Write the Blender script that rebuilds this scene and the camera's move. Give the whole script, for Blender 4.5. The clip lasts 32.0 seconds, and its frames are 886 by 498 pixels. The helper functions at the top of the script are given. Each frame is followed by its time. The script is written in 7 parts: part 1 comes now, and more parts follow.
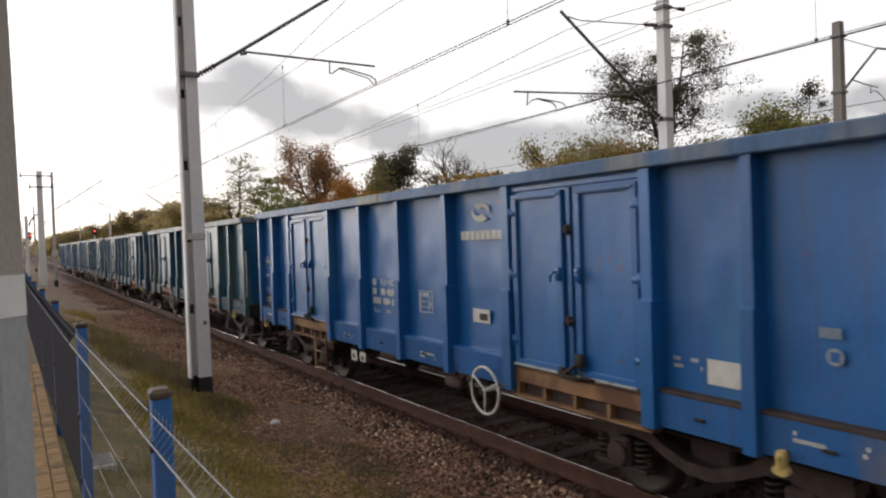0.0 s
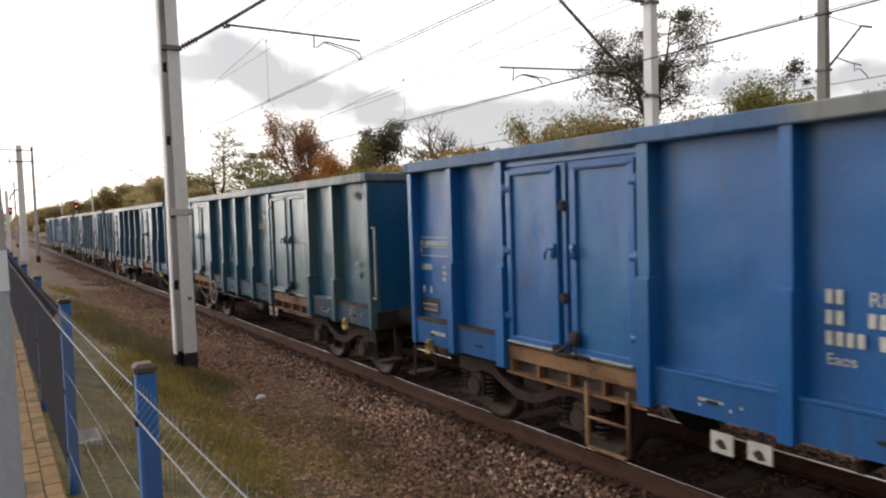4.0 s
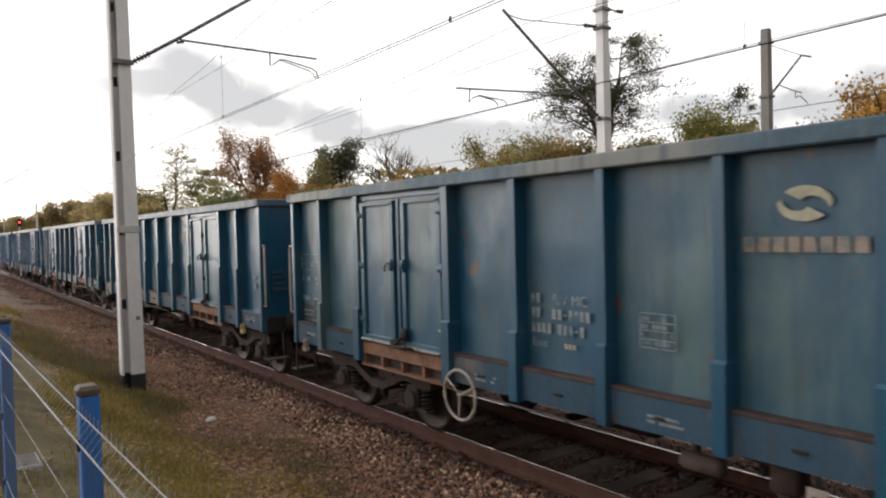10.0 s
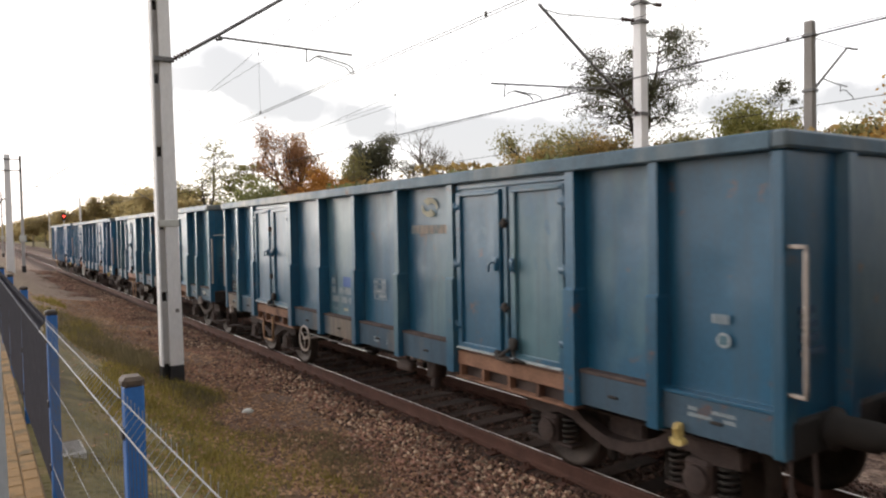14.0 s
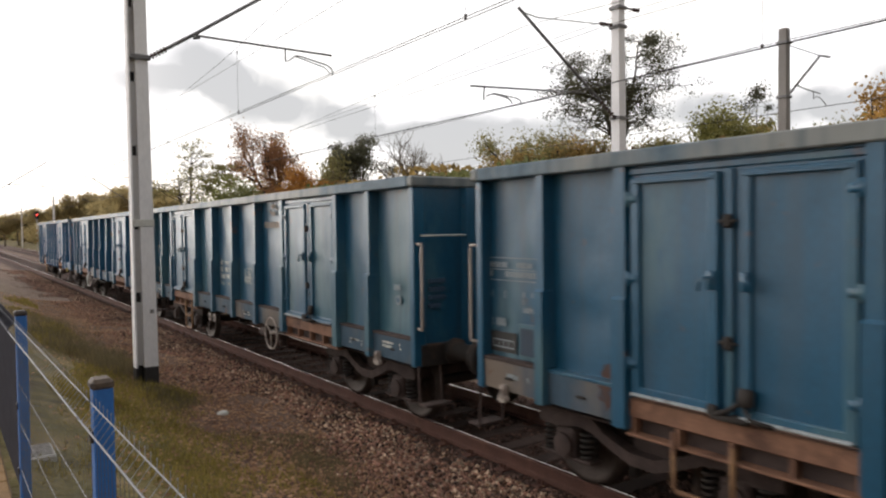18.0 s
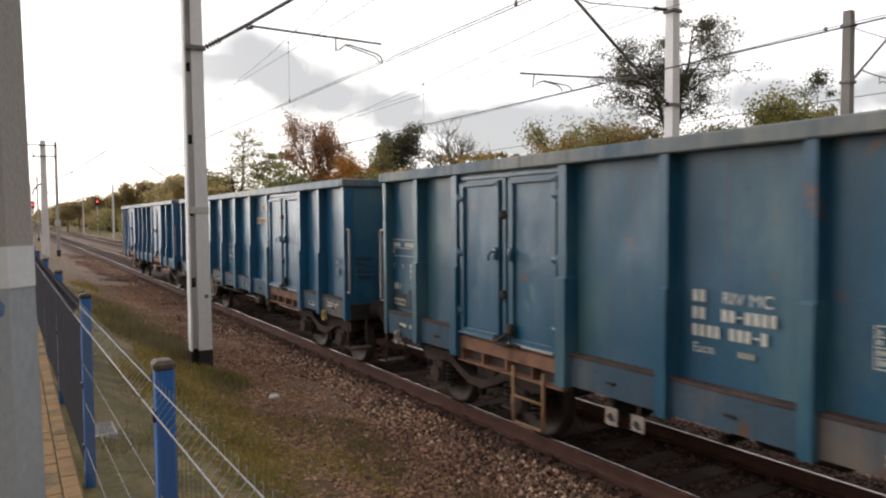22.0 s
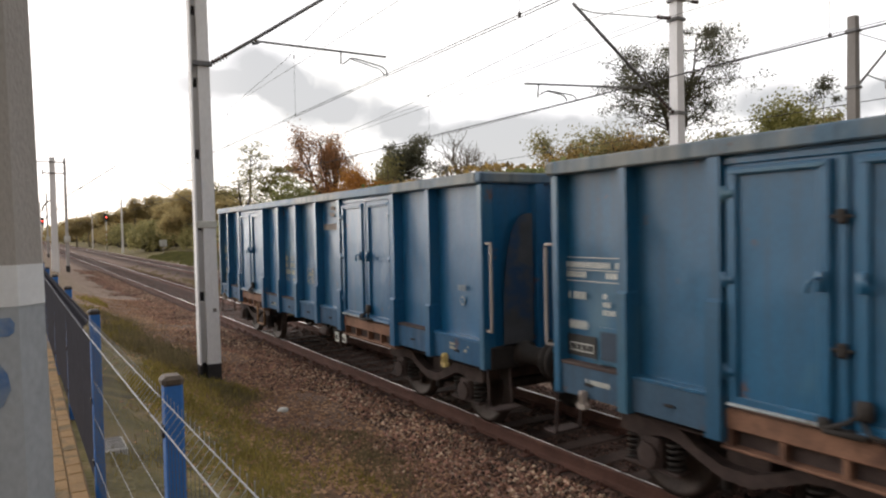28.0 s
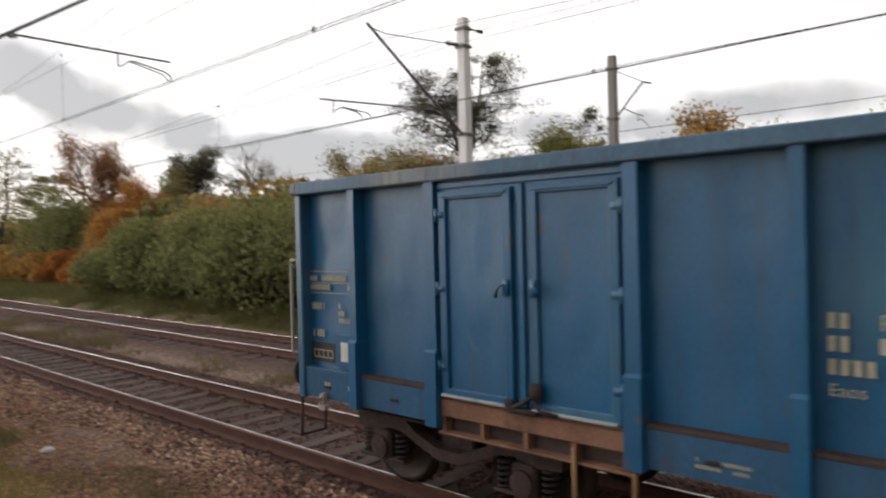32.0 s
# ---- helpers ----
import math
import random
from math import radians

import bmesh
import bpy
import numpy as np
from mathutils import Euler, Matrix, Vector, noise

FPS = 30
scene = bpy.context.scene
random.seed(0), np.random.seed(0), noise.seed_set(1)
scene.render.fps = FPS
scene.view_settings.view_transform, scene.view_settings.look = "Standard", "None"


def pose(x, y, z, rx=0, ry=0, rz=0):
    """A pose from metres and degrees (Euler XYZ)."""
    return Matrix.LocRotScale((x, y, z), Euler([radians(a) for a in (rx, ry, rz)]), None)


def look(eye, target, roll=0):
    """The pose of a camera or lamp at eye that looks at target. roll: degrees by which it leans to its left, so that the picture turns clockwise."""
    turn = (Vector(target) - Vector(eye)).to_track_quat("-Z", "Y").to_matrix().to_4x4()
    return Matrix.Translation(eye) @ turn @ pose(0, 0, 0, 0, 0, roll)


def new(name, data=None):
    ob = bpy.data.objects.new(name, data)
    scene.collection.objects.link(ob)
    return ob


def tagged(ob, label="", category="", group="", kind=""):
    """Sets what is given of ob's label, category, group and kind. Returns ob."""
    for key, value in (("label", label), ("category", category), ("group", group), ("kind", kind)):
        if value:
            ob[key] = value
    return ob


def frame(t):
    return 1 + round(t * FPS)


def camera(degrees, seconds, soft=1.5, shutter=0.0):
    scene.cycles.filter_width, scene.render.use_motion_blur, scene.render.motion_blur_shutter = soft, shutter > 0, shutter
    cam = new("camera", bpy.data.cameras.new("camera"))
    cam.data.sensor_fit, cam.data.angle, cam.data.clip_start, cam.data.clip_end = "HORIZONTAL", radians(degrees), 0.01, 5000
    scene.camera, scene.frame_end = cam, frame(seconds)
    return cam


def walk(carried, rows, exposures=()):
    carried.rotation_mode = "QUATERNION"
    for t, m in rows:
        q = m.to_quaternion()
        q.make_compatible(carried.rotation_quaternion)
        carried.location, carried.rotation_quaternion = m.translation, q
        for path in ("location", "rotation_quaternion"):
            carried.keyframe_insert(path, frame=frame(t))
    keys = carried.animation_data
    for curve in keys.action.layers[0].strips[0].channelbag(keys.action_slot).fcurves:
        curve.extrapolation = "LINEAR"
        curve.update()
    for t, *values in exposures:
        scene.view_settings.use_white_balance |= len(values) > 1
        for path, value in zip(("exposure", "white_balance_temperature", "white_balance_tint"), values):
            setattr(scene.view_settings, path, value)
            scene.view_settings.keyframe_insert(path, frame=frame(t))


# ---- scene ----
CLIP = 32.0
cam = camera(65.0, CLIP, soft=2.2, shutter=0.5)
# seconds, tilt, lean, turn and place of the hand-held camera, which sways a little on one spot
TURNS = (
    (0, 89.06, 1.96, -31.94, 0.006, 0.040, 2.573), (0.5, 89.07, 1.97, -31.78, 0.005, 0.041, 2.574), (1, 88.32, 1.92, -32.16, 0.003, 0.041, 2.572),
    (1.5, 87.66, 1.71, -32.05, 0.006, 0.039, 2.572), (2, 87.54, 1.67, -33.27, -0.004, -0.019, 2.579), (2.5, 87.25, 1.44, -33.76, 0.001, -0.006, 2.578),
    (3, 87.00, 1.77, -33.65, -0.001, 0.000, 2.575), (3.5, 86.88, 1.90, -33.23, 0.003, 0.005, 2.575), (5.5, 87.71, 1.84, -32.95, 0.004, 0.006, 2.574),
    (6, 87.22, 1.86, -33.35, 0.009, 0.004, 2.572), (6.5, 87.36, 2.05, -32.82, 0.011, 0.002, 2.574), (7, 87.55, 1.67, -33.62, 0.006, 0.004, 2.575),
    (7.5, 87.25, 1.61, -33.89, 0.006, 0.001, 2.573), (8, 87.06, 1.68, -33.97, 0.004, 0.002, 2.571), (8.5, 87.06, 1.19, -34.74, 0.010, -0.000, 2.573),
    (9, 86.95, 0.87, -36.15, 0.013, -0.003, 2.570), (9.5, 88.45, 1.57, -36.11, 0.010, 0.003, 2.579), (10, 88.51, 1.46, -36.65, 0.006, -0.007, 2.578),
    (10.5, 88.27, 1.23, -36.85, 0.007, -0.001, 2.576), (11, 88.40, 1.84, -36.31, 0.006, -0.002, 2.577), (11.5, 89.56, 1.87, -35.37, -0.003, -0.006, 2.583),
    (12, 88.95, 1.10, -34.60, -0.001, -0.005, 2.582), (12.5, 88.78, 1.18, -34.41, -0.002, -0.008, 2.581), (13, 88.51, 1.25, -34.64, 0.001, -0.010, 2.581),
    (13.5, 87.83, 0.92, -34.31, 0.001, -0.004, 2.578), (14, 88.21, 1.16, -33.91, -0.006, -0.000, 2.580), (14.5, 87.97, 0.53, -34.22, -0.006, 0.001, 2.580),
    (16.5, 87.23, 0.15, -35.02, 0.004, 0.003, 2.575), (17, 87.34, 0.18, -35.24, 0.010, 0.001, 2.578), (17.5, 87.29, 0.35, -35.91, 0.011, -0.001, 2.577),
    (18, 88.32, 0.76, -35.60, 0.006, -0.013, 2.582), (18.5, 88.58, 0.92, -32.70, -0.008, -0.011, 2.585), (19, 87.47, 0.22, -32.14, -0.006, -0.001, 2.581),
    (19.5, 87.69, -0.22, -32.27, -0.004, 0.005, 2.583), (20, 87.66, 0.17, -31.88, -0.008, 0.007, 2.582), (20.5, 88.26, 0.15, -31.72, -0.008, -0.002, 2.585),
    (21, 88.56, 0.40, -31.75, -0.008, -0.009, 2.585), (21.5, 87.94, 0.32, -32.04, -0.008, -0.007, 2.584), (22, 87.42, 0.43, -31.74, -0.010, 0.000, 2.581),
    (22.5, 87.53, 0.20, -31.93, -0.009, -0.008, 2.584), (23, 87.05, 0.56, -31.45, -0.009, 0.003, 2.582), (23.5, 87.66, 0.93, -31.08, -0.009, -0.002, 2.583),
    (24, 87.85, 0.88, -31.52, 0.001, 0.050, 2.576), (24.5, 88.02, 0.49, -31.43, -0.010, -0.001, 2.578), (25, 88.11, 0.38, -31.47, -0.011, -0.006, 2.584),
    (25.5, 87.94, 0.34, -31.14, -0.015, -0.008, 2.580), (27.5, 88.38, 0.84, -30.84, -0.018, -0.013, 2.587), (28, 88.31, 1.21, -31.17, -0.009, -0.008, 2.586),
    (28.5, 88.33, 1.56, -32.22, -0.006, -0.011, 2.589), (29, 88.75, 1.55, -33.00, -0.000, -0.012, 2.593), (29.5, 88.56, 1.64, -33.49, 0.001, -0.014, 2.592),
    (30, 87.54, 2.09, -32.47, -0.001, -0.024, 2.587), (30.5, 88.68, 1.52, -32.16, -0.000, -0.010, 2.590), (31, 88.48, 1.75, -34.08, 0.007, -0.014, 2.586),
    (31.5, 87.85, 0.93, -37.93, 0.015, -0.005, 2.584), (31.7, 88.83, 1.25, -43.25, 0.015, -0.005, 2.584), (31.9, 89.58, 1.36, -46.40, 0.009, -0.003, 2.583),
    (32, 89.24, 1.39, -47.78, 0.009, -0.003, 2.583),
)
# the camera breathes a little in brightness as the dark wagons pass
EXPOSURES = [(0, -0.25), (1, -0.28), (2, 0.06), (3, 0.06), (6, 0.26), (7, 0.42), (8, 0.30), (9, 0.15), (10, 0.08), (11, 0.08), (12, 0.0), (13, 0.1), (14, 0.34), (17, 0.0), (18, 0.04), (20, 0.27),
             (22, 0.04), (23, 0.10), (24, 0.13), (28, 0.08), (29, 0.25), (30, 0.15), (31, -0.28), (CLIP, -0.1)]
walk(cam, [(t, pose(x, y, z, a, b, c)) for t, a, b, c, x, y, z in TURNS], exposures=EXPOSURES)

# ---- world and light ----
SUN_AZ, SUN_EL = -24.0, 5.0          # degrees from the track's line, and above the horizon


def make_world():
    w = bpy.data.worlds.new("evening_sky")
    scene.world = w
    w.use_nodes = True
    nt = w.node_tree
    nt.nodes.clear()
    N, L = nt.nodes.new, nt.links.new
    out, bg = N("ShaderNodeOutputWorld"), N("ShaderNodeBackground")
    sky = N("ShaderNodeTexSky")
    sky.sky_type, sky.sun_disc = "NISHITA", False
    sky.sun_elevation, sky.sun_rotation = radians(SUN_EL), radians(SUN_AZ)
    sky.air_density, sky.dust_density, sky.ozone_density = 1.0, 2.0, 1.0
    co, sep = N("ShaderNodeTexCoord"), N("ShaderNodeSeparateXYZ")
    L(co.outputs["Generated"], sep.inputs[0])

    def mth(op, a, b=None, clamp=False):
        n = N("ShaderNodeMath")
        n.operation, n.use_clamp = op, clamp
        for i, s in enumerate((a, b)):
            if s is None:
                continue
            if isinstance(s, (int, float)):
                n.inputs[i].default_value = s
            else:
                L(s, n.inputs[i])
        return n.outputs[0]

    # cloud deck: noise on a plane high above
    up = mth("MAXIMUM", sep.outputs["Z"], 0.03)
    px, py = mth("DIVIDE", sep.outputs["X"], mth("ADD", up, 0.12)), mth("DIVIDE", sep.outputs["Y"], mth("ADD", up, 0.12))
    comb = N("ShaderNodeCombineXYZ")
    L(px, comb.inputs[0]), L(py, comb.inputs[1])
    noi = N("ShaderNodeTexNoise")
    noi.inputs["Scale"].default_value, noi.inputs["Detail"].default_value = 1.1, 7.0
    noi.inputs["Roughness"].default_value = 0.55
    L(comb.outputs[0], noi.inputs["Vector"])
    ramp = N("ShaderNodeValToRGB")
    ramp.color_ramp.elements[0].position, ramp.color_ramp.elements[1].position = 0.44, 0.60
    L(noi.outputs["Fac"], ramp.inputs[0])
    # the grey banks ahead: smooth lumps in azimuth (x over y) and elevation
    wob = N("ShaderNodeTexNoise")
    wob.inputs["Scale"].default_value, wob.inputs["Detail"].default_value = 9.0, 6.0
    L(co.outputs["Generated"], wob.inputs["Vector"])
    az = mth("ARCTAN2", sep.outputs["X"], sep.outputs["Y"])
    w0 = mth("MULTIPLY", mth("SUBTRACT", wob.outputs["Fac"], 0.5), 1.7)
    # ragged edges: the banks are pushed about by a coarser noise
    push = N("ShaderNodeTexNoise")
    push.inputs["Scale"].default_value, push.inputs["Detail"].default_value = 7.0, 5.0
    L(co.outputs["Generated"], push.inputs["Vector"])
    pc = N("ShaderNodeSeparateXYZ")
    L(push.outputs["Color"], pc.inputs[0])
    shift_a = mth("MULTIPLY", mth("SUBTRACT", pc.outputs["X"], 0.5), 0.16)
    shift_e = mth("MULTIPLY", mth("SUBTRACT", pc.outputs["Y"], 0.5), 0.06)

    def lump(a0, e0, wa, we):
        da = mth("DIVIDE", mth("SUBTRACT", mth("ADD", az, shift_a), radians(a0)), radians(wa))
        de = mth("DIVIDE", mth("SUBTRACT", mth("ADD", sep.outputs["Z"], shift_e), math.sin(radians(e0))), radians(we))
        r2 = mth("ADD", mth("MULTIPLY", da, da), mth("MULTIPLY", de, de))
        return mth("MULTIPLY", mth("SUBTRACT", mth("ADD", 1.0, w0), r2), 1.15, True)

    bank = None
    for row in CLOUDS:
        one = lump(*row)
        bank = one if bank is None else mth("ADD", bank, one, True)
    grey = N("ShaderNodeMixRGB")
    L(bank, grey.inputs[0])
    white = N("ShaderNodeMixRGB")
    L(ramp.outputs[0], white.inputs[0])
    white.inputs[1].default_value = (1.20, 1.175, 1.20, 1)
    white.inputs[2].default_value = (1.32, 1.28, 1.24, 1)
    L(white.outputs[0], grey.inputs[1])
    grey.inputs[2].default_value = (0.63, 0.63, 0.65, 1)
    # a low warm glow round the hidden sun
    glow = mth("MULTIPLY", mth("SUBTRACT", 1.0, mth("MULTIPLY", sep.outputs["Z"], 9.0), True),
               mth("SUBTRACT", 1.0, mth("ABSOLUTE", mth("MULTIPLY", mth("SUBTRACT", az, radians(4)), 1.9)), True), True)
    warm = N("ShaderNodeMixRGB")
    L(glow, warm.inputs[0]), L(grey.outputs[0], warm.inputs[1])
    warm.inputs[2].default_value = (1.6, 1.4, 1.15, 1)
    add = N("ShaderNodeMixRGB")
    add.blend_type, add.inputs[0].default_value = "ADD", 0.015
    L(warm.outputs[0], add.inputs[1]), L(sky.outputs[0], add.inputs[2])
    # the thin cloud before the low sun shines far and wide
    sd = N("ShaderNodeVectorMath")
    sd.operation = "DOT_PRODUCT"
    L(co.outputs["Generated"], sd.inputs[0])
    a, e = radians(SUN_AZ - 8), radians(SUN_EL + 1)
    sd.inputs[1].default_value = (math.sin(a) * math.cos(e), math.cos(a) * math.cos(e), math.sin(e))
    halo = N("ShaderNodeMapRange")
    halo.interpolation_type = "SMOOTHSTEP"
    halo.inputs["From Min"].default_value, halo.inputs["From Max"].default_value = 0.66, 1.0
    halo.inputs["To Max"].default_value = 1.0
    L(sd.outputs["Value"], halo.inputs["Value"])
    veil = N("ShaderNodeMixRGB")
    L(halo.outputs[0], veil.inputs[0]), L(add.outputs[0], veil.inputs[1])
    veil.inputs[2].default_value = (2.25, 2.12, 2.08, 1)
    # the evening sky fades away from the sun
    fade = N("ShaderNodeMapRange")
    fade.inputs["From Min"].default_value, fade.inputs["From Max"].default_value = -0.60, 0.38
    fade.inputs["To Min"].default_value, fade.inputs["To Max"].default_value = 0.36, 1.0
    L(sep.outputs["Y"], fade.inputs["Value"])
    dim = N("ShaderNodeVectorMath")
    dim.operation = "SCALE"
    # and is thicker and greyer overhead
    high = N("ShaderNodeMapRange")
    high.inputs["From Min"].default_value, high.inputs["From Max"].default_value = 0.36, 0.9
    high.inputs["To Min"].default_value, high.inputs["To Max"].default_value = 1.0, 0.88
    L(sep.outputs["Z"], high.inputs["Value"])
    L(veil.outputs[0], dim.inputs[0]), L(mth("MULTIPLY", fade.outputs[0], high.outputs[0]), dim.inputs["Scale"])
    L(dim.outputs[0], bg.inputs[0])
    bg.inputs[1].default_value = 1.0
    L(bg.outputs[0], out.inputs[0])


# azimuth, elevation and half sizes of the grey cloud banks, degrees
CLOUDS = ((13, 11.0, 4, 1.4), (17, 12.0, 4.5, 2.2), (21.5, 10.6, 5, 2.5), (26, 9.4, 4, 2.3), (28.5, 8.2, 2.5, 2.2), (33, 7.2, 5, 1.3), (38.5, 7.9, 4.5, 1.6), (44, 7.8, 5, 1.6), (41, 6.2, 10, 1.8),
          (56, 8.8, 6, 1.3), (63, 8.6, 5, 1.6), (72, 9.0, 10, 2.0))
make_world()
sun = new("sun", bpy.data.lights.new("sun", "SUN"))
sun.data.energy, sun.data.angle, sun.data.color = 0.70, radians(24), (1.0, 0.93, 0.84)
sun.matrix_world = look((0, 0, 0), (-math.sin(radians(SUN_AZ)), -math.cos(radians(SUN_AZ)), -math.tan(radians(SUN_EL + 2))))


# ---- materials ----
def material(name, color, rough=0.7, metal=0.0, vary=0.25, scale=6.0, fine=60.0, bump=0.1, second=None, spots=0.5, streak=0.0, island=0.0):
    """Two scales of noise in colour and relief; second: a colour that breaks through in patches; streak: patches drawn out downwards."""
    m = bpy.data.materials.new(name)
    m.use_nodes = True
    nt = m.node_tree
    N, L = nt.nodes.new, nt.links.new
    b = nt.nodes["Principled BSDF"]
    co = N("ShaderNodeTexCoord")
    mp = N("ShaderNodeMapping")
    mp.inputs["Scale"].default_value = (1, 1, 1.0 - streak)
    L(co.outputs["Object"], mp.inputs[0])
    info = N("ShaderNodeObjectInfo")
    shift = N("ShaderNodeVectorMath")
    shift.operation = "ADD"
    L(mp.outputs[0], shift.inputs[0])
    sc = N("ShaderNodeVectorMath")
    sc.operation = "SCALE"
    sc.inputs[0].default_value = (37, 53, 71)
    L(info.outputs["Random"], sc.inputs["Scale"])
    L(sc.outputs[0], shift.inputs[1])
    big, small = N("ShaderNodeTexNoise"), N("ShaderNodeTexNoise")
    big.inputs["Scale"].default_value, big.inputs["Detail"].default_value = scale, 6
    small.inputs["Scale"].default_value, small.inputs["Detail"].default_value = fine, 3
    L(shift.outputs[0], big.inputs["Vector"]), L(shift.outputs[0], small.inputs["Vector"])
    r1 = N("ShaderNodeValToRGB")
    lo, hi = [max(0.0, c * (1 - vary)) for c in color], [min(1.0, c * (1 + vary)) for c in color]
    r1.color_ramp.elements[0].color, r1.color_ramp.elements[1].color = (*lo, 1), (*hi, 1)
    r1.color_ramp.elements[0].position, r1.color_ramp.elements[1].position = 0.32, 0.68
    mixf = N("ShaderNodeMath")
    mixf.operation = "MULTIPLY_ADD"
    L(small.outputs["Fac"], mixf.inputs[0])
    mixf.inputs[1].default_value = 0.45
    half = N("ShaderNodeMath")
    half.operation = "MULTIPLY"
    L(big.outputs["Fac"], half.inputs[0])
    half.inputs[1].default_value = 0.55
    L(half.outputs[0], mixf.inputs[2])
    L(mixf.outputs[0], r1.inputs[0])
    col = r1.outputs[0]
    if second:
        pat = N("ShaderNodeTexNoise")
        pat.inputs["Scale"].default_value, pat.inputs["Detail"].default_value = scale * 0.55, 9
        pat.inputs["Roughness"].default_value = 0.62
        L(shift.outputs[0], pat.inputs["Vector"])
        r2 = N("ShaderNodeValToRGB")
        r2.color_ramp.elements[0].position, r2.color_ramp.elements[1].position = spots, min(1.0, spots + 0.12)
        L(pat.outputs["Fac"], r2.inputs[0])
        mx = N("ShaderNodeMixRGB")
        L(r2.outputs[0], mx.inputs[0]), L(col, mx.inputs[1])
        mx.inputs[2].default_value = (*second, 1)
        col = mx.outputs[0]
    if island:
        geo, hsv = N("ShaderNodeNewGeometry"), N("ShaderNodeHueSaturation")
        mr = N("ShaderNodeMapRange")
        mr.inputs["To Min"].default_value, mr.inputs["To Max"].default_value = 1 - island, 1 + island
        L(geo.outputs["Random Per Island"], mr.inputs["Value"])
        L(mr.outputs[0], hsv.inputs["Value"])
        L(col, hsv.inputs["Color"])
        col = hsv.outputs[0]
    L(col, b.inputs["Base Color"])
    b.inputs["Roughness"].default_value, b.inputs["Metallic"].default_value = rough, metal
    if bump:
        bp = N("ShaderNodeBump")
        bp.inputs["Strength"].default_value, bp.inputs["Distance"].default_value = bump, 0.02
        L(mixf.outputs[0], bp.inputs["Height"])
        L(bp.outputs[0], b.inputs["Normal"])
    return m


def leafy(name, color, other, island=0.35):
    """Leaves: a diffuse and translucent sheet, each leaf a little different, between two colours."""
    m = bpy.data.materials.new(name)
    m.use_nodes = True
    nt = m.node_tree
    N, L = nt.nodes.new, nt.links.new
    b, out = nt.nodes["Principled BSDF"], nt.nodes["Material Output"]
    geo, ramp, co = N("ShaderNodeNewGeometry"), N("ShaderNodeValToRGB"), N("ShaderNodeTexCoord")
    noi = N("ShaderNodeTexNoise")
    noi.inputs["Scale"].default_value, noi.inputs["Detail"].default_value = 0.55, 3
    L(co.outputs["Object"], noi.inputs["Vector"])
    mm = N("ShaderNodeMath")
    mm.operation = "MULTIPLY_ADD"
    L(geo.outputs["Random Per Island"], mm.inputs[0])
    mm.inputs[1].default_value = 0.55
    off = N("ShaderNodeMath")
    off.operation = "MULTIPLY_ADD"
    L(noi.outputs["Fac"], off.inputs[0])
    off.inputs[1].default_value, off.inputs[2].default_value = 1.3, -0.42
    L(off.outputs[0], mm.inputs[2])
    ramp.color_ramp.elements[0].color, ramp.color_ramp.elements[1].color = (*[c * (1 - island) for c in color], 1), (*[c * (1 + island) for c in other], 1)
    L(mm.outputs[0], ramp.inputs[0])
    L(ramp.outputs[0], b.inputs["Base Color"])
    b.inputs["Roughness"].default_value = 0.75
    tr, mix = N("ShaderNodeBsdfTranslucent"), N("ShaderNodeMixShader")
    L(ramp.outputs[0], tr.inputs[0])
    mix.inputs[0].default_value = 0.52
    L(b.outputs[0], mix.inputs[1]), L(tr.outputs[0], mix.inputs[2])
    L(mix.outputs[0], out.inputs[0])
    return m


def glow(name, color, strength):
    m = bpy.data.materials.new(name)
    m.use_nodes = True
    b = m.node_tree.nodes["Principled BSDF"]
    b.inputs["Base Color"].default_value = (*color, 1)
    b.inputs["Emission Color"].default_value, b.inputs["Emission Strength"].default_value = (*color, 1), strength
    return m


RUST, GRIME = (0.16, 0.075, 0.04), (0.06, 0.055, 0.05)
M = {}
M["iron"] = material("sooty_iron", (0.026, 0.021, 0.018), 0.8, 0.1, 0.4, 5, 70, 0.2, (0.06, 0.036, 0.025), 0.56)
M["bogie"] = material("dusty_brown_iron", (0.062, 0.042, 0.037), 0.85, 0.1, 0.45, 6, 70, 0.3, (0.092, 0.064, 0.055), 0.53)
M["dimblue"] = material("dull_dark_blue_panel", (0.022, 0.042, 0.07), 0.6, 0, 0.3, 6, 60, 0.05)
M["rustbeam"] = material("rusty_beam_paint", (0.235, 0.12, 0.073), 0.8, 0, 0.35, 3, 50, 0.2, (0.105, 0.05, 0.032), 0.51)
M["ochre"] = material("worn_yellow_beam_paint", (0.27, 0.15, 0.07), 0.75, 0, 0.3, 3, 50, 0.2, (0.14, 0.065, 0.036), 0.48)
M["yellow"] = material("yellow_paint", (0.60, 0.46, 0.17), 0.6, 0, 0.2, 8, 60, 0.1, (0.3, 0.20, 0.10), 0.52)
M["white"] = material("worn_white_paint", (0.62, 0.61, 0.56), 0.6, 0, 0.15, 9, 70, 0.05, (0.4, 0.36, 0.3), 0.6)
M["cream"] = material("worn_cream_lettering", (0.62, 0.62, 0.56), 0.7, 0, 0.2, 14, 90, 0.0)
M["faded"] = material("faded_yellow_lettering", (0.42, 0.40, 0.30), 0.75, 0, 0.25, 14, 90, 0.0)
# door lips' colour holds the sky they reflect, with dirty patches
M["lip"] = material("sky_pale_edge", (0.34, 0.37, 0.38), 0.7, 0, 0.25, 9, 60, 0.05, (0.17, 0.15, 0.13), 0.55)
M["tank"] = material("dusty_pinkish_iron", (0.095, 0.068, 0.06), 0.85, 0, 0.3, 8, 60, 0.15)
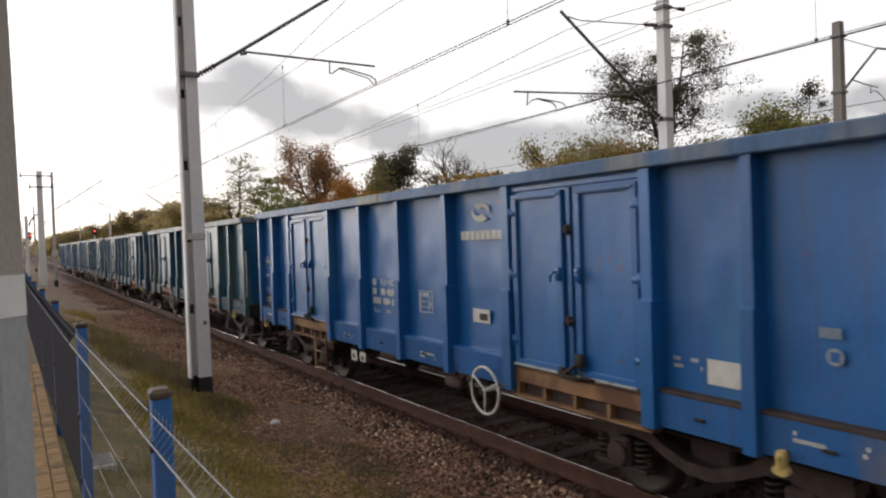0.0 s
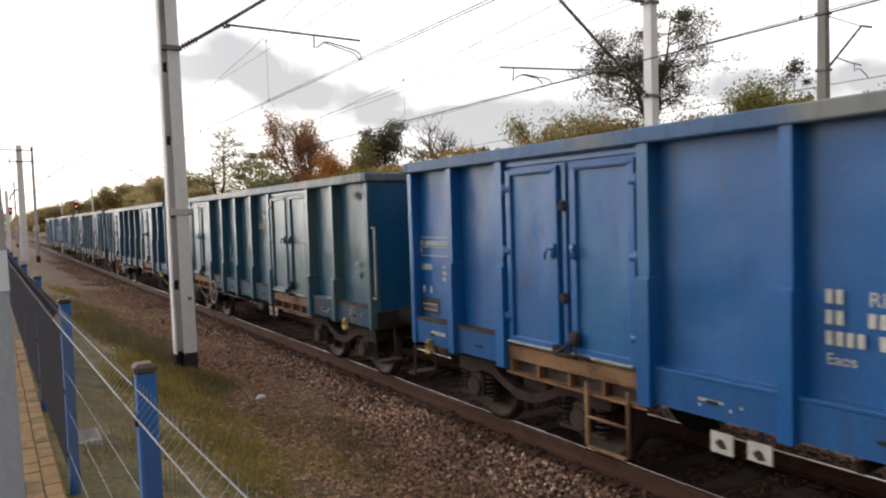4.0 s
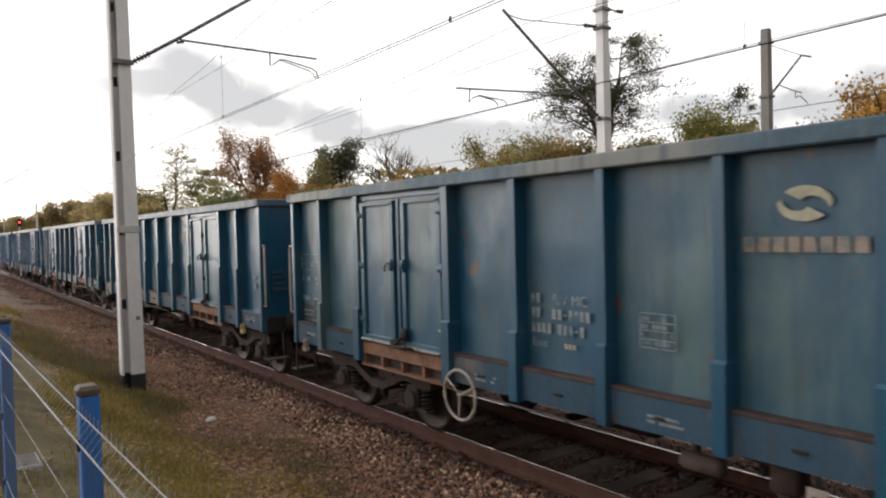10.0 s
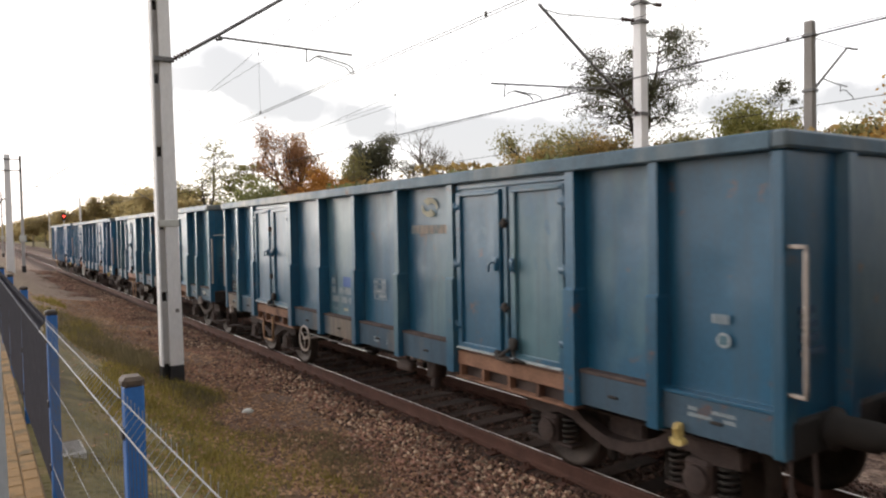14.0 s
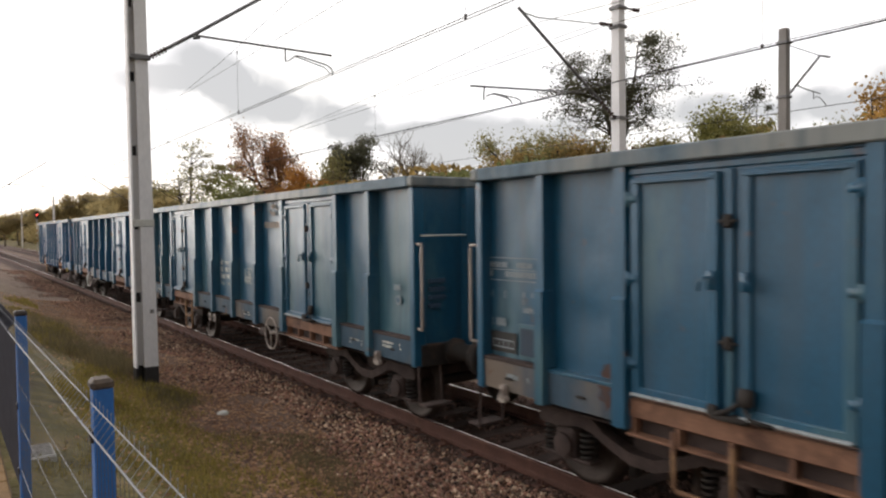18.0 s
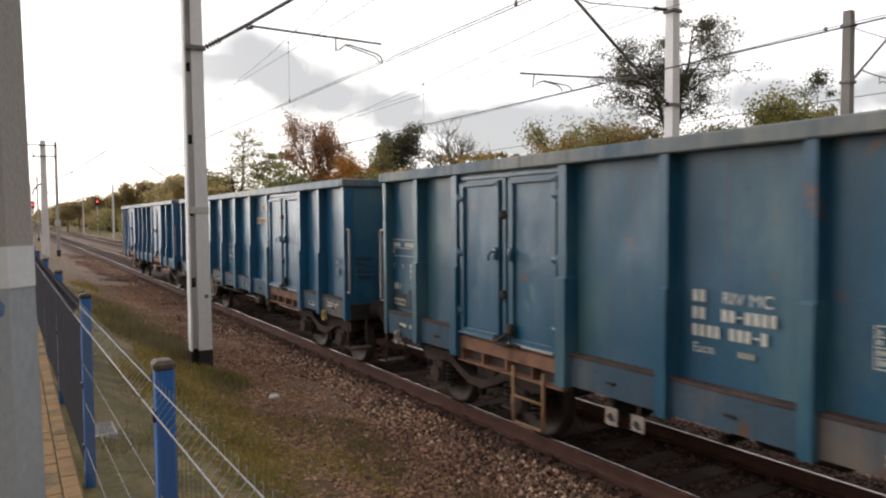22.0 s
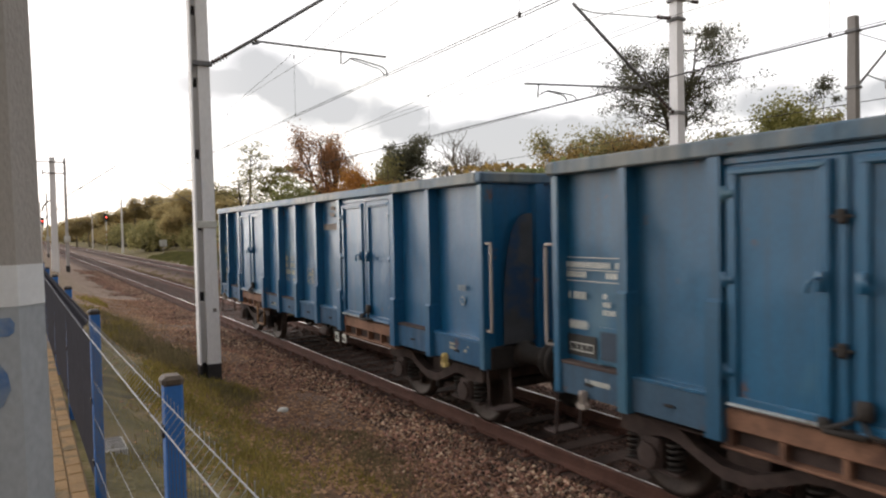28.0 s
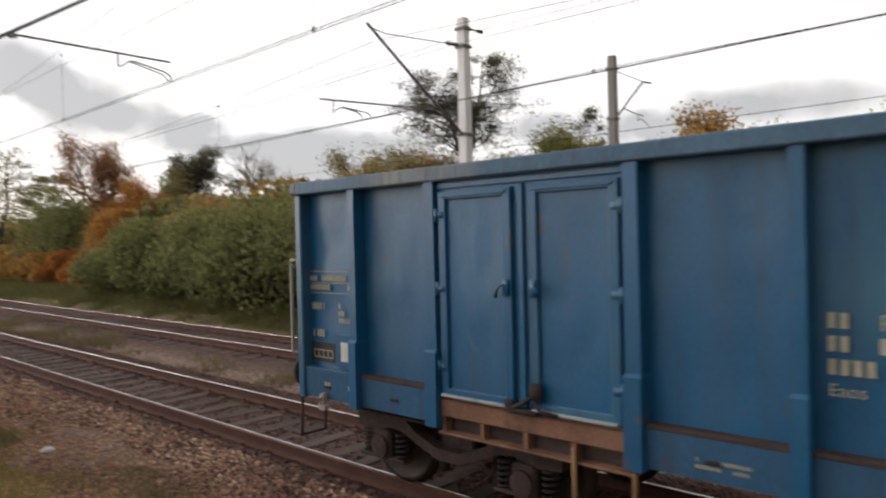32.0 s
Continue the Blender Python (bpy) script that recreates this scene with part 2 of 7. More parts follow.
M["plate"] = material("black_label_plate", (0.03, 0.028, 0.026), 0.6, 0, 0.3, 9, 60, 0.05)
M["wheel"] = material("wheel_steel", (0.06, 0.045, 0.038), 0.6, 0.5, 0.4, 6, 60, 0.15)
M["tread"] = material("polished_steel", (0.78, 0.76, 0.74), 0.30, 1.0, 0.15, 9, 80, 0.02)
M["railside"] = material("rusty_rail_steel", (0.105, 0.046, 0.032), 0.85, 0.0, 0.3, 4, 60, 0.25, (0.15, 0.070, 0.045), 0.56)
M["sleeper"] = material("weathered_sleeper_wood", (0.092, 0.058, 0.047), 0.9, 0, 0.45, 3, 50, 0.5, (0.05, 0.031, 0.025), 0.46)
M["mast"] = material("pale_painted_concrete", (0.90, 0.88, 0.88), 0.8, 0, 0.1, 2.2, 40, 0.12, (0.42, 0.40, 0.39), 0.63, 0.7)
M["mastleg"] = material("greyed_white_concrete", (0.52, 0.50, 0.49), 0.85, 0, 0.12, 2.2, 40, 0.15, (0.24, 0.22, 0.21), 0.56, 0.7)
M["mastdark"] = material("weathered_concrete", (0.26, 0.24, 0.225), 0.9, 0, 0.2, 2.5, 40, 0.25, (0.16, 0.14, 0.13), 0.58, 0.7)
M["tar"] = material("black_tar_paint", (0.035, 0.033, 0.035), 0.6, 0, 0.3, 5, 50, 0.1)
M["galv"] = material("dark_galvanised_tube", (0.19, 0.185, 0.185), 0.55, 0.6, 0.3, 8, 60, 0.1)
M["wire"] = material("catenary_wire", (0.05, 0.045, 0.042), 0.5, 0.6, 0.2, 4, 50, 0)
M["insulator"] = material("brown_porcelain", (0.06, 0.035, 0.028), 0.25, 0, 0.2, 8, 60, 0)
M["fence"] = material("blue_fence_paint", (0.035, 0.16, 0.47), 0.45, 0, 0.15, 5, 60, 0.06, (0.06, 0.12, 0.24), 0.62)
M["cap"] = material("black_plastic_cap", (0.040, 0.030, 0.026), 0.7, 0, 0.3, 9, 60, 0.1, (0.12, 0.085, 0.06), 0.52)
# same zinc as the fold, darkened because only the fold catches the sky
M["meshdim"] = material("dimmed_zinc_wire", (0.16, 0.16, 0.165), 0.7, 0.1, 0.2, 9, 60, 0)
M["drain"] = material("grey_drain_concrete", (0.60, 0.575, 0.545), 0.9, 0, 0.15, 6, 60, 0.2)
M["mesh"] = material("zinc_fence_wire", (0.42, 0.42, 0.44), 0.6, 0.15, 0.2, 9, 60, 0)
# for farther panels: the dark of edge-on mesh put into the wire's colour
M["meshdark"] = material("edge_on_dark_fence_wire", (0.078, 0.078, 0.098), 0.7, 0.0, 0.2, 9, 60, 0)
M["paver"] = material("ochre_paver", (0.29, 0.175, 0.075), 0.9, 0, 0.3, 5, 90, 0.4, (0.12, 0.092, 0.048), 0.51)
M["joint"] = material("sandy_joint", (0.15, 0.11, 0.07), 0.95, 0, 0.25, 8, 90, 0.3)
M["column"] = material("rough_concrete_column", (0.42, 0.385, 0.35), 0.9, 0, 0.14, 3, 120, 0.35, (0.31, 0.28, 0.26), 0.6, 0.5)
M["colpaint"] = material("grey_masking_paint", (0.40, 0.42, 0.44), 0.7, 0, 0.16, 3.0, 60, 0.12, (0.10, 0.20, 0.40), 0.54, 0.35)
M["colwhite"] = material("white_band_paint", (0.84, 0.84, 0.84), 0.6, 0, 0.06, 6, 60, 0.1)
M["colblue"] = material("blue_spray_paint", (0.10, 0.20, 0.42), 0.6, 0, 0.25, 9, 60, 0.05, (0.26, 0.31, 0.38), 0.50)
M["stone"] = material("track_ballast_stone", (0.215, 0.112, 0.078), 0.95, 0, 0.35, 1.4, 60, 0.3, (0.10, 0.056, 0.039), 0.50, island=0.95)
M["palestone"] = material("pale_ballast_stone", (0.52, 0.375, 0.26), 0.92, 0, 0.3, 1.4, 60, 0.3, (0.27, 0.18, 0.13), 0.45, island=0.6)
# bed stones darker than the bank's, the train's shade put into their colour
M["bedstone"] = material("shade_dark_ballast_stone", (0.125, 0.070, 0.053), 0.9, 0, 0.3, 9, 60, 0.3, island=0.6)
M["litter"] = leafy("dry_leaf_litter", (0.22, 0.095, 0.05), (0.50, 0.32, 0.19), 0.4)
M["grass"] = leafy("autumn_grass", (0.19, 0.165, 0.038), (0.36, 0.275, 0.08), 0.3)
M["verge"] = leafy("verge_weed_leaves", (0.10, 0.11, 0.042), (0.19, 0.175, 0.065), 0.25)
M["weed"] = leafy("brownish_weed_leaves", (0.125, 0.105, 0.055), (0.24, 0.19, 0.10), 0.25)
M["bark"] = material("grey_brown_bark", (0.075, 0.06, 0.05), 0.95, 0, 0.35, 5, 50, 0.6)
M["barkpale"] = material("pale_bark", (0.20, 0.165, 0.13), 0.95, 0, 0.35, 5, 50, 0.5)
M["leafdark"] = leafy("dark_green_leaves", (0.125, 0.155, 0.06), (0.265, 0.265, 0.10), 0.28)
M["leafolive"] = leafy("olive_yellow_leaves", (0.19, 0.185, 0.078), (0.38, 0.335, 0.145), 0.22)
M["leafbrown"] = leafy("rusty_brown_leaves", (0.25, 0.125, 0.065), (0.48, 0.26, 0.125), 0.28)
M["leaforange"] = leafy("orange_autumn_leaves", (0.36, 0.165, 0.04), (0.58, 0.30, 0.075), 0.25)
M["leafred"] = leafy("red_orange_autumn_leaves", (0.26, 0.07, 0.025), (0.46, 0.20, 0.04))
M["leaftall"] = leafy("thin_dark_leaves", (0.05, 0.055, 0.033), (0.12, 0.115, 0.065))
M["leafgreen"] = leafy("yellow_green_leaves", (0.19, 0.20, 0.06), (0.36, 0.33, 0.11))
M["leafamber"] = leafy("amber_autumn_leaves", (0.33, 0.185, 0.05), (0.54, 0.32, 0.09))
M["leafpine"] = leafy("pine_needles", (0.075, 0.08, 0.05), (0.16, 0.155, 0.10))
M["leafwood"] = leafy("mixed_autumn_woods", (0.21, 0.155, 0.06), (0.44, 0.30, 0.11))
# distance haze is put into the colour: paler, more even than nearer leaves
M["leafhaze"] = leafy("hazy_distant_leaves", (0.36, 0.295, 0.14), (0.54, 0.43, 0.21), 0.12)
M["red"] = glow("red_signal_lens", (1.0, 0.05, 0.03), 9.0)
M["lampblack"] = material("black_signal_housing", (0.02, 0.02, 0.02), 0.6, 0, 0.2, 9, 60, 0)


def wagon_paint(name, color, fade, spots):
    """Weathered wagon enamel: faded towards chalky patches, rust pits, runs of dirt, dented sheet."""
    m = material(name, color, 0.42, 0, 0.24, 0.9, 45, 0.05, fade, spots, 0.55)
    nt = m.node_tree
    N, L = nt.nodes.new, nt.links.new
    b = nt.nodes["Principled BSDF"]
    src = b.inputs["Base Color"].links[0].from_socket
    co = N("ShaderNodeTexCoord")
    info = N("ShaderNodeObjectInfo")
    sc, ad = N("ShaderNodeVectorMath"), N("ShaderNodeVectorMath")
    sc.operation, ad.operation = "SCALE", "ADD"
    sc.inputs[0].default_value = (31, 17, 43)
    L(info.outputs["Random"], sc.inputs["Scale"])
    L(co.outputs["Object"], ad.inputs[0]), L(sc.outputs[0], ad.inputs[1])
    # rust pits
    pit = N("ShaderNodeTexNoise")
    pit.inputs["Scale"].default_value, pit.inputs["Detail"].default_value, pit.inputs["Roughness"].default_value = 2.3, 10, 0.7
    L(ad.outputs[0], pit.inputs["Vector"])
    r = N("ShaderNodeValToRGB")
    r.color_ramp.elements[0].position, r.color_ramp.elements[1].position = 0.615, 0.70
    L(pit.outputs["Fac"], r.inputs[0])
    mx = N("ShaderNodeMixRGB")
    L(r.outputs[0], mx.inputs[0]), L(src, mx.inputs[1])
    mx.inputs[2].default_value = (*RUST, 1)
    # dirt that has run down
    mp = N("ShaderNodeMapping")
    mp.inputs["Scale"].default_value = (6, 9, 0.35)
    L(ad.outputs[0], mp.inputs[0])
    run = N("ShaderNodeTexNoise")
    run.inputs["Scale"].default_value, run.inputs["Detail"].default_value = 1.0, 5
    L(mp.outputs[0], run.inputs["Vector"])
    r3 = N("ShaderNodeValToRGB")
    r3.color_ramp.elements[0].position, r3.color_ramp.elements[1].position = 0.5, 0.75
    r3.color_ramp.elements[1].color = (0.72, 0.72, 0.72, 1)
    L(run.outputs["Fac"], r3.inputs[0])
    m2 = N("ShaderNodeMixRGB")
    L(r3.outputs[0], m2.inputs[0]), L(mx.outputs[0], m2.inputs[1])
    m2.inputs[2].default_value = (*[0.55 * c + 0.45 * g for c, g in zip(color, GRIME)], 1)
    L(m2.outputs[0], b.inputs["Base Color"])
    rr = N("ShaderNodeMapRange")
    rr.inputs["To Min"].default_value, rr.inputs["To Max"].default_value = 0.24, 0.50
    L(run.outputs["Fac"], rr.inputs["Value"])
    L(rr.outputs[0], b.inputs["Roughness"])
    b.inputs["Coat Weight"].default_value, b.inputs["Coat Roughness"].default_value, b.inputs["Coat IOR"].default_value = 1.0, 0.37, 1.58
    b.inputs["Specular IOR Level"].default_value = 0.05
    # dents of the sheet, on top of the fine relief
    den = N("ShaderNodeTexNoise")
    den.inputs["Scale"].default_value, den.inputs["Detail"].default_value = 2.5, 2.0
    L(ad.outputs[0], den.inputs["Vector"])
    bp = N("ShaderNodeBump")
    bp.inputs["Strength"].default_value, bp.inputs["Distance"].default_value = 0.5, 0.07
    L(den.outputs["Fac"], bp.inputs["Height"])
    old = b.inputs["Normal"].links[0].from_socket
    L(old, bp.inputs["Normal"])
    L(bp.outputs[0], b.inputs["Normal"])
    return m


# ---- mesh helpers ----
class Geo:
    """Collects vertices and faces of one mesh."""

    def __init__(self):
        self.v, self.f = [], []

    def add(self, verts, faces):
        n = len(self.v)
        self.v += [tuple(p) for p in verts]
        self.f += [tuple(n + i for i in f) for f in faces]
        return self

    def box(self, x0, x1, y0, y1, z0, z1, c=0.0):
        """A box, with chamfered edges where c is given."""
        lo, hi = np.array([min(x0, x1), min(y0, y1), min(z0, z1)]), np.array([max(x0, x1), max(y0, y1), max(z0, z1)])
        c = min(c, 0.45 * float((hi - lo).min()))
        if c <= 0:
            p = [(x, y, z) for x in (lo[0], hi[0]) for y in (lo[1], hi[1]) for z in (lo[2], hi[2])]
            return self.add(p, [(0, 1, 3, 2), (4, 6, 7, 5), (0, 4, 5, 1), (2, 3, 7, 6), (0, 2, 6, 4), (1, 5, 7, 3)])
        mid, half = (lo + hi) / 2, (hi - lo) / 2
        verts, index = [], {}
        for sx in (-1, 1):
            for sy in (-1, 1):
                for sz in (-1, 1):
                    s = np.array([sx, sy, sz])
                    for a in range(3):
                        h = half - c
                        h[a] = half[a]
                        index[(sx, sy, sz, a)] = len(verts)
                        verts.append(mid + s * h)
        faces = []
        for a in range(3):
            b, d = (a + 1) % 3, (a + 2) % 3
            for s in (-1, 1):
                ring = []
                for sb, sd in ((-1, -1), (1, -1), (1, 1), (-1, 1)):
                    k = [0, 0, 0]
                    k[a], k[b], k[d] = s, sb, sd
                    ring.append(index[(*k, a)])
                faces.append(ring if s > 0 else ring[::-1])
            for sb in (-1, 1):
                for sd in (-1, 1):
                    k0, k1 = [0, 0, 0], [0, 0, 0]
                    k0[a], k1[a] = -1, 1
                    k0[b] = k1[b] = sb
                    k0[d] = k1[d] = sd
                    q = [index[(*k0, b)], index[(*k1, b)], index[(*k1, d)], index[(*k0, d)]]
                    faces.append(q if sb * sd < 0 else q[::-1])
        for sx in (-1, 1):
            for sy in (-1, 1):
                for sz in (-1, 1):
                    q = [index[(sx, sy, sz, a)] for a in range(3)]
                    faces.append(q if sx * sy * sz > 0 else q[::-1])
        return self.add(verts, faces)

    def tube(self, pts, r, seg=8, r1=None, closed=False):
        """A round bar along a line of points, tapering to r1."""
        pts = [Vector(p) for p in pts]
        n, rings = len(pts), []
        for i, p in enumerate(pts):
            a, b = (pts[i - 1], pts[(i + 1) % n]) if closed else (pts[max(i - 1, 0)], pts[min(i + 1, n - 1)])
            d = (b - a).normalized()
            side = d.cross(Vector((0, 0, 1)) if abs(d.z) < 0.95 else Vector((1, 0, 0))).normalized()
            up = side.cross(d)
            k = r if r1 is None else r + (r1 - r) * i / max(n - 1, 1)
            rings.append([p + (side * math.cos(2 * math.pi * j / seg) + up * math.sin(2 * math.pi * j / seg)) * k for j in range(seg)])
        faces = []
        for i in range(n if closed else n - 1):
            for j in range(seg):
                i2, j2 = (i + 1) % n, (j + 1) % seg
                faces.append((i * seg + j, i * seg + j2, i2 * seg + j2, i2 * seg + j))
        if not closed:
            faces += [tuple(range(seg))[::-1], tuple((n - 1) * seg + j for j in range(seg))]
        return self.add([p for ring in rings for p in ring], faces)

    def lathe(self, profile, seg=24, axis="x", at=(0, 0, 0)):
        """Turns (along, radius) rows about an axis through at."""
        verts = []
        for along, r in profile:
            for j in range(seg):
                c, s = r * math.cos(2 * math.pi * j / seg), r * math.sin(2 * math.pi * j / seg)
                p = {"x": (along, c, s), "y": (c, along, s), "z": (c, s, along)}[axis]
                verts.append((p[0] + at[0], p[1] + at[1], p[2] + at[2]))
        n, faces = len(profile), []
        for i in range(n - 1):
            for j in range(seg):
                k = (j + 1) % seg
                faces.append((i * seg + j, i * seg + k, (i + 1) * seg + k, (i + 1) * seg + j))
        faces += [tuple(range(seg))[::-1], tuple((n - 1) * seg + j for j in range(seg))]
        return self.add(verts, faces)

    def prism(self, outline, x0, x1):
        """An outline of (y, z) points drawn out from x0 to x1."""
        n = len(outline)
        faces = [tuple(range(n))[::-1], tuple(range(n, 2 * n))] + [(i, (i + 1) % n, n + (i + 1) % n, n + i) for i in range(n)]
        return self.add([(x0, y, z) for y, z in outline] + [(x1, y, z) for y, z in outline], faces)

    def along(self, outline, y0, y1):
        """An outline of (x, z) points drawn out from y0 to y1."""
        n = len(outline)
        faces = [tuple(range(n))[::-1], tuple(range(n, 2 * n))] + [(i, (i + 1) % n, n + (i + 1) % n, n + i) for i in range(n)]
        return self.add([(x, y0, z) for x, z in outline] + [(x, y1, z) for x, z in outline], faces)

    def mesh(self, name, smooth=False):
        me = bpy.data.meshes.new(name)
        me.from_pydata(self.v, [], self.f)
        bm = bmesh.new()
        bm.from_mesh(me)
        bmesh.ops.recalc_face_normals(bm, faces=bm.faces)
        bm.to_mesh(me)
        bm.free()
        if smooth:
            me.polygons.foreach_set("use_smooth", [True] * len(me.polygons))
        return me


def part(name, geo, mat, parent=None, label="", smooth=False, at=None):
    """ONE mesh object under a thing or a part."""
    me = geo if isinstance(geo, bpy.types.Mesh) else geo.mesh(name, smooth)
    if not me.materials:
        me.materials.append(mat)
    ob = new(name, me)
    ob.parent = parent
    if at:
        ob.location = at
    return tagged(ob, label)


def thing(name, label, category, at=(0, 0, 0), group="", kind=""):
    ob = new(name)
    ob.location = at
    return tagged(ob, label, category, group, kind)


def quads(name, corners, mat):
    """A mesh of separate four-cornered pieces from an array (n, 4, 3)."""
    n = len(corners)
    me = bpy.data.meshes.new(name)
    me.vertices.add(4 * n)
    me.vertices.foreach_set("co", np.asarray(corners, np.float32).ravel())
    me.loops.add(4 * n)
    me.loops.foreach_set("vertex_index", np.arange(4 * n, dtype=np.int32))
    me.polygons.add(n)
    me.polygons.foreach_set("loop_start", np.arange(0, 4 * n, 4, dtype=np.int32))
    me.update(calc_edges=True)
    me.materials.append(mat)
    return me


RNG = np.random.default_rng(11)


def leaves(centres, size, stretch=1.5, droop=0.0):
    """Small leaf shapes turned at random round the given centres."""
    c = np.asarray(centres, float)
    n = len(c)
    a = RNG.normal(size=(n, 3))
    a[:, 2] -= droop
    a /= np.linalg.norm(a, axis=1)[:, None]
    b = np.cross(a, RNG.normal(size=(n, 3)))
    b /= np.linalg.norm(b, axis=1)[:, None] + 1e-9
    s = size * RNG.uniform(0.55, 1.35, n)[:, None]
    l, w = a * s * stretch * 0.5, b * s * 0.5
    return np.stack([c - l, c + w - 0.1 * l, c + l, c - w - 0.1 * l], 1)


def text_mesh(words, height):
    cu = bpy.data.curves.new("lettering", "FONT")
    cu.body, cu.size = words, height
    ob = new("lettering", cu)
    me = bpy.data.meshes.new_from_object(ob)
    bpy.data.objects.remove(ob)
    bpy.data.curves.remove(cu)
    return me


# ---- ground ----
AXIS, FAR_AXIS, HALF_GAUGE = 6.0, 10.62, 0.7525
# height of the ground across the line: platform side, mast strip, track bed, far track, rising verge
PROFILE = ((-900, 0.6), (-60, 0.85), (-4, 0.88), (0.25, 0.88), (0.5, 0.82), (1.2, 0.58), (2.0, 0.28), (2.7, 0.03), (3.4, -0.07), (4.2, -0.15), (4.75, -0.178), (5.1, -0.182), (5.32, -0.196),
           (6.68, -0.196), (6.9, -0.182), (7.4, -0.18), (8.1, -0.36), (8.8, -0.36), (9.25, -0.20), (9.9, -0.196), (11.4, -0.192), (11.9, -0.18), (12.5, -0.32), (13.3, -0.15), (15, 0.15), (20, 0.5), (40, 0.8), (900, 1.5))
PX, PZ = [p[0] for p in PROFILE], [p[1] for p in PROFILE]


def ground_z(x, y):
    bumps = noise.noise((x * 0.9, y * 0.9, 0.0)) * 0.035 + noise.noise((x * 0.12, y * 0.12, 3.0)) * 0.06 * (1 if x < 4 or x > 12.5 else 0)
    flat = 1.0 if (x < 4.4 and x > 0.35) or x > 12.6 else 0.15
    return float(np.interp(x, PX, PZ)) + bumps * flat


def ground_material():
    m = bpy.data.materials.new("verge_and_ballast_ground")
    m.use_nodes = True
    nt = m.node_tree
    N, L = nt.nodes.new, nt.links.new
    b = nt.nodes["Principled BSDF"]
    b.inputs["Roughness"].default_value = 0.95
    co, sep = N("ShaderNodeTexCoord"), N("ShaderNodeSeparateXYZ")
    L(co.outputs["Object"], sep.inputs[0])

    def tex(scale, detail=6, kind="ShaderNodeTexNoise"):
        n = N(kind)
        n.inputs["Scale"].default_value = scale
        if kind == "ShaderNodeTexNoise":
            n.inputs["Detail"].default_value = detail
        L(co.outputs["Object"], n.inputs["Vector"])
        return n

    def ramp(src, *stops):
        r = N("ShaderNodeValToRGB")
        while len(r.color_ramp.elements) < len(stops):
            r.color_ramp.elements.new(0.5)
        for e, (p, c) in zip(r.color_ramp.elements, stops):
            e.position, e.color = p, (*c, 1)
        L(src, r.inputs[0])
        return r.outputs[0]

    def mixc(f, a, c):
        x = N("ShaderNodeMixRGB")
        L(f, x.inputs[0]), L(a, x.inputs[1]), L(c, x.inputs[2])
        return x.outputs[0]

    grass = ramp(tex(2.2).outputs["Fac"], (0.3, (0.085, 0.062, 0.028)), (0.48, (0.15, 0.125, 0.042)), (0.58, (0.20, 0.155, 0.06)), (0.72, (0.27, 0.19, 0.10)))
    dirt = ramp(tex(7).outputs["Fac"], (0.3, (0.06, 0.029, 0.018)), (0.5, (0.135, 0.072, 0.046)), (0.72, (0.26, 0.156, 0.104)))
    vor = tex(17, kind="ShaderNodeTexVoronoi")
    stones = ramp(vor.outputs["Color"], (0.1, (0.08, 0.05, 0.037)), (0.5, (0.19, 0.125, 0.093)), (0.9, (0.35, 0.245, 0.185)))
    wob = N("ShaderNodeMath")
    wob.operation = "MULTIPLY_ADD"
    L(tex(0.8).outputs["Fac"], wob.inputs[0])
    wob.inputs[1].default_value = 2.6
    L(sep.outputs["X"], wob.inputs[2])

    def band(lo, hi):
        r = N("ShaderNodeMapRange")
        r.inputs["From Min"].default_value, r.inputs["From Max"].default_value = lo, hi
        L(wob.outputs[0], r.inputs["Value"])
        return r.outputs[0]

    c = mixc(band(3.0, 3.9), grass, dirt)
    # further down the line the bank is bare and trodden
    trodden = ramp(tex(3.5).outputs["Fac"], (0.3, (0.145, 0.097, 0.068)), (0.5, (0.23, 0.165, 0.12)), (0.7, (0.35, 0.255, 0.19)))
    down = N("ShaderNodeMapRange")
    down.inputs["From Min"].default_value, down.inputs["From Max"].default_value = 13.0, 26.0
    down.inputs["To Max"].default_value = 0.8
    L(sep.outputs["Y"], down.inputs["Value"])
    c = mixc(down.outputs[0], c, trodden)
    c = mixc(band(4.5, 5.7), c, stones)
    # brown bed of both tracks, darkened for the shade under a train
    shaded_bed = ramp(tex(5).outputs["Fac"], (0.3, (0.045, 0.024, 0.017)), (0.7, (0.11, 0.060, 0.044)))
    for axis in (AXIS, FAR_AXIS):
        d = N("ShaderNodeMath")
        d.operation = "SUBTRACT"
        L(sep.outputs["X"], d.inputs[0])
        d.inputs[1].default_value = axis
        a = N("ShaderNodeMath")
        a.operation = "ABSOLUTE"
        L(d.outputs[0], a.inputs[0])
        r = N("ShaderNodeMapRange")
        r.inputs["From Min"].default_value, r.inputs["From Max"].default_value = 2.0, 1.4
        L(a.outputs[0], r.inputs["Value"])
        c = mixc(r.outputs[0], c, shaded_bed)
    c = mixc(band(13.3, 14.4), c, grass)
    L(c, b.inputs["Base Color"])
    bp = N("ShaderNodeBump")
    bp.inputs["Strength"].default_value, bp.inputs["Distance"].default_value = 0.9, 0.03
    L(vor.outputs["Distance"], bp.inputs["Height"])
    L(bp.outputs[0], b.inputs["Normal"])
    return m


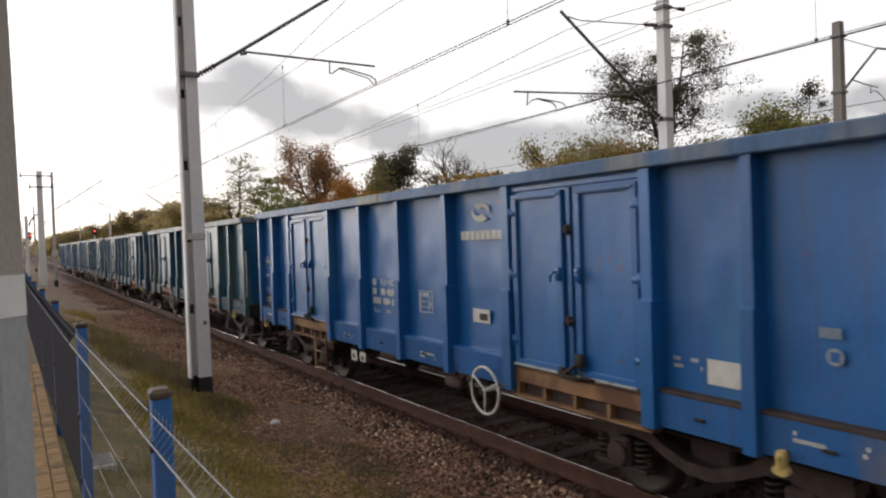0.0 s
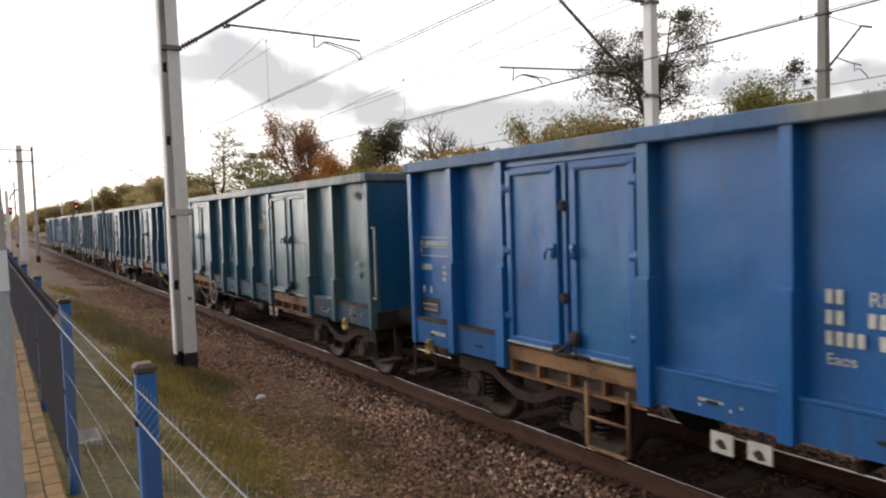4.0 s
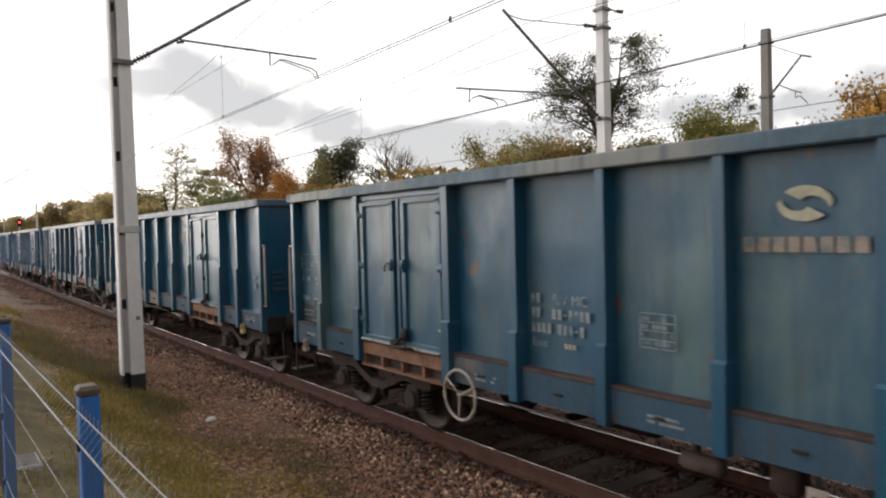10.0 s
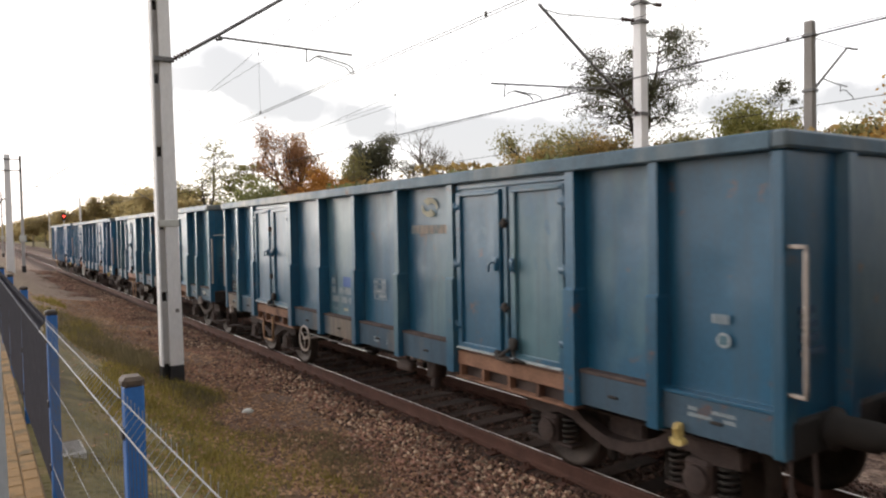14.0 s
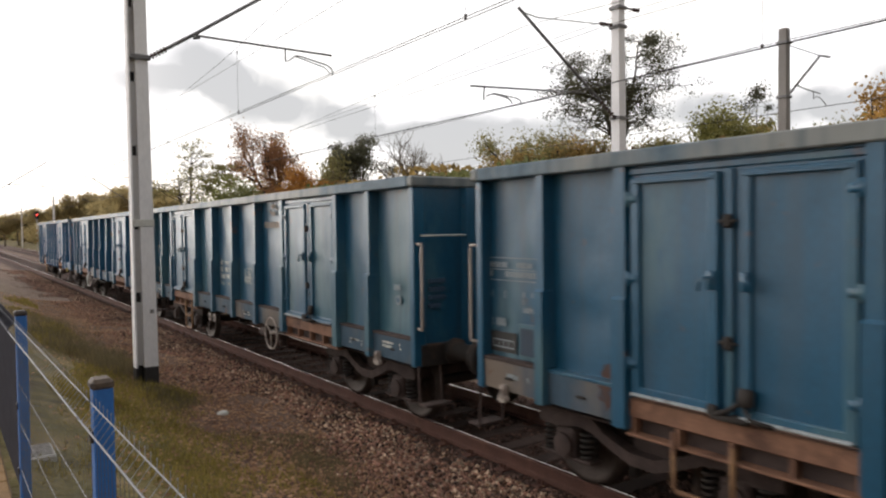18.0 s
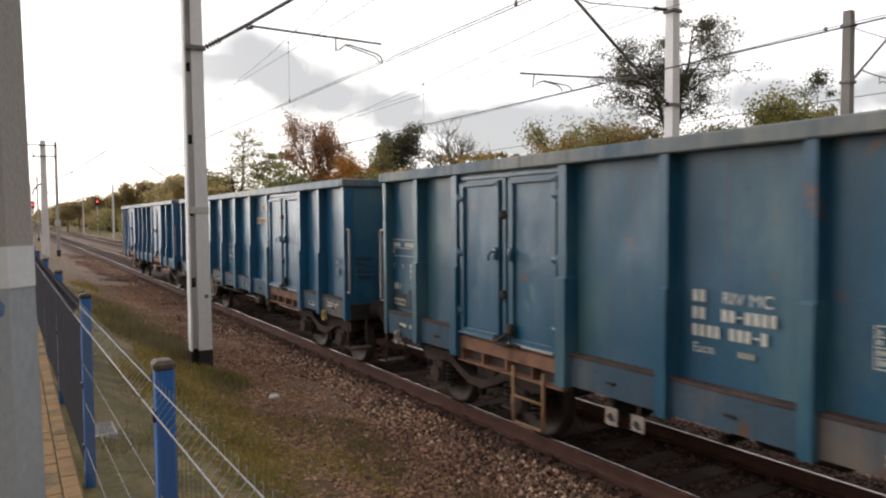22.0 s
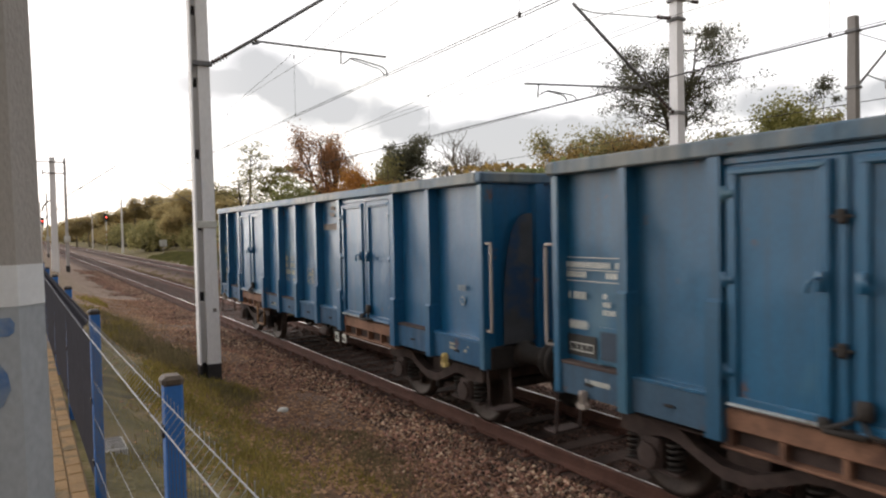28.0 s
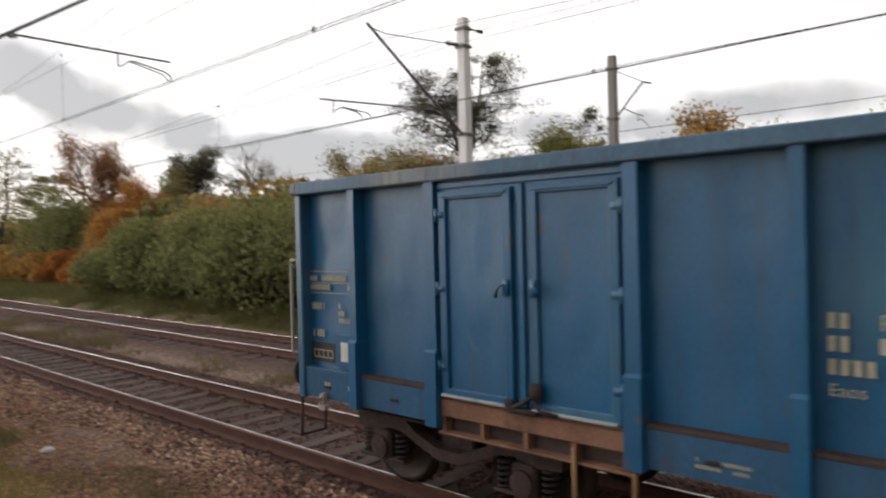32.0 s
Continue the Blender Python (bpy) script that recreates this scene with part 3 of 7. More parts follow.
def make_ground():
    xs = [-900, -300, -100, -40, -15, -6, -3, -1.5] + [round(-0.6 + 0.25 * i, 3) for i in range(70)] + [17.5, 18.5, 20, 22, 25, 30, 36, 45, 60, 90, 150, 300, 600, 900]
    ys = [-900, -300, -120, -60, -35, -20, -12, -8, -6] + [-5 + 0.5 * i for i in range(90)] + [41, 43, 46, 50, 55, 60, 68, 76, 86, 100, 120, 150, 200, 270, 360, 500, 800, 1400]
    v = [(x, y, ground_z(x, y)) for y in ys for x in xs]
    n = len(xs)
    f = [(j * n + i, j * n + i + 1, (j + 1) * n + i + 1, (j + 1) * n + i) for j in range(len(ys) - 1) for i in range(n - 1)]
    me = bpy.data.meshes.new("ground")
    me.from_pydata(v, [], f)
    me.polygons.foreach_set("use_smooth", [True] * len(f))
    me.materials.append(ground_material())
    return tagged(new("ground", me), "trackside ground of patchy autumn grass, dirt and ballast", "ground", kind="structure")


ground = make_ground()

# ---- tracks ----
RAIL = ((-0.070, -0.172), (0.070, -0.172), (0.070, -0.160), (0.018, -0.142), (0.010, -0.125), (0.010, -0.048), (0.034, -0.036), (0.036, -0.010), (0.030, -0.001), (-0.030, -0.001),
        (-0.036, -0.010), (-0.034, -0.036), (-0.010, -0.048), (-0.010, -0.125), (-0.018, -0.142), (-0.070, -0.160))


def make_track(name, axis, label, bright):
    track = thing(name, label, "railway track", (axis, 0, 0), kind="structure")
    cuts = [-300, -60, -20, 0, 20, 60, 150, 400, 900]
    for s in (-1, 1):
        g = Geo()
        for a, b in zip(cuts, cuts[1:]):
            g.along([(s * HALF_GAUGE + x, z) for x, z in RAIL], a, b)
        rail = part("rail", g, M["railside"], track, "rust-brown steel rail")
        near = s < 0 and axis == AXIS
        t, w, o = Geo(), 0.006 if near else 0.011, 0.024 if near else 0.016
        for a, b in zip(cuts, cuts[1:]):
            t.along([(s * HALF_GAUGE - w - s * o, -0.001), (s * HALF_GAUGE + w - s * o, -0.001), (s * HALF_GAUGE + w - 0.001 - s * o, 0.002), (s * HALF_GAUGE - w + 0.001 - s * o, 0.002)], a, b)
        part("running_surface", t, bright, rail, "polished running surface")
    return track


near_track = make_track("near_track", AXIS, "near railway track on worn sleepers with rust-brown rails", M["tread"])
far_track = make_track("far_track", FAR_AXIS, "second railway track behind the train, rust-brown rails", M["tread"])

# ---- platform paving and fence ----
PLATFORM = 0.98
FENCE = ((0.45, -0.05), (0.408, 2.452), (0.373, 4.952), (0.349, 7.455), (0.33, 9.96), (0.31, 12.46), (0.30, 14.96), (0.29, 17.46), (0.28, 19.96), (0.27, 22.46), (0.26, 24.96), (0.25, 27.46), (0.24, 29.96))


def make_fence():
    fence = thing("mesh_fence", "welded wire mesh fence with blue posts along the platform edge", "fence", (0, 0, PLATFORM))
    post = Geo().box(-0.034, 0.026, -0.036, 0.036, -0.4, 1.11, 0.008).mesh("post")
    cap = Geo().box(-0.041, 0.029, -0.041, 0.041, 1.098, 1.136, 0.012).mesh("cap")
    clip_me = Geo().box(-0.044, -0.030, -0.02, 0.02, -0.02, 0.02, 0.004).mesh("clip")
    # the mesh is folded: (offset towards the platform, height) down the sheet
    fold = ((0.000, 1.092), (0.000, 1.06), (-0.036, 1.015), (0.008, 0.95), (0.012, 0.03))
    bars = ((0.000, 1.062), (-0.036, 1.015), (0.012, 0.69), (0.012, 0.45), (0.012, 0.16))
    for i, (x, y) in enumerate(FENCE):
        ob = part("post", post, M["fence"], fence, "blue painted steel post", at=(x, y, 0))
        part("cap", cap, M["cap"], ob, "weathered dark plastic cap")
        for z in (0.95, 0.55, 0.15):
            part("clip", clip_me, M["cap"], ob, at=(0, 0, z))
        if i + 1 == len(FENCE):
            break
        x1, y1 = FENCE[i + 1]
        near = i < 2
        g, up, n = Geo(), Geo(), 46 if near else 66
        for k in range(1, n):
            f = k / n
            px, py = x + (x1 - x) * f - 0.040, y + (y1 - y) * f
            if near:
                g.tube([(px + dx, py, z) for dx, z in fold[:4]], 0.0016, 4)
                up.tube([(px + dx, py, z) for dx, z in fold[3:]], 0.0010, 4)
            else:
                g.tube([(px + dx, py, z) for dx, z in fold], 0.0052, 4)
        for dx, z in bars:
            g.tube([(x + dx - 0.040, y + 0.02, z), (x1 + dx - 0.040, y1 - 0.02, z)], (0.0022 if z > 0.9 else 0.0016) if near else 0.004, 5)
        panel = part("mesh_panel", g, M["mesh"] if i < 2 else M["meshdark"], fence, "folded zinc wire mesh panel" if i < 2 else "wire mesh panel darkened as mesh looks edge-on")
        if near:
            tagged(part("wire_infill", up, M["meshdim"], panel, "thin upright wires"), kind="stuff")
    return fence


make_fence()


def make_column():
    col = thing("concrete_column", "tall tapered concrete column with a white painted band, standing on the platform", "column", (-0.165, 2.3, PLATFORM))

    def ring(z):
        h = 0.222 - 0.0145 * z
        return h

    def length(name, z0, z1, mat, label, proud=0.0):
        g = Geo()
        outline = lambda h: [(h, -h * 0.7), (h, h * 0.7), (h * 0.7, h), (-h * 0.7, h), (-h, h * 0.7), (-h, -h * 0.7), (-h * 0.7, -h), (h * 0.7, -h)]
        v = []
        for z in (z0, z1):
            v += [(a, b, z) for a, b in outline(ring(z) + proud)]
        g.add(v, [tuple(range(8))[::-1], tuple(range(8, 16))] + [(i, (i + 1) % 8, 8 + (i + 1) % 8, 8 + i) for i in range(8)])
        return part(name, g, mat, col, label)

    def spray(rows, label):
        """A sprayed mark on the face towards the paving: height, and where it begins and ends."""
        v = [(x, -ring(z) - d, z) for d in (0.0, 0.002) for z, a, b in rows for x in (a, b)]
        n = 2 * len(rows)
        f = [(2 * i + k, 2 * i + 1 + k, 2 * i + 3 + k, 2 * i + 2 + k) for k in (0, n) for i in range(len(rows) - 1)]
        rim = list(range(0, n, 2)) + list(range(n - 1, 0, -2))
        f += [(p, q, q + n, p + n) for p, q in zip(rim, rim[1:] + rim[:1])]
        part("sprayed_mark", Geo().add(v, f), M["colblue"], col, label)

    spray(((1.352, 0.075, 0.118), (1.362, 0.066, 0.130), (1.385, 0.064, 0.132), (1.400, 0.072, 0.122)), "small blue sprayed mark")
    spray(((1.150, -0.06, 0.070), (1.175, -0.08, 0.100), (1.215, -0.085, 0.118), (1.255, -0.08, 0.112), (1.290, -0.06, 0.092), (1.312, -0.03, 0.060)), "blue sprayed mark half rubbed off")
    length("lower_shaft", 0.0, 1.428, M["colpaint"], "grey paint over blue sprayed marks")
    length("band", 1.428, 1.535, M["colwhite"], "white painted band", 0.002)
    length("upper_shaft", 1.535, 7.2, M["column"], "bare weathered concrete")
    return col


make_column()

# ---- masts and overhead line ----


def lattice_mast(x, y, top, base, name="catenary_mast"):
    """Two slim concrete legs joined by webs, the foot dipped in tar."""
    mast = thing(name, "pale concrete railway mast in two legs with a black tarred foot", "mast", (x, y, base), "masts along the line")
    h = top - base
    for s, lab in ((-1, "slim white leg"), (1, "white painted leg")):
        g = Geo()
        a = (-0.045, 0.175) if s > 0 else (-0.178, -0.148)
        v = []
        for z, k, o in ((0.33, 1.0, 0.0), (h, 0.80, -0.045)):
            v += [(a[0] * k + o, -0.11 * k, z), (a[1] * k + o, -0.11 * k, z), (a[1] * k + o, 0.11 * k, z), (a[0] * k + o, 0.11 * k, z)]
        g.add(v, [(0, 3, 2, 1), (4, 5, 6, 7), (0, 1, 5, 4), (1, 2, 6, 5), (2, 3, 7, 6), (3, 0, 4, 7)])
        leg = part("leg", g, M["mast"], mast, lab)
        part("tarred_foot", Geo().box(a[0] - 0.004, a[1] + 0.004, -0.114, 0.114, -0.6, 0.33, 0.01), M["tar"], leg, "black tarred foot")
    # black sheet added for the shade that fills the gaps between the webs
    v = []
    for z, k, o in ((0.0, 1.0, 0.0), (h - 0.3, 0.81, -0.043)):
        v += [(-0.150 * k + o, 0.045 * k, z), (-0.040 * k + o, 0.045 * k, z), (-0.040 * k + o, 0.095 * k, z), (-0.150 * k + o, 0.095 * k, z)]
    part("back_plate", Geo().add(v, [(0, 3, 2, 1), (4, 5, 6, 7), (0, 1, 5, 4), (1, 2, 6, 5), (2, 3, 7, 6), (3, 0, 4, 7)]), M["plate"], mast, "black sheet for the shade between the legs")
    for z in np.arange(0.36, h - 1.2, 1.22):
        k, o = 1 - 0.20 * (z + 0.5) / h, -0.045 * (z + 0.5) / h
        part("web", Geo().box(-0.150 * k + o, -0.043 * k + o, -0.055 * k, 0.040 * k, z, z + 1.06, 0.01), M["mastleg"], mast, "grey concrete web between the legs")
    part("band", Geo().box(-0.178, 0.168, -0.118, 0.118, 2.68, 2.80, 0.01), M["white"], mast, "pale steel strap")
    part("number_plate", Geo().box(0.06, 0.12, -0.121, -0.109, 1.23, 1.29, 0.003), M["mastdark"], mast, "small grey plate")
    return mast


def pole_mast(x, y, top, base, name="catenary_mast", wide=0.26, label="slim grey concrete railway mast", mat=None):
    mast = thing(name, label, "mast", (x, y, base), "masts along the line")
    h, g, v = top - base, Geo(), []
    for z, k in ((-0.5, 1.0), (h, 0.72)):
        w = wide * 0.5 * k
        v += [(-w, -w, z), (w, -w, z), (w, w, z), (-w, w, z)]
    g.add(v, [(0, 3, 2, 1), (4, 5, 6, 7), (0, 1, 5, 4), (1, 2, 6, 5), (2, 3, 7, 6), (3, 0, 4, 7)])
    part("shaft", g, mat or M["mast"], mast)
    return mast


def collar(mast, z, w=0.14):
    part("collar", Geo().box(-w, w, -w, w, z - 0.04, z + 0.04, 0.008), M["galv"], mast, "steel clamp")


def insulator(a, b, n=6, r=0.055):
    a, b = Vector(a), Vector(b)
    d, seg = b - a, 10
    w = d.normalized()
    side = w.cross(Vector((0, 1, 0)) if abs(w.y) < 0.9 else Vector((1, 0, 0))).normalized()
    up = side.cross(w)
    rows = [(0.0, 0.022)]
    for i in range(n):
        rows += [((i + 0.25) / n, 0.022), ((i + 0.40) / n, r), ((i + 0.60) / n, r), ((i + 0.75) / n, 0.022)]
    rows.append((1.0, 0.022))
    v = [a + d * f + (side * math.cos(6.2832 * j / seg) + up * math.sin(6.2832 * j / seg)) * q for f, q in rows for j in range(seg)]
    faces = [(i * seg + j, i * seg + (j + 1) % seg, (i + 1) * seg + (j + 1) % seg, (i + 1) * seg + j) for i in range(len(rows) - 1) for j in range(seg)]
    m = (len(rows) - 1) * seg
    return Geo().add(v, faces + [tuple(range(seg))[::-1], tuple(m + j for j in range(seg))])


CONTACT_Z, MESS_Z = 5.62, 7.0
NEAR_WIRE, FAR_WIRE = 6.22, 10.35
MAST_Y = 12.4


def near_cantilever(mast, y, base):
    """The bracket over the near track, in the mast's space: tube, stay, steady arm."""
    o = Vector((2.7, y, base))
    q = lambda x, z, dy=0.0: Vector((x, y + dy, z)) - o
    arm = part("bracket_tube", Geo().tube([q(3.15, 5.70), q(3.66, 6.04), q(5.95, 7.62)], 0.031, 8), M["galv"], mast, "sloping bracket tube", True)
    part("insulator", insulator(q(2.84, 5.50), q(3.15, 5.70)), M["insulator"], arm, "ribbed brown insulator", True)
    part("registration_tube", Geo().tube([q(3.66, 6.00), q(5.2, 6.00), q(6.26, 6.00)], 0.02, 8), M["galv"], arm, "thin level tube", True)
    part("hanger", Geo().tube([q(3.62, 6.02), q(3.62, 5.95), q(3.72, 5.98)], 0.03, 8), M["galv"], arm, "", True)
    part("steady_arm", Geo().tube([q(5.30, 6.02), q(5.30, 5.76), q(5.36, 5.78), q(5.50, 5.89), q(5.60, 5.90), q(6.16, 5.80), q(6.26, 5.74), q(6.28, 5.62)], 0.014, 6), M["galv"], arm, "bent steady arm", True)
    part("steady_arm", Geo().tube([q(5.50, 5.90, 0.05), q(6.14, 5.76, 0.05), q(6.26, 5.64, 0.05)], 0.011, 6), M["galv"], arm, "", True)
    part("top_stay", Geo().tube([q(2.75, 7.60), q(5.95, 7.66)], 0.014, 6), M["galv"], mast, "thin top stay", True)


def far_cantilever(mast, y, base):
    o = Vector((13.4, y, base))
    q = lambda x, z: Vector((x, y, z)) - o
    arm = part("bracket_tube", Geo().tube([q(12.75, 5.56), q(11.6, 6.34), q(10.18, 7.32)], 0.035, 8), M["galv"], mast, "sloping bracket tube", True)
    part("insulator", insulator(q(13.28, 5.20), q(12.75, 5.56)), M["insulator"], arm, "ribbed brown insulator", True)
    part("registration_tube", Geo().tube([q(12.35, 5.84), q(12.2, 5.70), q(8.85, 5.50)], 0.02, 8), M["galv"], arm, "thin level tube", True)
    part("steady_arm", Geo().tube([q(9.21, 5.50), q(9.18, 5.24), q(9.30, 5.35), q(9.45, 5.40), q(9.85, 5.35), q(9.95, 5.29), q(9.97, 5.24)], 0.015, 6), M["galv"], arm, "bent steady arm", True)
    part("steady_arm", Geo().tube([q(9.45, 5.41), q(10.12, 5.37), q(10.21, 5.33), q(10.23, 5.28)], 0.013, 6), M["galv"], arm, "", True)
    part("top_stay", Geo().tube([q(10.30, 7.24), q(10.75, 7.20), q(13.27, 7.42)], 0.013, 6), M["galv"], mast, "thin top stay", True)
    part("insulator", insulator(q(12.75, 7.38), q(13.2, 7.42), 4, 0.05), M["insulator"], mast, "ribbed brown insulator", True)


def make_masts():
    m1 = lattice_mast(2.70, MAST_Y, 9.2, 0.0)
    near_cantilever(m1, MAST_Y, 0.0)
    collar(m1, 5.48, 0.15), collar(m1, 7.58, 0.13)
    m2 = pole_mast(13.4, 11.3, 8.12, -0.1, wide=0.30)
    far_cantilever(m2, 11.3, -0.1)
    for z in (4.3, 5.3, 7.5, 7.95):
        collar(m2, z, 0.16)
    part("top_arm", Geo().tube([(-0.1, 0, 8.0), (0.55, 0.0, 8.02)], 0.025, 8), M["galv"], m2, "", True)
    part("insulator", insulator((0.55, 0, 8.02), (0.8, 0, 8.03), 3, 0.05), M["insulator"], m2, "", True)
    # a further mast beyond, for the line behind
    m3 = pole_mast(20.0, 10.75, 8.25, 0.3, wide=0.30, label="weathered grey concrete mast with a bracket, behind the tracks", mat=M["mastdark"])
    collar(m3, 7.55, 0.16), collar(m3, 5.98, 0.16)
    arm = part("bracket_tube", Geo().tube([(0.15, 0, 6.0), (2.1, 0.0, 7.46), (2.7, 0.0, 7.50)], 0.035, 8), M["galv"], m3, "sloping bracket tube", True)
    part("registration_tube", Geo().tube([(0.7, 0, 6.40), (1.4, 0, 6.33), (2.1, 0, 6.30)], 0.018, 6), M["galv"], arm, "", True)
    part("steady_arm", Geo().tube([(1.7, 0, 6.32), (1.7, 0, 6.10), (1.85, 0, 6.18), (2.05, 0, 6.18), (2.4, 0, 6.04), (2.5, 0, 5.96)], 0.014, 6), M["galv"], arm, "", True)
    part("top_stay", Geo().tube([(0.1, 0, 7.52), (2.1, 0, 7.46)], 0.012, 6), M["galv"], m3, "", True)
    # the next masts down the line
    for i in range(1, 6):
        a = pole_mast(2.70, MAST_Y + 43.6 * i, 8.1, 0.0, wide=0.21, label="slim weathered concrete mast beside the line", mat=M["mastleg"])
        near_cantilever(a, MAST_Y + 43.6 * i, 0.0)
        part("switch_box", Geo().box(-0.20, 0.20, -0.25, -0.08, 2.15, 2.62, 0.03), M["white"], a, "small white box")
        part("tarred_foot", Geo().box(-0.125, 0.125, -0.125, 0.125, -0.5, 0.5, 0.01), M["tar"], a, "black tarred foot")
        b = pole_mast(13.4, 11.3 + 54 * i, 8.2, -0.1, wide=0.30)
        far_cantilever(b, 11.3 + 54 * i, -0.1)
    p = pole_mast(1.72, 50.0, 7.55, 0.5, "platform_pole", 0.42, "pale concrete pole with cross bars at its top")
    for x0, z in ((-1.04, 6.75), (-0.57, 6.06)):
        bar = part("cross_bar", Geo().tube([(x0, -0.2, z), (0.74, -0.2, z)], 0.04, 6), M["galv"], p, "", True)
        for x in (x0 + 0.04, 0.70):
            part("pin", insulator((x, -0.2, z - 0.12), (x, -0.2, z + 0.22), 3, 0.06), M["insulator"], bar, "", True)
    part("lamp_arm", Geo().tube([(0, -0.1, 4.45), (-0.3, 0.0, 4.30), (-0.55, 0.4, 4.0), (-0.62, 0.6, 3.7)], 0.05, 6), M["galv"], p, "bent arm", True)
    for i, (x, y, h) in enumerate(((1.15, 62, 5.3), (1.0, 82, 5.6), (0.9, 110, 5.6))):
        p = pole_mast(x, y, h, 0.5, "platform_pole", 0.28, "pale concrete platform pole")


make_masts()


def make_wires():
    def wire(name, label, x, z, sag=0.0, spans=((-120.0, MAST_Y), (MAST_Y, 56.0), (56.0, 99.6), (99.6, 143.2), (143.2, 186.8), (186.8, 230.4)), r=0.0085, twin=0.0):
        line = thing(name, label, "overhead wire")
        for dx in ((-twin, twin) if twin else (0.0,)):
            for a, b in spans:
                g = Geo()
                k = max(4, int((b - a) / 5.5))
                pts = []
                for j in range(k + 1):
                    f = j / k
                    pts.append((x + dx, a + (b - a) * f, z - sag * 4 * f * (1 - f)))
                part("span", g.tube(pts, r, 5), M["wire"], line, "", True)
        return line

    far_spans = tuple((11.3 + 54.0 * i, 11.3 + 54.0 * (i + 1)) for i in range(-2, 5))
    spans = tuple((MAST_Y + 43.6 * i, MAST_Y + 43.6 * (i + 1)) for i in range(-2, 6))
    wire("contact_wire", "twin copper contact wire over the near track", NEAR_WIRE, CONTACT_Z, 0.0, spans, 0.0075, 0.045)
    m1 = wire("messenger_wire", "sagging messenger wire over the near track", NEAR_WIRE - 0.1, 7.65, 1.12, spans, 0.006)
    wire("stitch_wire", "level stitch wire under the messenger at the mast", NEAR_WIRE, 6.91, 0.0, ((MAST_Y - 10.5, MAST_Y + 10.5), (MAST_Y + 33, MAST_Y + 54)), 0.006)
    wire("contact_wire", "copper contact wire over the far track", FAR_WIRE, 4.98 + 0.32, 0.0, far_spans, 0.008, 0.02)
    m2 = wire("messenger_wire", "sagging messenger wire over the far track", FAR_WIRE, 6.95, 1.05, far_spans, 0.007)
    wire("feeder_wire", "feeder wire carried on the far masts", 13.15, 7.44, 0.4, far_spans, 0.008)
    wire("feeder_wire", "feeder wire carried on the far masts", 14.2, 8.0, 0.4, far_spans, 0.007)
    wire("feeder_wire", "thick feeder wire on the mast behind", 20.2, 7.97, 0.2, ((-60, 10.75), (10.75, 70), (70, 130)), 0.012)
    wire("contact_wire", "contact wire of the line behind", 22.5, 6.25, 0.0, ((-60, 10.75), (10.75, 70), (70, 130)), 0.012)
    # droppers hang between messenger and contact wire
    for x, zc, zm, sag, sp, owner in ((NEAR_WIRE, CONTACT_Z, 7.65, 1.12, spans, m1), (FAR_WIRE, 5.30, 6.95, 1.05, far_spans, m2)):
        for a, b in sp:
            for f in (0.12, 0.28, 0.44, 0.60, 0.76, 0.90):
                y = a + (b - a) * f
                top = zm - sag * 4 * f * (1 - f)
                if 3 < y < 110:
                    g = Geo().tube([(x, y, zc), (x, y, top)], 0.004, 4)
                    g.box(x - 0.012, x + 0.012, y - 0.02, y + 0.02, zc - 0.01, zc + 0.06).box(x - 0.012, x + 0.012, y - 0.02, y + 0.02, top - 0.06, top + 0.02)
                    part("dropper", g, M["wire"], owner)


make_wires()


# ---- signals and small trackside things ----
def make_signals():
    for x, y, top, label in ((13.0, 139.0, 6.3, "railway signal on a striped post showing red"), (3.3, 150.0, 6.0, "distant railway signal showing red")):
        s = thing("signal", label, "signal", (x, y, 0.2), "line signals")
        part("post", Geo().tube([(0, 0, -0.4), (0, 0, top - 1.2)], 0.075, 8), M["white"], s, "pale post", True)
        for i in range(3):
            part("red_stripe", Geo().tube([(0, 0, 1.0 + i * 0.9), (0, 0, 1.4 + i * 0.9)], 0.08, 8), M["leafred"], s, "", True)
        head = part("head", Geo().box(-0.28, 0.28, -0.06, 0.10, top - 1.4, top, 0.05), M["lampblack"], s, "black signal head")
        part("hood", Geo().tube([(0, -0.06, top - 0.62), (0, -0.3, top - 0.62)], 0.17, 12), M["lampblack"], head)
        part("lens", Geo().lathe([(-0.315, 0.105), (-0.305, 0.115)], 14, "y", (0, 0, top - 0.62)), M["red"], head, "lit red lens")
    b = thing("trackside_board", "small white square board on a short post beside the far track", "sign", (14.3, 88.0, 0.2))
    part("post", Geo().tube([(0, 0, -0.3), (0, 0, 1.2)], 0.04, 8), M["mastdark"], b, "", True)
    part("board", Geo().box(-0.42, 0.42, -0.02, 0.02, 0.95, 1.75, 0.01), M["white"], b, "blank white board")
    d = thing("drain_cover", "pale concrete drain cover set in the grass", "drain cover", (0.55, 6.34, ground_z(0.55, 6.34)))
    part("slab", Geo().box(-0.12, 0.12, -0.20, 0.20, -0.05, 0.03, 0.015), M["drain"], d)
    for i in range(7):
        part("slot", Geo().box(-0.10, 0.10, -0.17 + i * 0.052, -0.15 + i * 0.052, 0.03, 0.036), M["mastdark"], d)
    st = Geo().lathe([(-0.05, 0.02), (-0.03, 0.075), (0.0, 0.085), (0.035, 0.06), (0.05, 0.02)], 7, "z")
    ob = tagged(new("white_stone", st.mesh("white_stone")), "pale angular stone lying on the bank", "stone")
    ob.data.materials.append(M["white"])
    ob.location, ob.scale = (3.13, 9.75, ground_z(3.13, 9.75) + 0.03), (1.0, 0.7, 0.8)


make_signals()


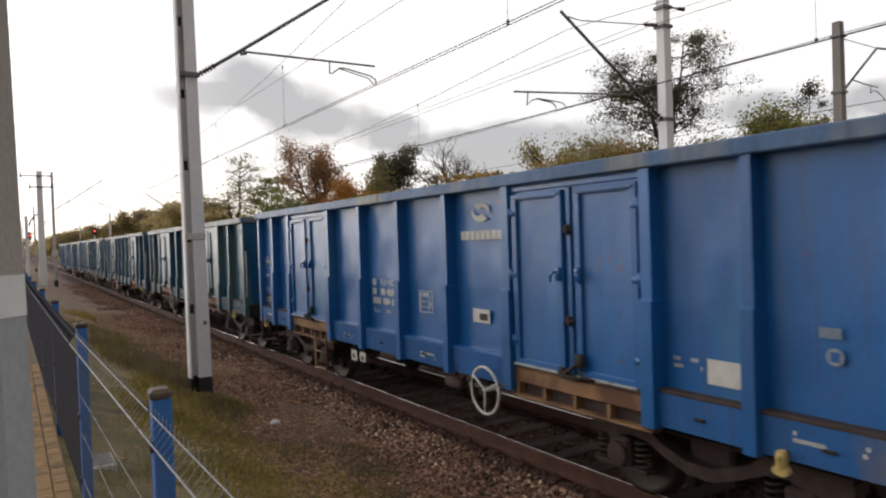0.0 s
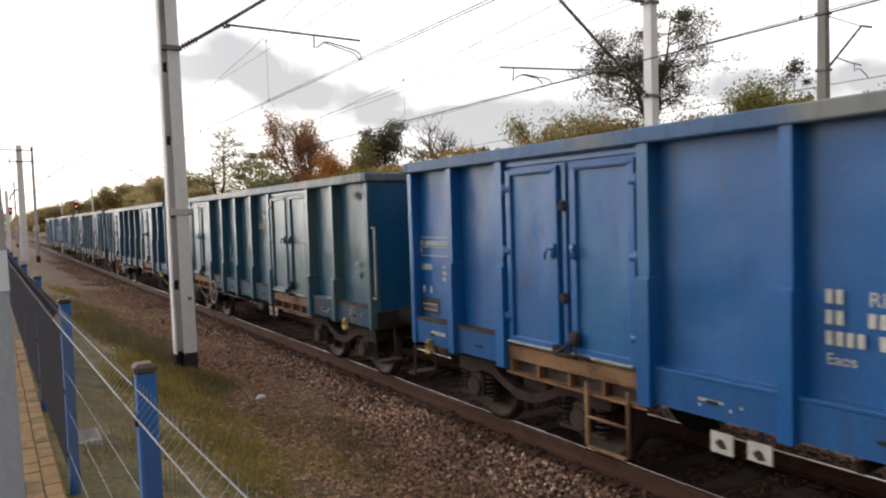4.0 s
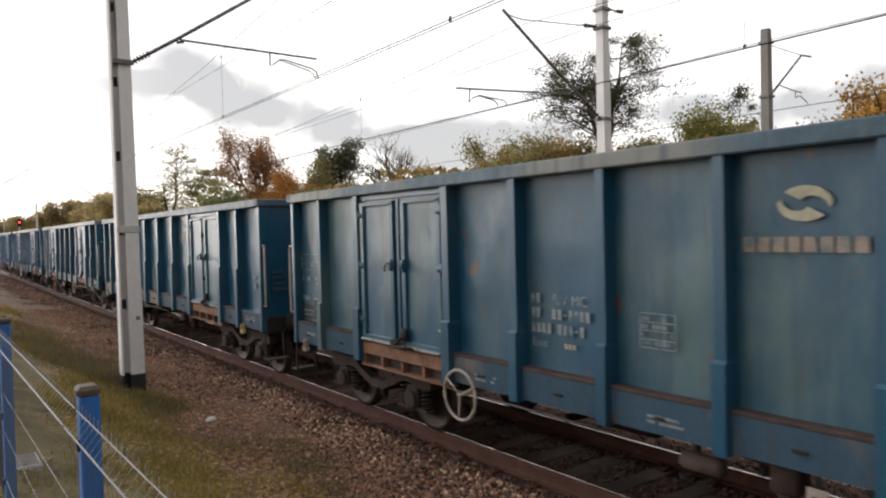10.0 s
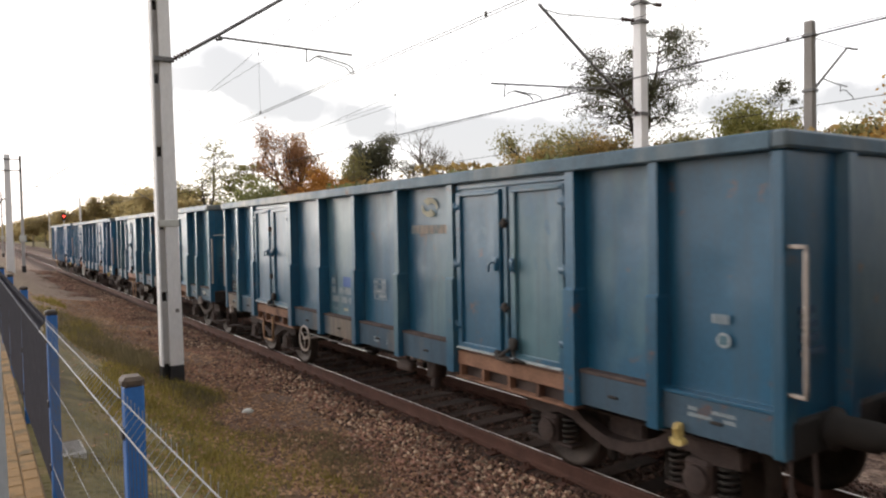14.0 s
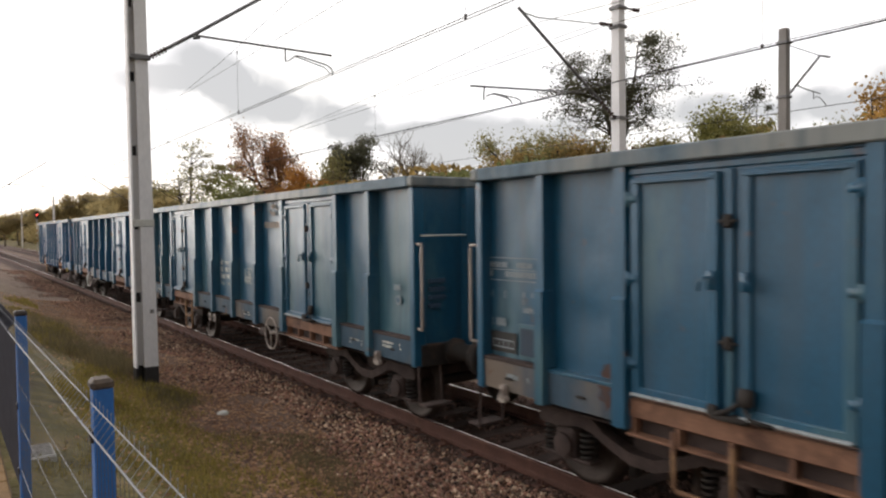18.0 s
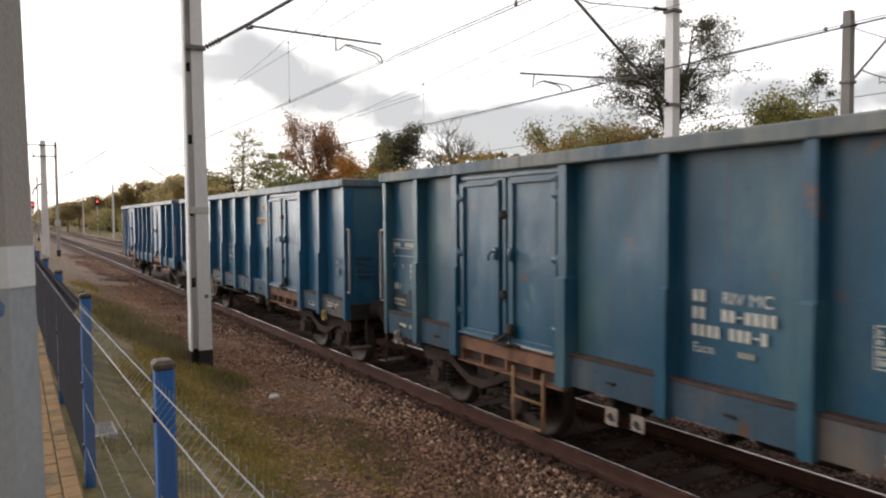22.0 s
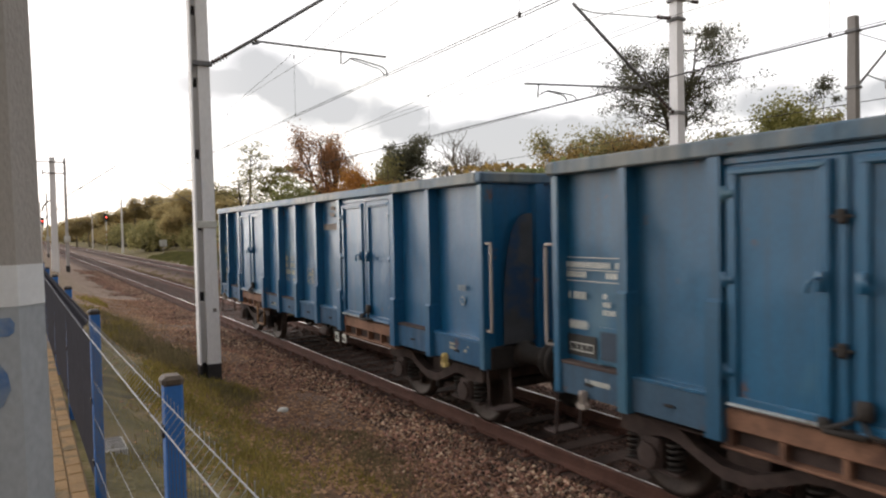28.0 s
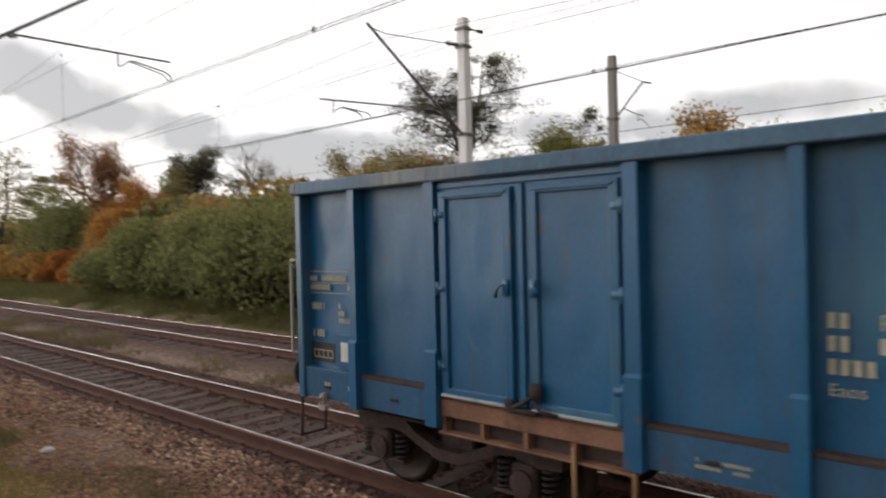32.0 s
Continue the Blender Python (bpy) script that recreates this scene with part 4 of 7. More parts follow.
# ---- plants ----
def grow(g, tips, p, d, length, r, depth, spread, rng, shrink=0.72, kids=(2, 4)):
    steps, q = 3, Vector(p)
    pts = [q.copy()]
    for _ in range(steps):
        d = (d + Vector(rng.normal(0, 0.13, 3)) + Vector((0, 0, 0.05))).normalized()
        q = q + d * length / steps
        pts.append(q.copy())
    g.tube(pts, r, 6 if depth > 2 else 4, r * 0.62)
    if depth <= 1:
        tips += [tuple(x) for x in pts[1:]]
    if depth == 0:
        return
    for _ in range(rng.integers(*kids) + (1 if depth > 2 else 0)):
        ax = Vector(rng.normal(size=3)).cross(d).normalized()
        turn = Matrix.Rotation(spread * rng.uniform(0.6, 1.25), 3, ax)
        start = pts[-1] if rng.random() < 0.6 else pts[-2]
        grow(g, tips, start, turn @ d, length * shrink * rng.uniform(0.8, 1.15), r * 0.58, depth - 1, spread, rng, shrink, kids)


def tree(name, label, x, y, height, leafmat, seed, per_tip=26, clump=0.45, leaf=0.16, trunk=0.32, spread=0.62, depth=4, bark="bark", category="tree", wide=1.0, kids=(2, 4), r=None, kind="", droop=0.0):
    """A tapered trunk with limbs, and a crown of loose clumps of leaves; scaled to its height at the end."""
    rng = np.random.default_rng(seed)
    g, tips = Geo(), []
    grow(g, tips, (0, 0, 0), Vector((rng.normal(0, 0.04), rng.normal(0, 0.04), 1)), height * trunk, r or height * 0.022, depth, spread, rng, kids=kids)
    v = np.array(g.v)
    k = height / (v[:, 2].max() + clump)
    g.v = [tuple(p) for p in v * (k * wide, k * wide, k)]
    t = thing(name, label, category, (x, y, ground_z(x, y) - 0.1), kind=kind)
    part("trunk", g, M[bark], t, "branching trunk", True)
    if per_tip:
        tips = np.array(tips) * (k * wide, k * wide, k)
        keep = tips[tips[:, 2] > height * 0.22]
        c = np.repeat(keep, per_tip, 0) + rng.normal(0, clump * 0.5, (len(keep) * per_tip, 3)) * (1, 1, 0.75)
        part("crown", quads("crown", leaves(c, leaf, droop=droop), leafmat), leafmat, t, "loose crown of leaves")
    return t


def leader_tree(name, label, x, y, height, leafmat, seed, reach, first=0.34, limbs=26, leaf=0.12, per=34, flat=0.35, r=0.15, forks=2, lean=0.25, tight=0.10, split=None, aim=0.0):
    """Upright leaders that carry spreading limbs, each ending in flat loose clumps, with sky between them."""
    rng = np.random.default_rng(seed)
    g, spots = Geo(), []
    t = thing(name, label, "tree", (x, y, ground_z(x, y) - 0.1))
    fork = height * (split or rng.uniform(0.22, 0.30))
    g.tube([(0, 0, 0), (rng.normal(0, 0.05), rng.normal(0, 0.05), fork * 0.5), (0, 0, fork)], r, 8, r * 0.85)
    for k in range(forks):
        a = aim + 2 * math.pi * k / forks + rng.uniform(-0.4, 0.4)
        top = height * (1.0 if k == 0 else rng.uniform(0.72, 0.92))
        d = Vector((math.cos(a), math.sin(a), 0)) * lean * (0.5 if k == 0 else 1.0)
        line = []
        for i in range(9):
            f = i / 8
            z = fork + (top - fork) * f
            line.append(Vector((0, 0, z)) + d * (z - fork) * (1 - 0.35 * f) + Vector(rng.normal(0, 0.05 * height / 10, 3)) * (1 if 0 < i else 0))
        g.tube(line, r * 0.8, 7, r * 0.1)
        for i in range(limbs // forks):
            f = rng.uniform(max(0.0, (first * height - fork) / (top - fork)), 1.0)
            q = line[min(7, int(f * 8))].lerp(line[min(8, int(f * 8) + 1)], f * 8 % 1)
            b = rng.uniform(0, 2 * math.pi)
            L = reach * (0.45 + 0.70 * math.sin(math.pi * (0.08 + 0.88 * f))) * rng.uniform(0.5, 1.05)
            out = Vector((math.cos(b), math.sin(b), rng.uniform(0.15, 0.75)))
            mid, tip = q + out * L * 0.55 + Vector(rng.normal(0, 0.12, 3)), q + out * L
            tip.z -= L * 0.12
            g.tube([q, mid, tip], r * 0.28 * (1.1 - 0.6 * f), 5, 0.012)
            for _ in range(5):
                s0 = mid.lerp(tip, rng.uniform(0.0, 1.0))
                e = s0 + Vector((rng.normal(0, 0.5), rng.normal(0, 0.5), rng.normal(0.1, 0.22))) * L * 0.45
                g.tube([s0, s0.lerp(e, 0.5) + Vector(rng.normal(0, 0.06, 3)), e], 0.018, 4, 0.006)
                spots += [tuple(e)] * 2 + [tuple(s0.lerp(e, 0.6))]
    part("trunk", g, M["bark"], t, "forked trunk with spreading limbs", True)
    spots = np.array(spots)
    size = reach * tight
    c = np.repeat(spots, per // 3, 0)
    c = c + rng.normal(0, size, c.shape) * (1, 1, flat)
    part("crown", quads("crown", leaves(c, leaf), leafmat), leafmat, t, "loose layered clumps of leaves")
    return t


def bush(name, label, x, y, w, d, h, leafmat, seed, count=2600, leaf=0.16, category="bush"):
    """Stems and a shell of leaf clumps over an uneven dome."""
    rng = np.random.default_rng(seed)
    z0 = ground_z(x, y)
    t = thing(name, label, category, (x, y, z0 - 0.05))
    g = Geo()
    lumps = []
    for _ in range(max(7, int(w * d * 1.6))):
        a, q = rng.uniform(0, 2 * math.pi), math.sqrt(rng.uniform(0, 1))
        lx, ly = q * math.cos(a) * w * 0.45, q * math.sin(a) * d * 0.45
        lz = h * (0.35 + 0.55 * (1 - q * q)) * rng.uniform(0.7, 1.08)
        lumps.append((lx, ly, lz, rng.uniform(0.22, 0.38) * h))
        g.tube([(lx * 0.4, ly * 0.4, 0), (lx * 0.8, ly * 0.8, lz * 0.5), (lx, ly, lz)], 0.035, 4, 0.01)
    part("stem", g, M["bark"], t, "thin stems", True)
    lumps = np.array(lumps)
    pick = lumps[rng.integers(0, len(lumps), count)]
    n = rng.normal(size=(count, 3))
    n /= np.linalg.norm(n, axis=1)[:, None]
    c = pick[:, :3] + n * pick[:, 3:] * (rng.uniform(0.2, 1, count) ** 0.4)[:, None] * (1.15, 1.15, 1)
    c[:, 2] = np.abs(c[:, 2]) * 1.0
    c[:, 2] = np.minimum(c[:, 2], h * 1.05)
    part("foliage", quads("foliage", leaves(c, leaf), leafmat), leafmat, t, "dense leaves")
    return t


def polar(az, dist):
    return dist * math.sin(radians(az)), dist * math.cos(radians(az))


def plant_trees():
    # tall slim-limbed tree behind the far masts
    leader_tree("tall_tree", "tall dark green tree with an open airy crown", *polar(49.9, 36), 11.3, M["leaftall"], 5, 2.7, 0.58, 72, 0.06, 66, 0.8, 0.17, 3, 0.50, 0.075, 0.50, radians(-50))
    tree("brown_tree", "broad tree with rusty brown autumn leaves", *polar(22.6, 55), 11.1, M["leafbrown"], 8, 38, 0.75, 0.085, 0.24, 0.62, 4, wide=0.72)
    tree("orange_tree", "small tree with bright orange autumn leaves", *polar(25.3, 50), 7.5, M["leaforange"], 9, 64, 0.75, 0.09, 0.2, 0.6, 4, wide=1.05)
    leader_tree("pine_tree", "dark green pine with a flat layered crown", *polar(28.3, 58), 9.5, M["leafpine"], 13, 2.0, 0.35, 44, 0.13, 60, 0.9, 0.17, 3, 0.18, 0.14)
    tree("slim_tree", "slim half-bare tree with yellowing leaves", *polar(26.2, 56), 8.8, M["leafolive"], 14, 5, 0.7, 0.15, 0.3, 0.35, 4, "barkpale", wide=0.6)
    tree("bare_tree", "leafless grey tree with many thin branches", *polar(32.6, 60), 10.6, M["leafbrown"], 15, 0, 0.1, 0.1, 0.24, 0.55, 5, "barkpale", wide=1.0, r=0.2)
    tree("bare_tree", "leafless grey tree with many thin branches", *polar(34.2, 62), 9.4, M["leafbrown"], 19, 0, 0.1, 0.1, 0.24, 0.55, 5, "barkpale", wide=1.0, r=0.17)
    leader_tree("sparse_tree", "sparse tree with thin yellow-green leaves", *polar(15.4, 66), 9.9, M["leafolive"], 17, 2.3, 0.45, 30, 0.13, 12, 0.5, 0.2, 2, 0.25, 0.16)
    leader_tree("sparse_tree", "small sparse tree beside the brown tree", *polar(18.3, 64), 7.9, M["leafolive"], 18, 1.7, 0.45, 24, 0.14, 24, 0.5, 0.16, 2, 0.25, 0.16)
    leader_tree("dark_small_tree", "small dark tree with round clumps", *polar(59.8, 36), 8.7, M["leaftall"], 51, 0.95, 0.82, 7, 0.065, 24, 0.8, 0.06, 1, 0.05, 0.2)
    leader_tree("dark_small_tree", "small dark tree with round clumps", *polar(60.5, 37), 7.4, M["leaftall"], 52, 0.5, 0.80, 6, 0.065, 24, 0.8, 0.06, 1, 0.05, 0.2)
    tree("green_tree", "rounded yellow-green tree behind the shrubs", *polar(57.0, 35), 8.5, M["leafgreen"], 37, 60, 0.8, 0.09, 0.2, 0.6, 4, wide=0.72)
    tree("orange_tree", "autumn tree with thin orange leaves", *polar(68.4, 34), 8.9, M["leafamber"], 45, 16, 0.7, 0.11, 0.2, 0.6, 4, wide=0.75)
    # the wood's edge beyond the second track: how high it stands over the eye, along the compass
    skyline = ((0, 1.5), (3, 1.8), (4.7, 2.1), (7, 2.9), (9, 3.5), (10.7, 4.0), (12.5, 4.0), (14, 3.5), (16, 2.9), (17.2, 2.6), (19, 3.3), (21, 4.2), (25, 4.4), (28, 4.4), (31, 4.4), (34, 4.4), (35, 4.6), (37, 4.8), (40, 6.2), (43, 7.6), (45, 8.0),
               (48, 7.6), (52, 7.6), (55, 7.8), (58, 7.4), (62, 7.2), (66, 7.6), (72, 8.6), (78, 8.0), (90, 8.0))
    labels = {"leafwood": "bushy tree with mixed autumn leaves at the wood's edge", "leafolive": "bushy tree with yellow-green leaves at the wood's edge",
              "leafdark": "bushy dark green tree at the wood's edge", "leafbrown": "bushy tree with brown leaves at the wood's edge"}
    rng = np.random.default_rng(77)
    az, i = 3.4, 0
    while az < 88:
        dist = min(190.0, (19.5 + 3.5 * rng.random()) / math.sin(radians(az)) + 6) if az < 33 else 34 + 6 * rng.random()
        el = np.interp(az, [p[0] for p in skyline], [p[1] for p in skyline]) * rng.uniform(0.86, 1.0)
        h = (2.1 + dist * math.tan(radians(el))) * (1.16 if az < 34 else 1.24)
        chance = rng.random()
        if az < 8:
            mat = "leafwood" if chance < 0.7 else "leafolive"
        elif az < 21:
            mat = "leafdark" if chance < 0.2 else ("leafwood" if chance < 0.6 else "leafolive")
        elif az < 35:
            mat = "leafwood" if chance < 0.6 else "leafbrown"
        else:
            mat = "leafolive" if chance < 0.7 else "leafwood"
        # far trees take the haze-pale leaves and the pale bark
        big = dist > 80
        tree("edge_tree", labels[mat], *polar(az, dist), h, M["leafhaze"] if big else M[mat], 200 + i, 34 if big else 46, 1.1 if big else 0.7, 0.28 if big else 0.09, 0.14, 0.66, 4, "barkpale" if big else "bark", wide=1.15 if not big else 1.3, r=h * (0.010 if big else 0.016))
        az += math.degrees(h * 0.30 / dist)
        i += 1
    # hedge of bushes close behind the far track
    for i, (x, y, d, h) in enumerate(((15.8, 14.6, 5.0, 4.0), (15.3, 19.2, 5.0, 4.2), (15.4, 23.4, 4.8, 4.0), (15.6, 27.8, 4.8, 3.8), (15.4, 32.2, 4.8, 3.6), (15.8, 36.4, 4.4, 2.9))):
        bush("green_bush", "dense dark green bush behind the far track", x, y, 4.3, d, h, M["leafdark"], 80 + i, 9000, 0.13)
    bush("green_bush", "dense olive bush behind the far track", 16.4, 9.5, 4.6, 6.0, 4.2, M["leafwood"], 64, 7000, 0.13)
    bush("green_bush", "dense olive bush behind the far track", 16.8, 3.5, 5.0, 6.5, 4.0, M["leafwood"], 65, 7000, 0.13)
    bush("autumn_bush", "yellow-orange bush with trailing branches", 18.8, 38.0, 4.0, 5.0, 3.2, M["leafamber"], 86, 5000, 0.16)
    bush("autumn_bush", "red and orange autumn bush behind the track", 16.2, 42.4, 2.8, 5.0, 2.1, M["leafred"], 87, 5500, 0.14)
    bush("autumn_bush", "red and orange autumn bush behind the track", 16.4, 46.6, 3.0, 5.5, 2.2, M["leafred"], 88, 5500, 0.14)
    bush("autumn_bush", "low orange autumn bush behind the track", 16.6, 51.5, 3.2, 6.0, 2.0, M["leafamber"], 105, 5500, 0.15)
    bush("autumn_bush", "yellow-orange autumn bush behind the track", 17.0, 57.0, 3.6, 7.0, 2.2, M["leafamber"], 89, 5500, 0.17)
    bush("autumn_bush", "yellow-orange autumn bush behind the track", 17.8, 64.0, 4.2, 8.0, 2.6, M["leafamber"], 90, 5500, 0.19)
    bush("autumn_bush", "tall orange autumn bush behind the red ones", 19.8, 45.0, 4.5, 6.5, 4.4, M["leafamber"], 106, 7000, 0.16)
    bush("autumn_bush", "tall orange autumn bush behind the red ones", 20.6, 51.5, 4.5, 7.0, 3.6, M["leafolive"], 107, 7000, 0.17)
    bush("green_bush", "broad dark green bush under the brown tree", *polar(20.0, 57), 6.5, 6.5, 6.3, M["leafdark"], 108, 9000, 0.14)
    bush("autumn_bush", "yellow-green autumn bush behind the track", 18.5, 71.0, 4.6, 9.0, 3.0, M["leafolive"], 91, 4500, 0.22)
    bush("autumn_bush", "yellow autumn bush behind the track", 19.0, 80.0, 5.0, 11.0, 3.4, M["leafolive"], 92, 4500, 0.25)
    bush("autumn_bush", "yellow autumn bush by the line", 16.0, 108.0, 5.0, 14.0, 4.2, M["leafolive"], 93, 5000, 0.3)
    for i, (x, y, h) in enumerate(((17.5, 150, 4.2), (18.0, 176, 4.6), (18.5, 206, 5.2), (19.0, 240, 5.8), (19.5, 280, 6.4), (17.0, 318, 6.8), (20.5, 93, 3.6), (21.5, 122, 4.0), (21.0, 138, 4.2), (22.5, 155, 4.6), (22.0, 174, 4.6), (23.5, 64, 4.4), (24.5, 76, 4.6), (25.5, 90, 4.8), (26.0, 106, 5.0), (27.0, 124, 5.0), (28.0, 144, 5.2))):
        # most of these bushes carry painted haze in their leaf colour
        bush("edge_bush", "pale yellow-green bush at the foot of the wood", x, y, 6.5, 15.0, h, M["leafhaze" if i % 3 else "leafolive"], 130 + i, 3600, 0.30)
    for i, (x, y, h) in enumerate(((20.5, 36, 4.6), (21.5, 42, 4.8), (22, 49, 5.0), (23, 57, 5.2), (20.6, 29, 5.0), (20.4, 22, 4.6), (21, 15, 4.4))):
        bush("wood_bush", "tall mixed bush at the wood's edge", x, y, 6.0, 8.0, h, M["leafdark" if i % 2 else "leafwood"], 94 + i, 6500, 0.22)


plant_trees()


def far_woods():
    """The wood that closes the distance far down the line, and unseen trees behind the platform."""
    rng = np.random.default_rng(5)
    cs, trunks = [], Geo()
    for _ in range(520):
        ang = rng.uniform(0, 1)
        if ang < 0.55:
            az, dist = rng.uniform(0.2, 30), rng.uniform(120, 330)
        elif ang < 0.8:
            az, dist = rng.uniform(30, 95), rng.uniform(60, 150)
        else:
            az, dist = rng.uniform(-5, -1), rng.uniform(220, 330)
        x, y = polar(az, dist)
        if x < 26 and x > -9 and y > 0 and dist < 300:
            continue
        h = rng.uniform(5.0, 8.5) * (0.8 + dist / 500) * (0.75 if az < 4 else 1.0)
        z0 = ground_z(x, y)
        n = 130
        d = rng.normal(size=(n, 3))
        d /= np.linalg.norm(d, axis=1)[:, None]
        cs.append(np.array([x, y, z0 + h * 0.46]) + d * (h * 0.46, h * 0.46, h * 0.48) * (rng.uniform(0.3, 1, n) ** 0.5)[:, None])
        trunks.tube([(x, y, z0 - 0.3), (x, y, z0 + h * 0.6)], 0.16, 5, 0.06)
    # and closes the view where the rails meet
    for _ in range(70):
        x, y, n = rng.uniform(-30, 60), rng.uniform(345, 520), 150
        if abs(x - 8) < 5 and y < 430:
            continue
        h, z0 = rng.uniform(7.5, 11.5), ground_z(x, y)
        d = rng.normal(size=(n, 3))
        d /= np.linalg.norm(d, axis=1)[:, None]
        cs.append(np.array([x, y, z0 + h * 0.46]) + d * (h * 0.5, h * 0.5, h * 0.48) * (rng.uniform(0.3, 1, n) ** 0.5)[:, None])
        trunks.tube([(x, y, z0 - 0.3), (x, y, z0 + h * 0.6)], 0.16, 5, 0.06)
    # unseen trees behind the platform, added to block low light from that side
    for _ in range(90):
        az, dist, n = rng.uniform(-178, -80), rng.uniform(38, 75), 420
        x, y = polar(az, dist)
        if x > -22:
            continue
        h, z0 = rng.uniform(6.5, 9.5) * (1.0 + (dist - 38) / 90), ground_z(x, y)
        d = rng.normal(size=(n, 3))
        d /= np.linalg.norm(d, axis=1)[:, None]
        cs.append(np.array([x, y, z0 + h * 0.46]) + d * (h * 0.5, h * 0.5, h * 0.48) * (rng.uniform(0.3, 1, n) ** 0.5)[:, None])
        trunks.tube([(x, y, z0 - 0.3), (x, y, z0 + h * 0.6)], 0.16, 5, 0.06)
    # leaf colour holds the haze of the distance
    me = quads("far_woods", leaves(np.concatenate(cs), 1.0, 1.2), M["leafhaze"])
    ob = tagged(new("far_woods", me), "distant autumn woods beyond the line, with unseen trees added behind the platform", "woods", kind="stuff")
    part("trunks", trunks, M["bark"], ob, "", True)


far_woods()


def ground_cover():
    """Loose ballast, fallen leaves and grass on the bank, too many to count."""
    rng = np.random.default_rng(21)
    base_v = np.array([(1, 0, 0), (0, 1, 0), (-1, 0, 0), (0, -1, 0), (0, 0, 1), (0, 0, -1)], float)
    base_f = np.array([(0, 1, 4), (1, 2, 4), (2, 3, 4), (3, 0, 4), (1, 0, 5), (2, 1, 5), (3, 2, 5), (0, 3, 5)])
    n = 105000
    x = np.concatenate([rng.normal(4.15, 0.55, int(n * 0.55)), rng.uniform(4.3, 8.0, n - int(n * 0.55))])
    y = np.where(rng.uniform(0, 1, n) < 0.88, 1.5 + 60 * rng.uniform(0, 1, n) ** 2.0, rng.uniform(-9, 1.5, n))
    on_sleeper = (np.abs(x - AXIS) < 1.0) & ((np.abs((y + 6.0 + 0.3) % 0.6 - 0.3) < 0.135) | (rng.uniform(0, 1, n) < 0.35))
    keep = ~on_sleeper & (x > 2.75) & ~((np.abs(x - 5.2475) < 0.09) | (np.abs(x - 6.7525) < 0.09)) & (rng.uniform(0, 1, n) < np.clip((x - 2.6) / 1.3, 0.12, 1)) & (np.array([noise.noise((a * 0.9, b * 0.45, 2.0)) for a, b in zip(x, y)]) > np.interp(x, [2.7, 3.3, 4.2, 4.6], [0.12, -0.02, -0.3, -1.0]))
    x, y = x[keep], y[keep]
    n = len(x)
    s = 0.013 + 0.027 * rng.uniform(0, 1, n) ** 1.4
    z = np.array([ground_z(a, b) for a, b in zip(x, y)]) + s * 0.3
    v = base_v[None] * s[:, None, None] * rng.uniform(0.6, 1.3, (n, 6, 3)) + rng.normal(0, 0.004, (n, 6, 3))
    a = rng.uniform(0, 6.28, n)
    ca, sa = np.cos(a)[:, None], np.sin(a)[:, None]
    v = np.stack([v[..., 0] * ca - v[..., 1] * sa, v[..., 0] * sa + v[..., 1] * ca, v[..., 2] * 0.8], -1) + np.stack([x, y, z], 1)[:, None]
    # from the near rail on, stones take the shade-darkened colour
    bed = x > 4.98
    pale = ~bed & (np.random.default_rng(5).uniform(0, 1, n) < np.clip((x - 3.5) * 0.26, 0.05, 0.30))
    for pick, name, mat, label in ((pale, "pale_stones", "palestone", "fresh pale ballast stones among the brown"), (~bed & ~pale, "ballast_stones", "stone", "loose brown ballast stones along the track"), (bed, "oily_stones", "bedstone", "brown ballast stones of the track bed, darkened for the train's shade")):
        pv = v[pick]
        n = len(pv)
        f = (base_f[None] + 6 * np.arange(n)[:, None, None]).reshape(-1, 3)
        me = bpy.data.meshes.new(name)
        me.vertices.add(6 * n)
        me.vertices.foreach_set("co", pv.astype(np.float32).ravel())
        me.loops.add(3 * len(f))
        me.loops.foreach_set("vertex_index", f.astype(np.int32).ravel())
        me.polygons.add(len(f))
        me.polygons.foreach_set("loop_start", np.arange(0, 3 * len(f), 3, dtype=np.int32))
        me.update(calc_edges=True)
        me.materials.append(M[mat])
        tagged(new(name, me), label, "ballast", kind="stuff")
    # fallen leaves
    n = 30000
    x, y = rng.normal(3.2, 0.9, n), np.where(rng.uniform(0, 1, n) < 0.88, 1.5 + 30 * rng.uniform(0, 1, n) ** 1.6, rng.uniform(-9, 1.5, n))
    ok = (x > 0.6) & (x < 5.1)
    x, y = x[ok], y[ok]
    z = np.array([ground_z(a, b) for a, b in zip(x, y)]) + 0.02
    c = leaves(np.stack([x, y, z], 1), 0.05, 1.3)
    c[..., 2] = z[:, None] + (c[..., 2] - z[:, None]) * 0.35
    tagged(new("fallen_leaves", quads("fallen_leaves", c, M["litter"])), "scattered dry brown leaves on the bank", "leaf litter", kind="stuff")
    # grass on the strip by the fence, on the far verge and, thinly, between the tracks
    def blades(name, label, n, x0, x1, y0, y1, tall, test, mat="grass"):
        x, y = rng.uniform(x0, x1, n), y0 + (y1 - y0) * rng.uniform(0, 1, n) ** 1.6
        dens = np.array([noise.noise((a * 1.1, b * 0.7, 7.0)) for a, b in zip(x, y)])
        ok = test(x, y, dens)
        x, y = x[ok], y[ok]
        n = len(x)
        z = np.array([ground_z(a, b) for a, b in zip(x, y)])
        h, lean = rng.uniform(0.3, 1.0, n) * tall, rng.normal(0, 0.4 * tall, (n, 2))
        w = rng.normal(size=(n, 2))
        w *= 0.004 / np.linalg.norm(w, axis=1)[:, None] * (1 + y[:, None] * 0.12)
        p0 = np.stack([x - w[:, 0], y - w[:, 1], z - 0.01], 1)
        p1 = np.stack([x + w[:, 0], y + w[:, 1], z - 0.01], 1)
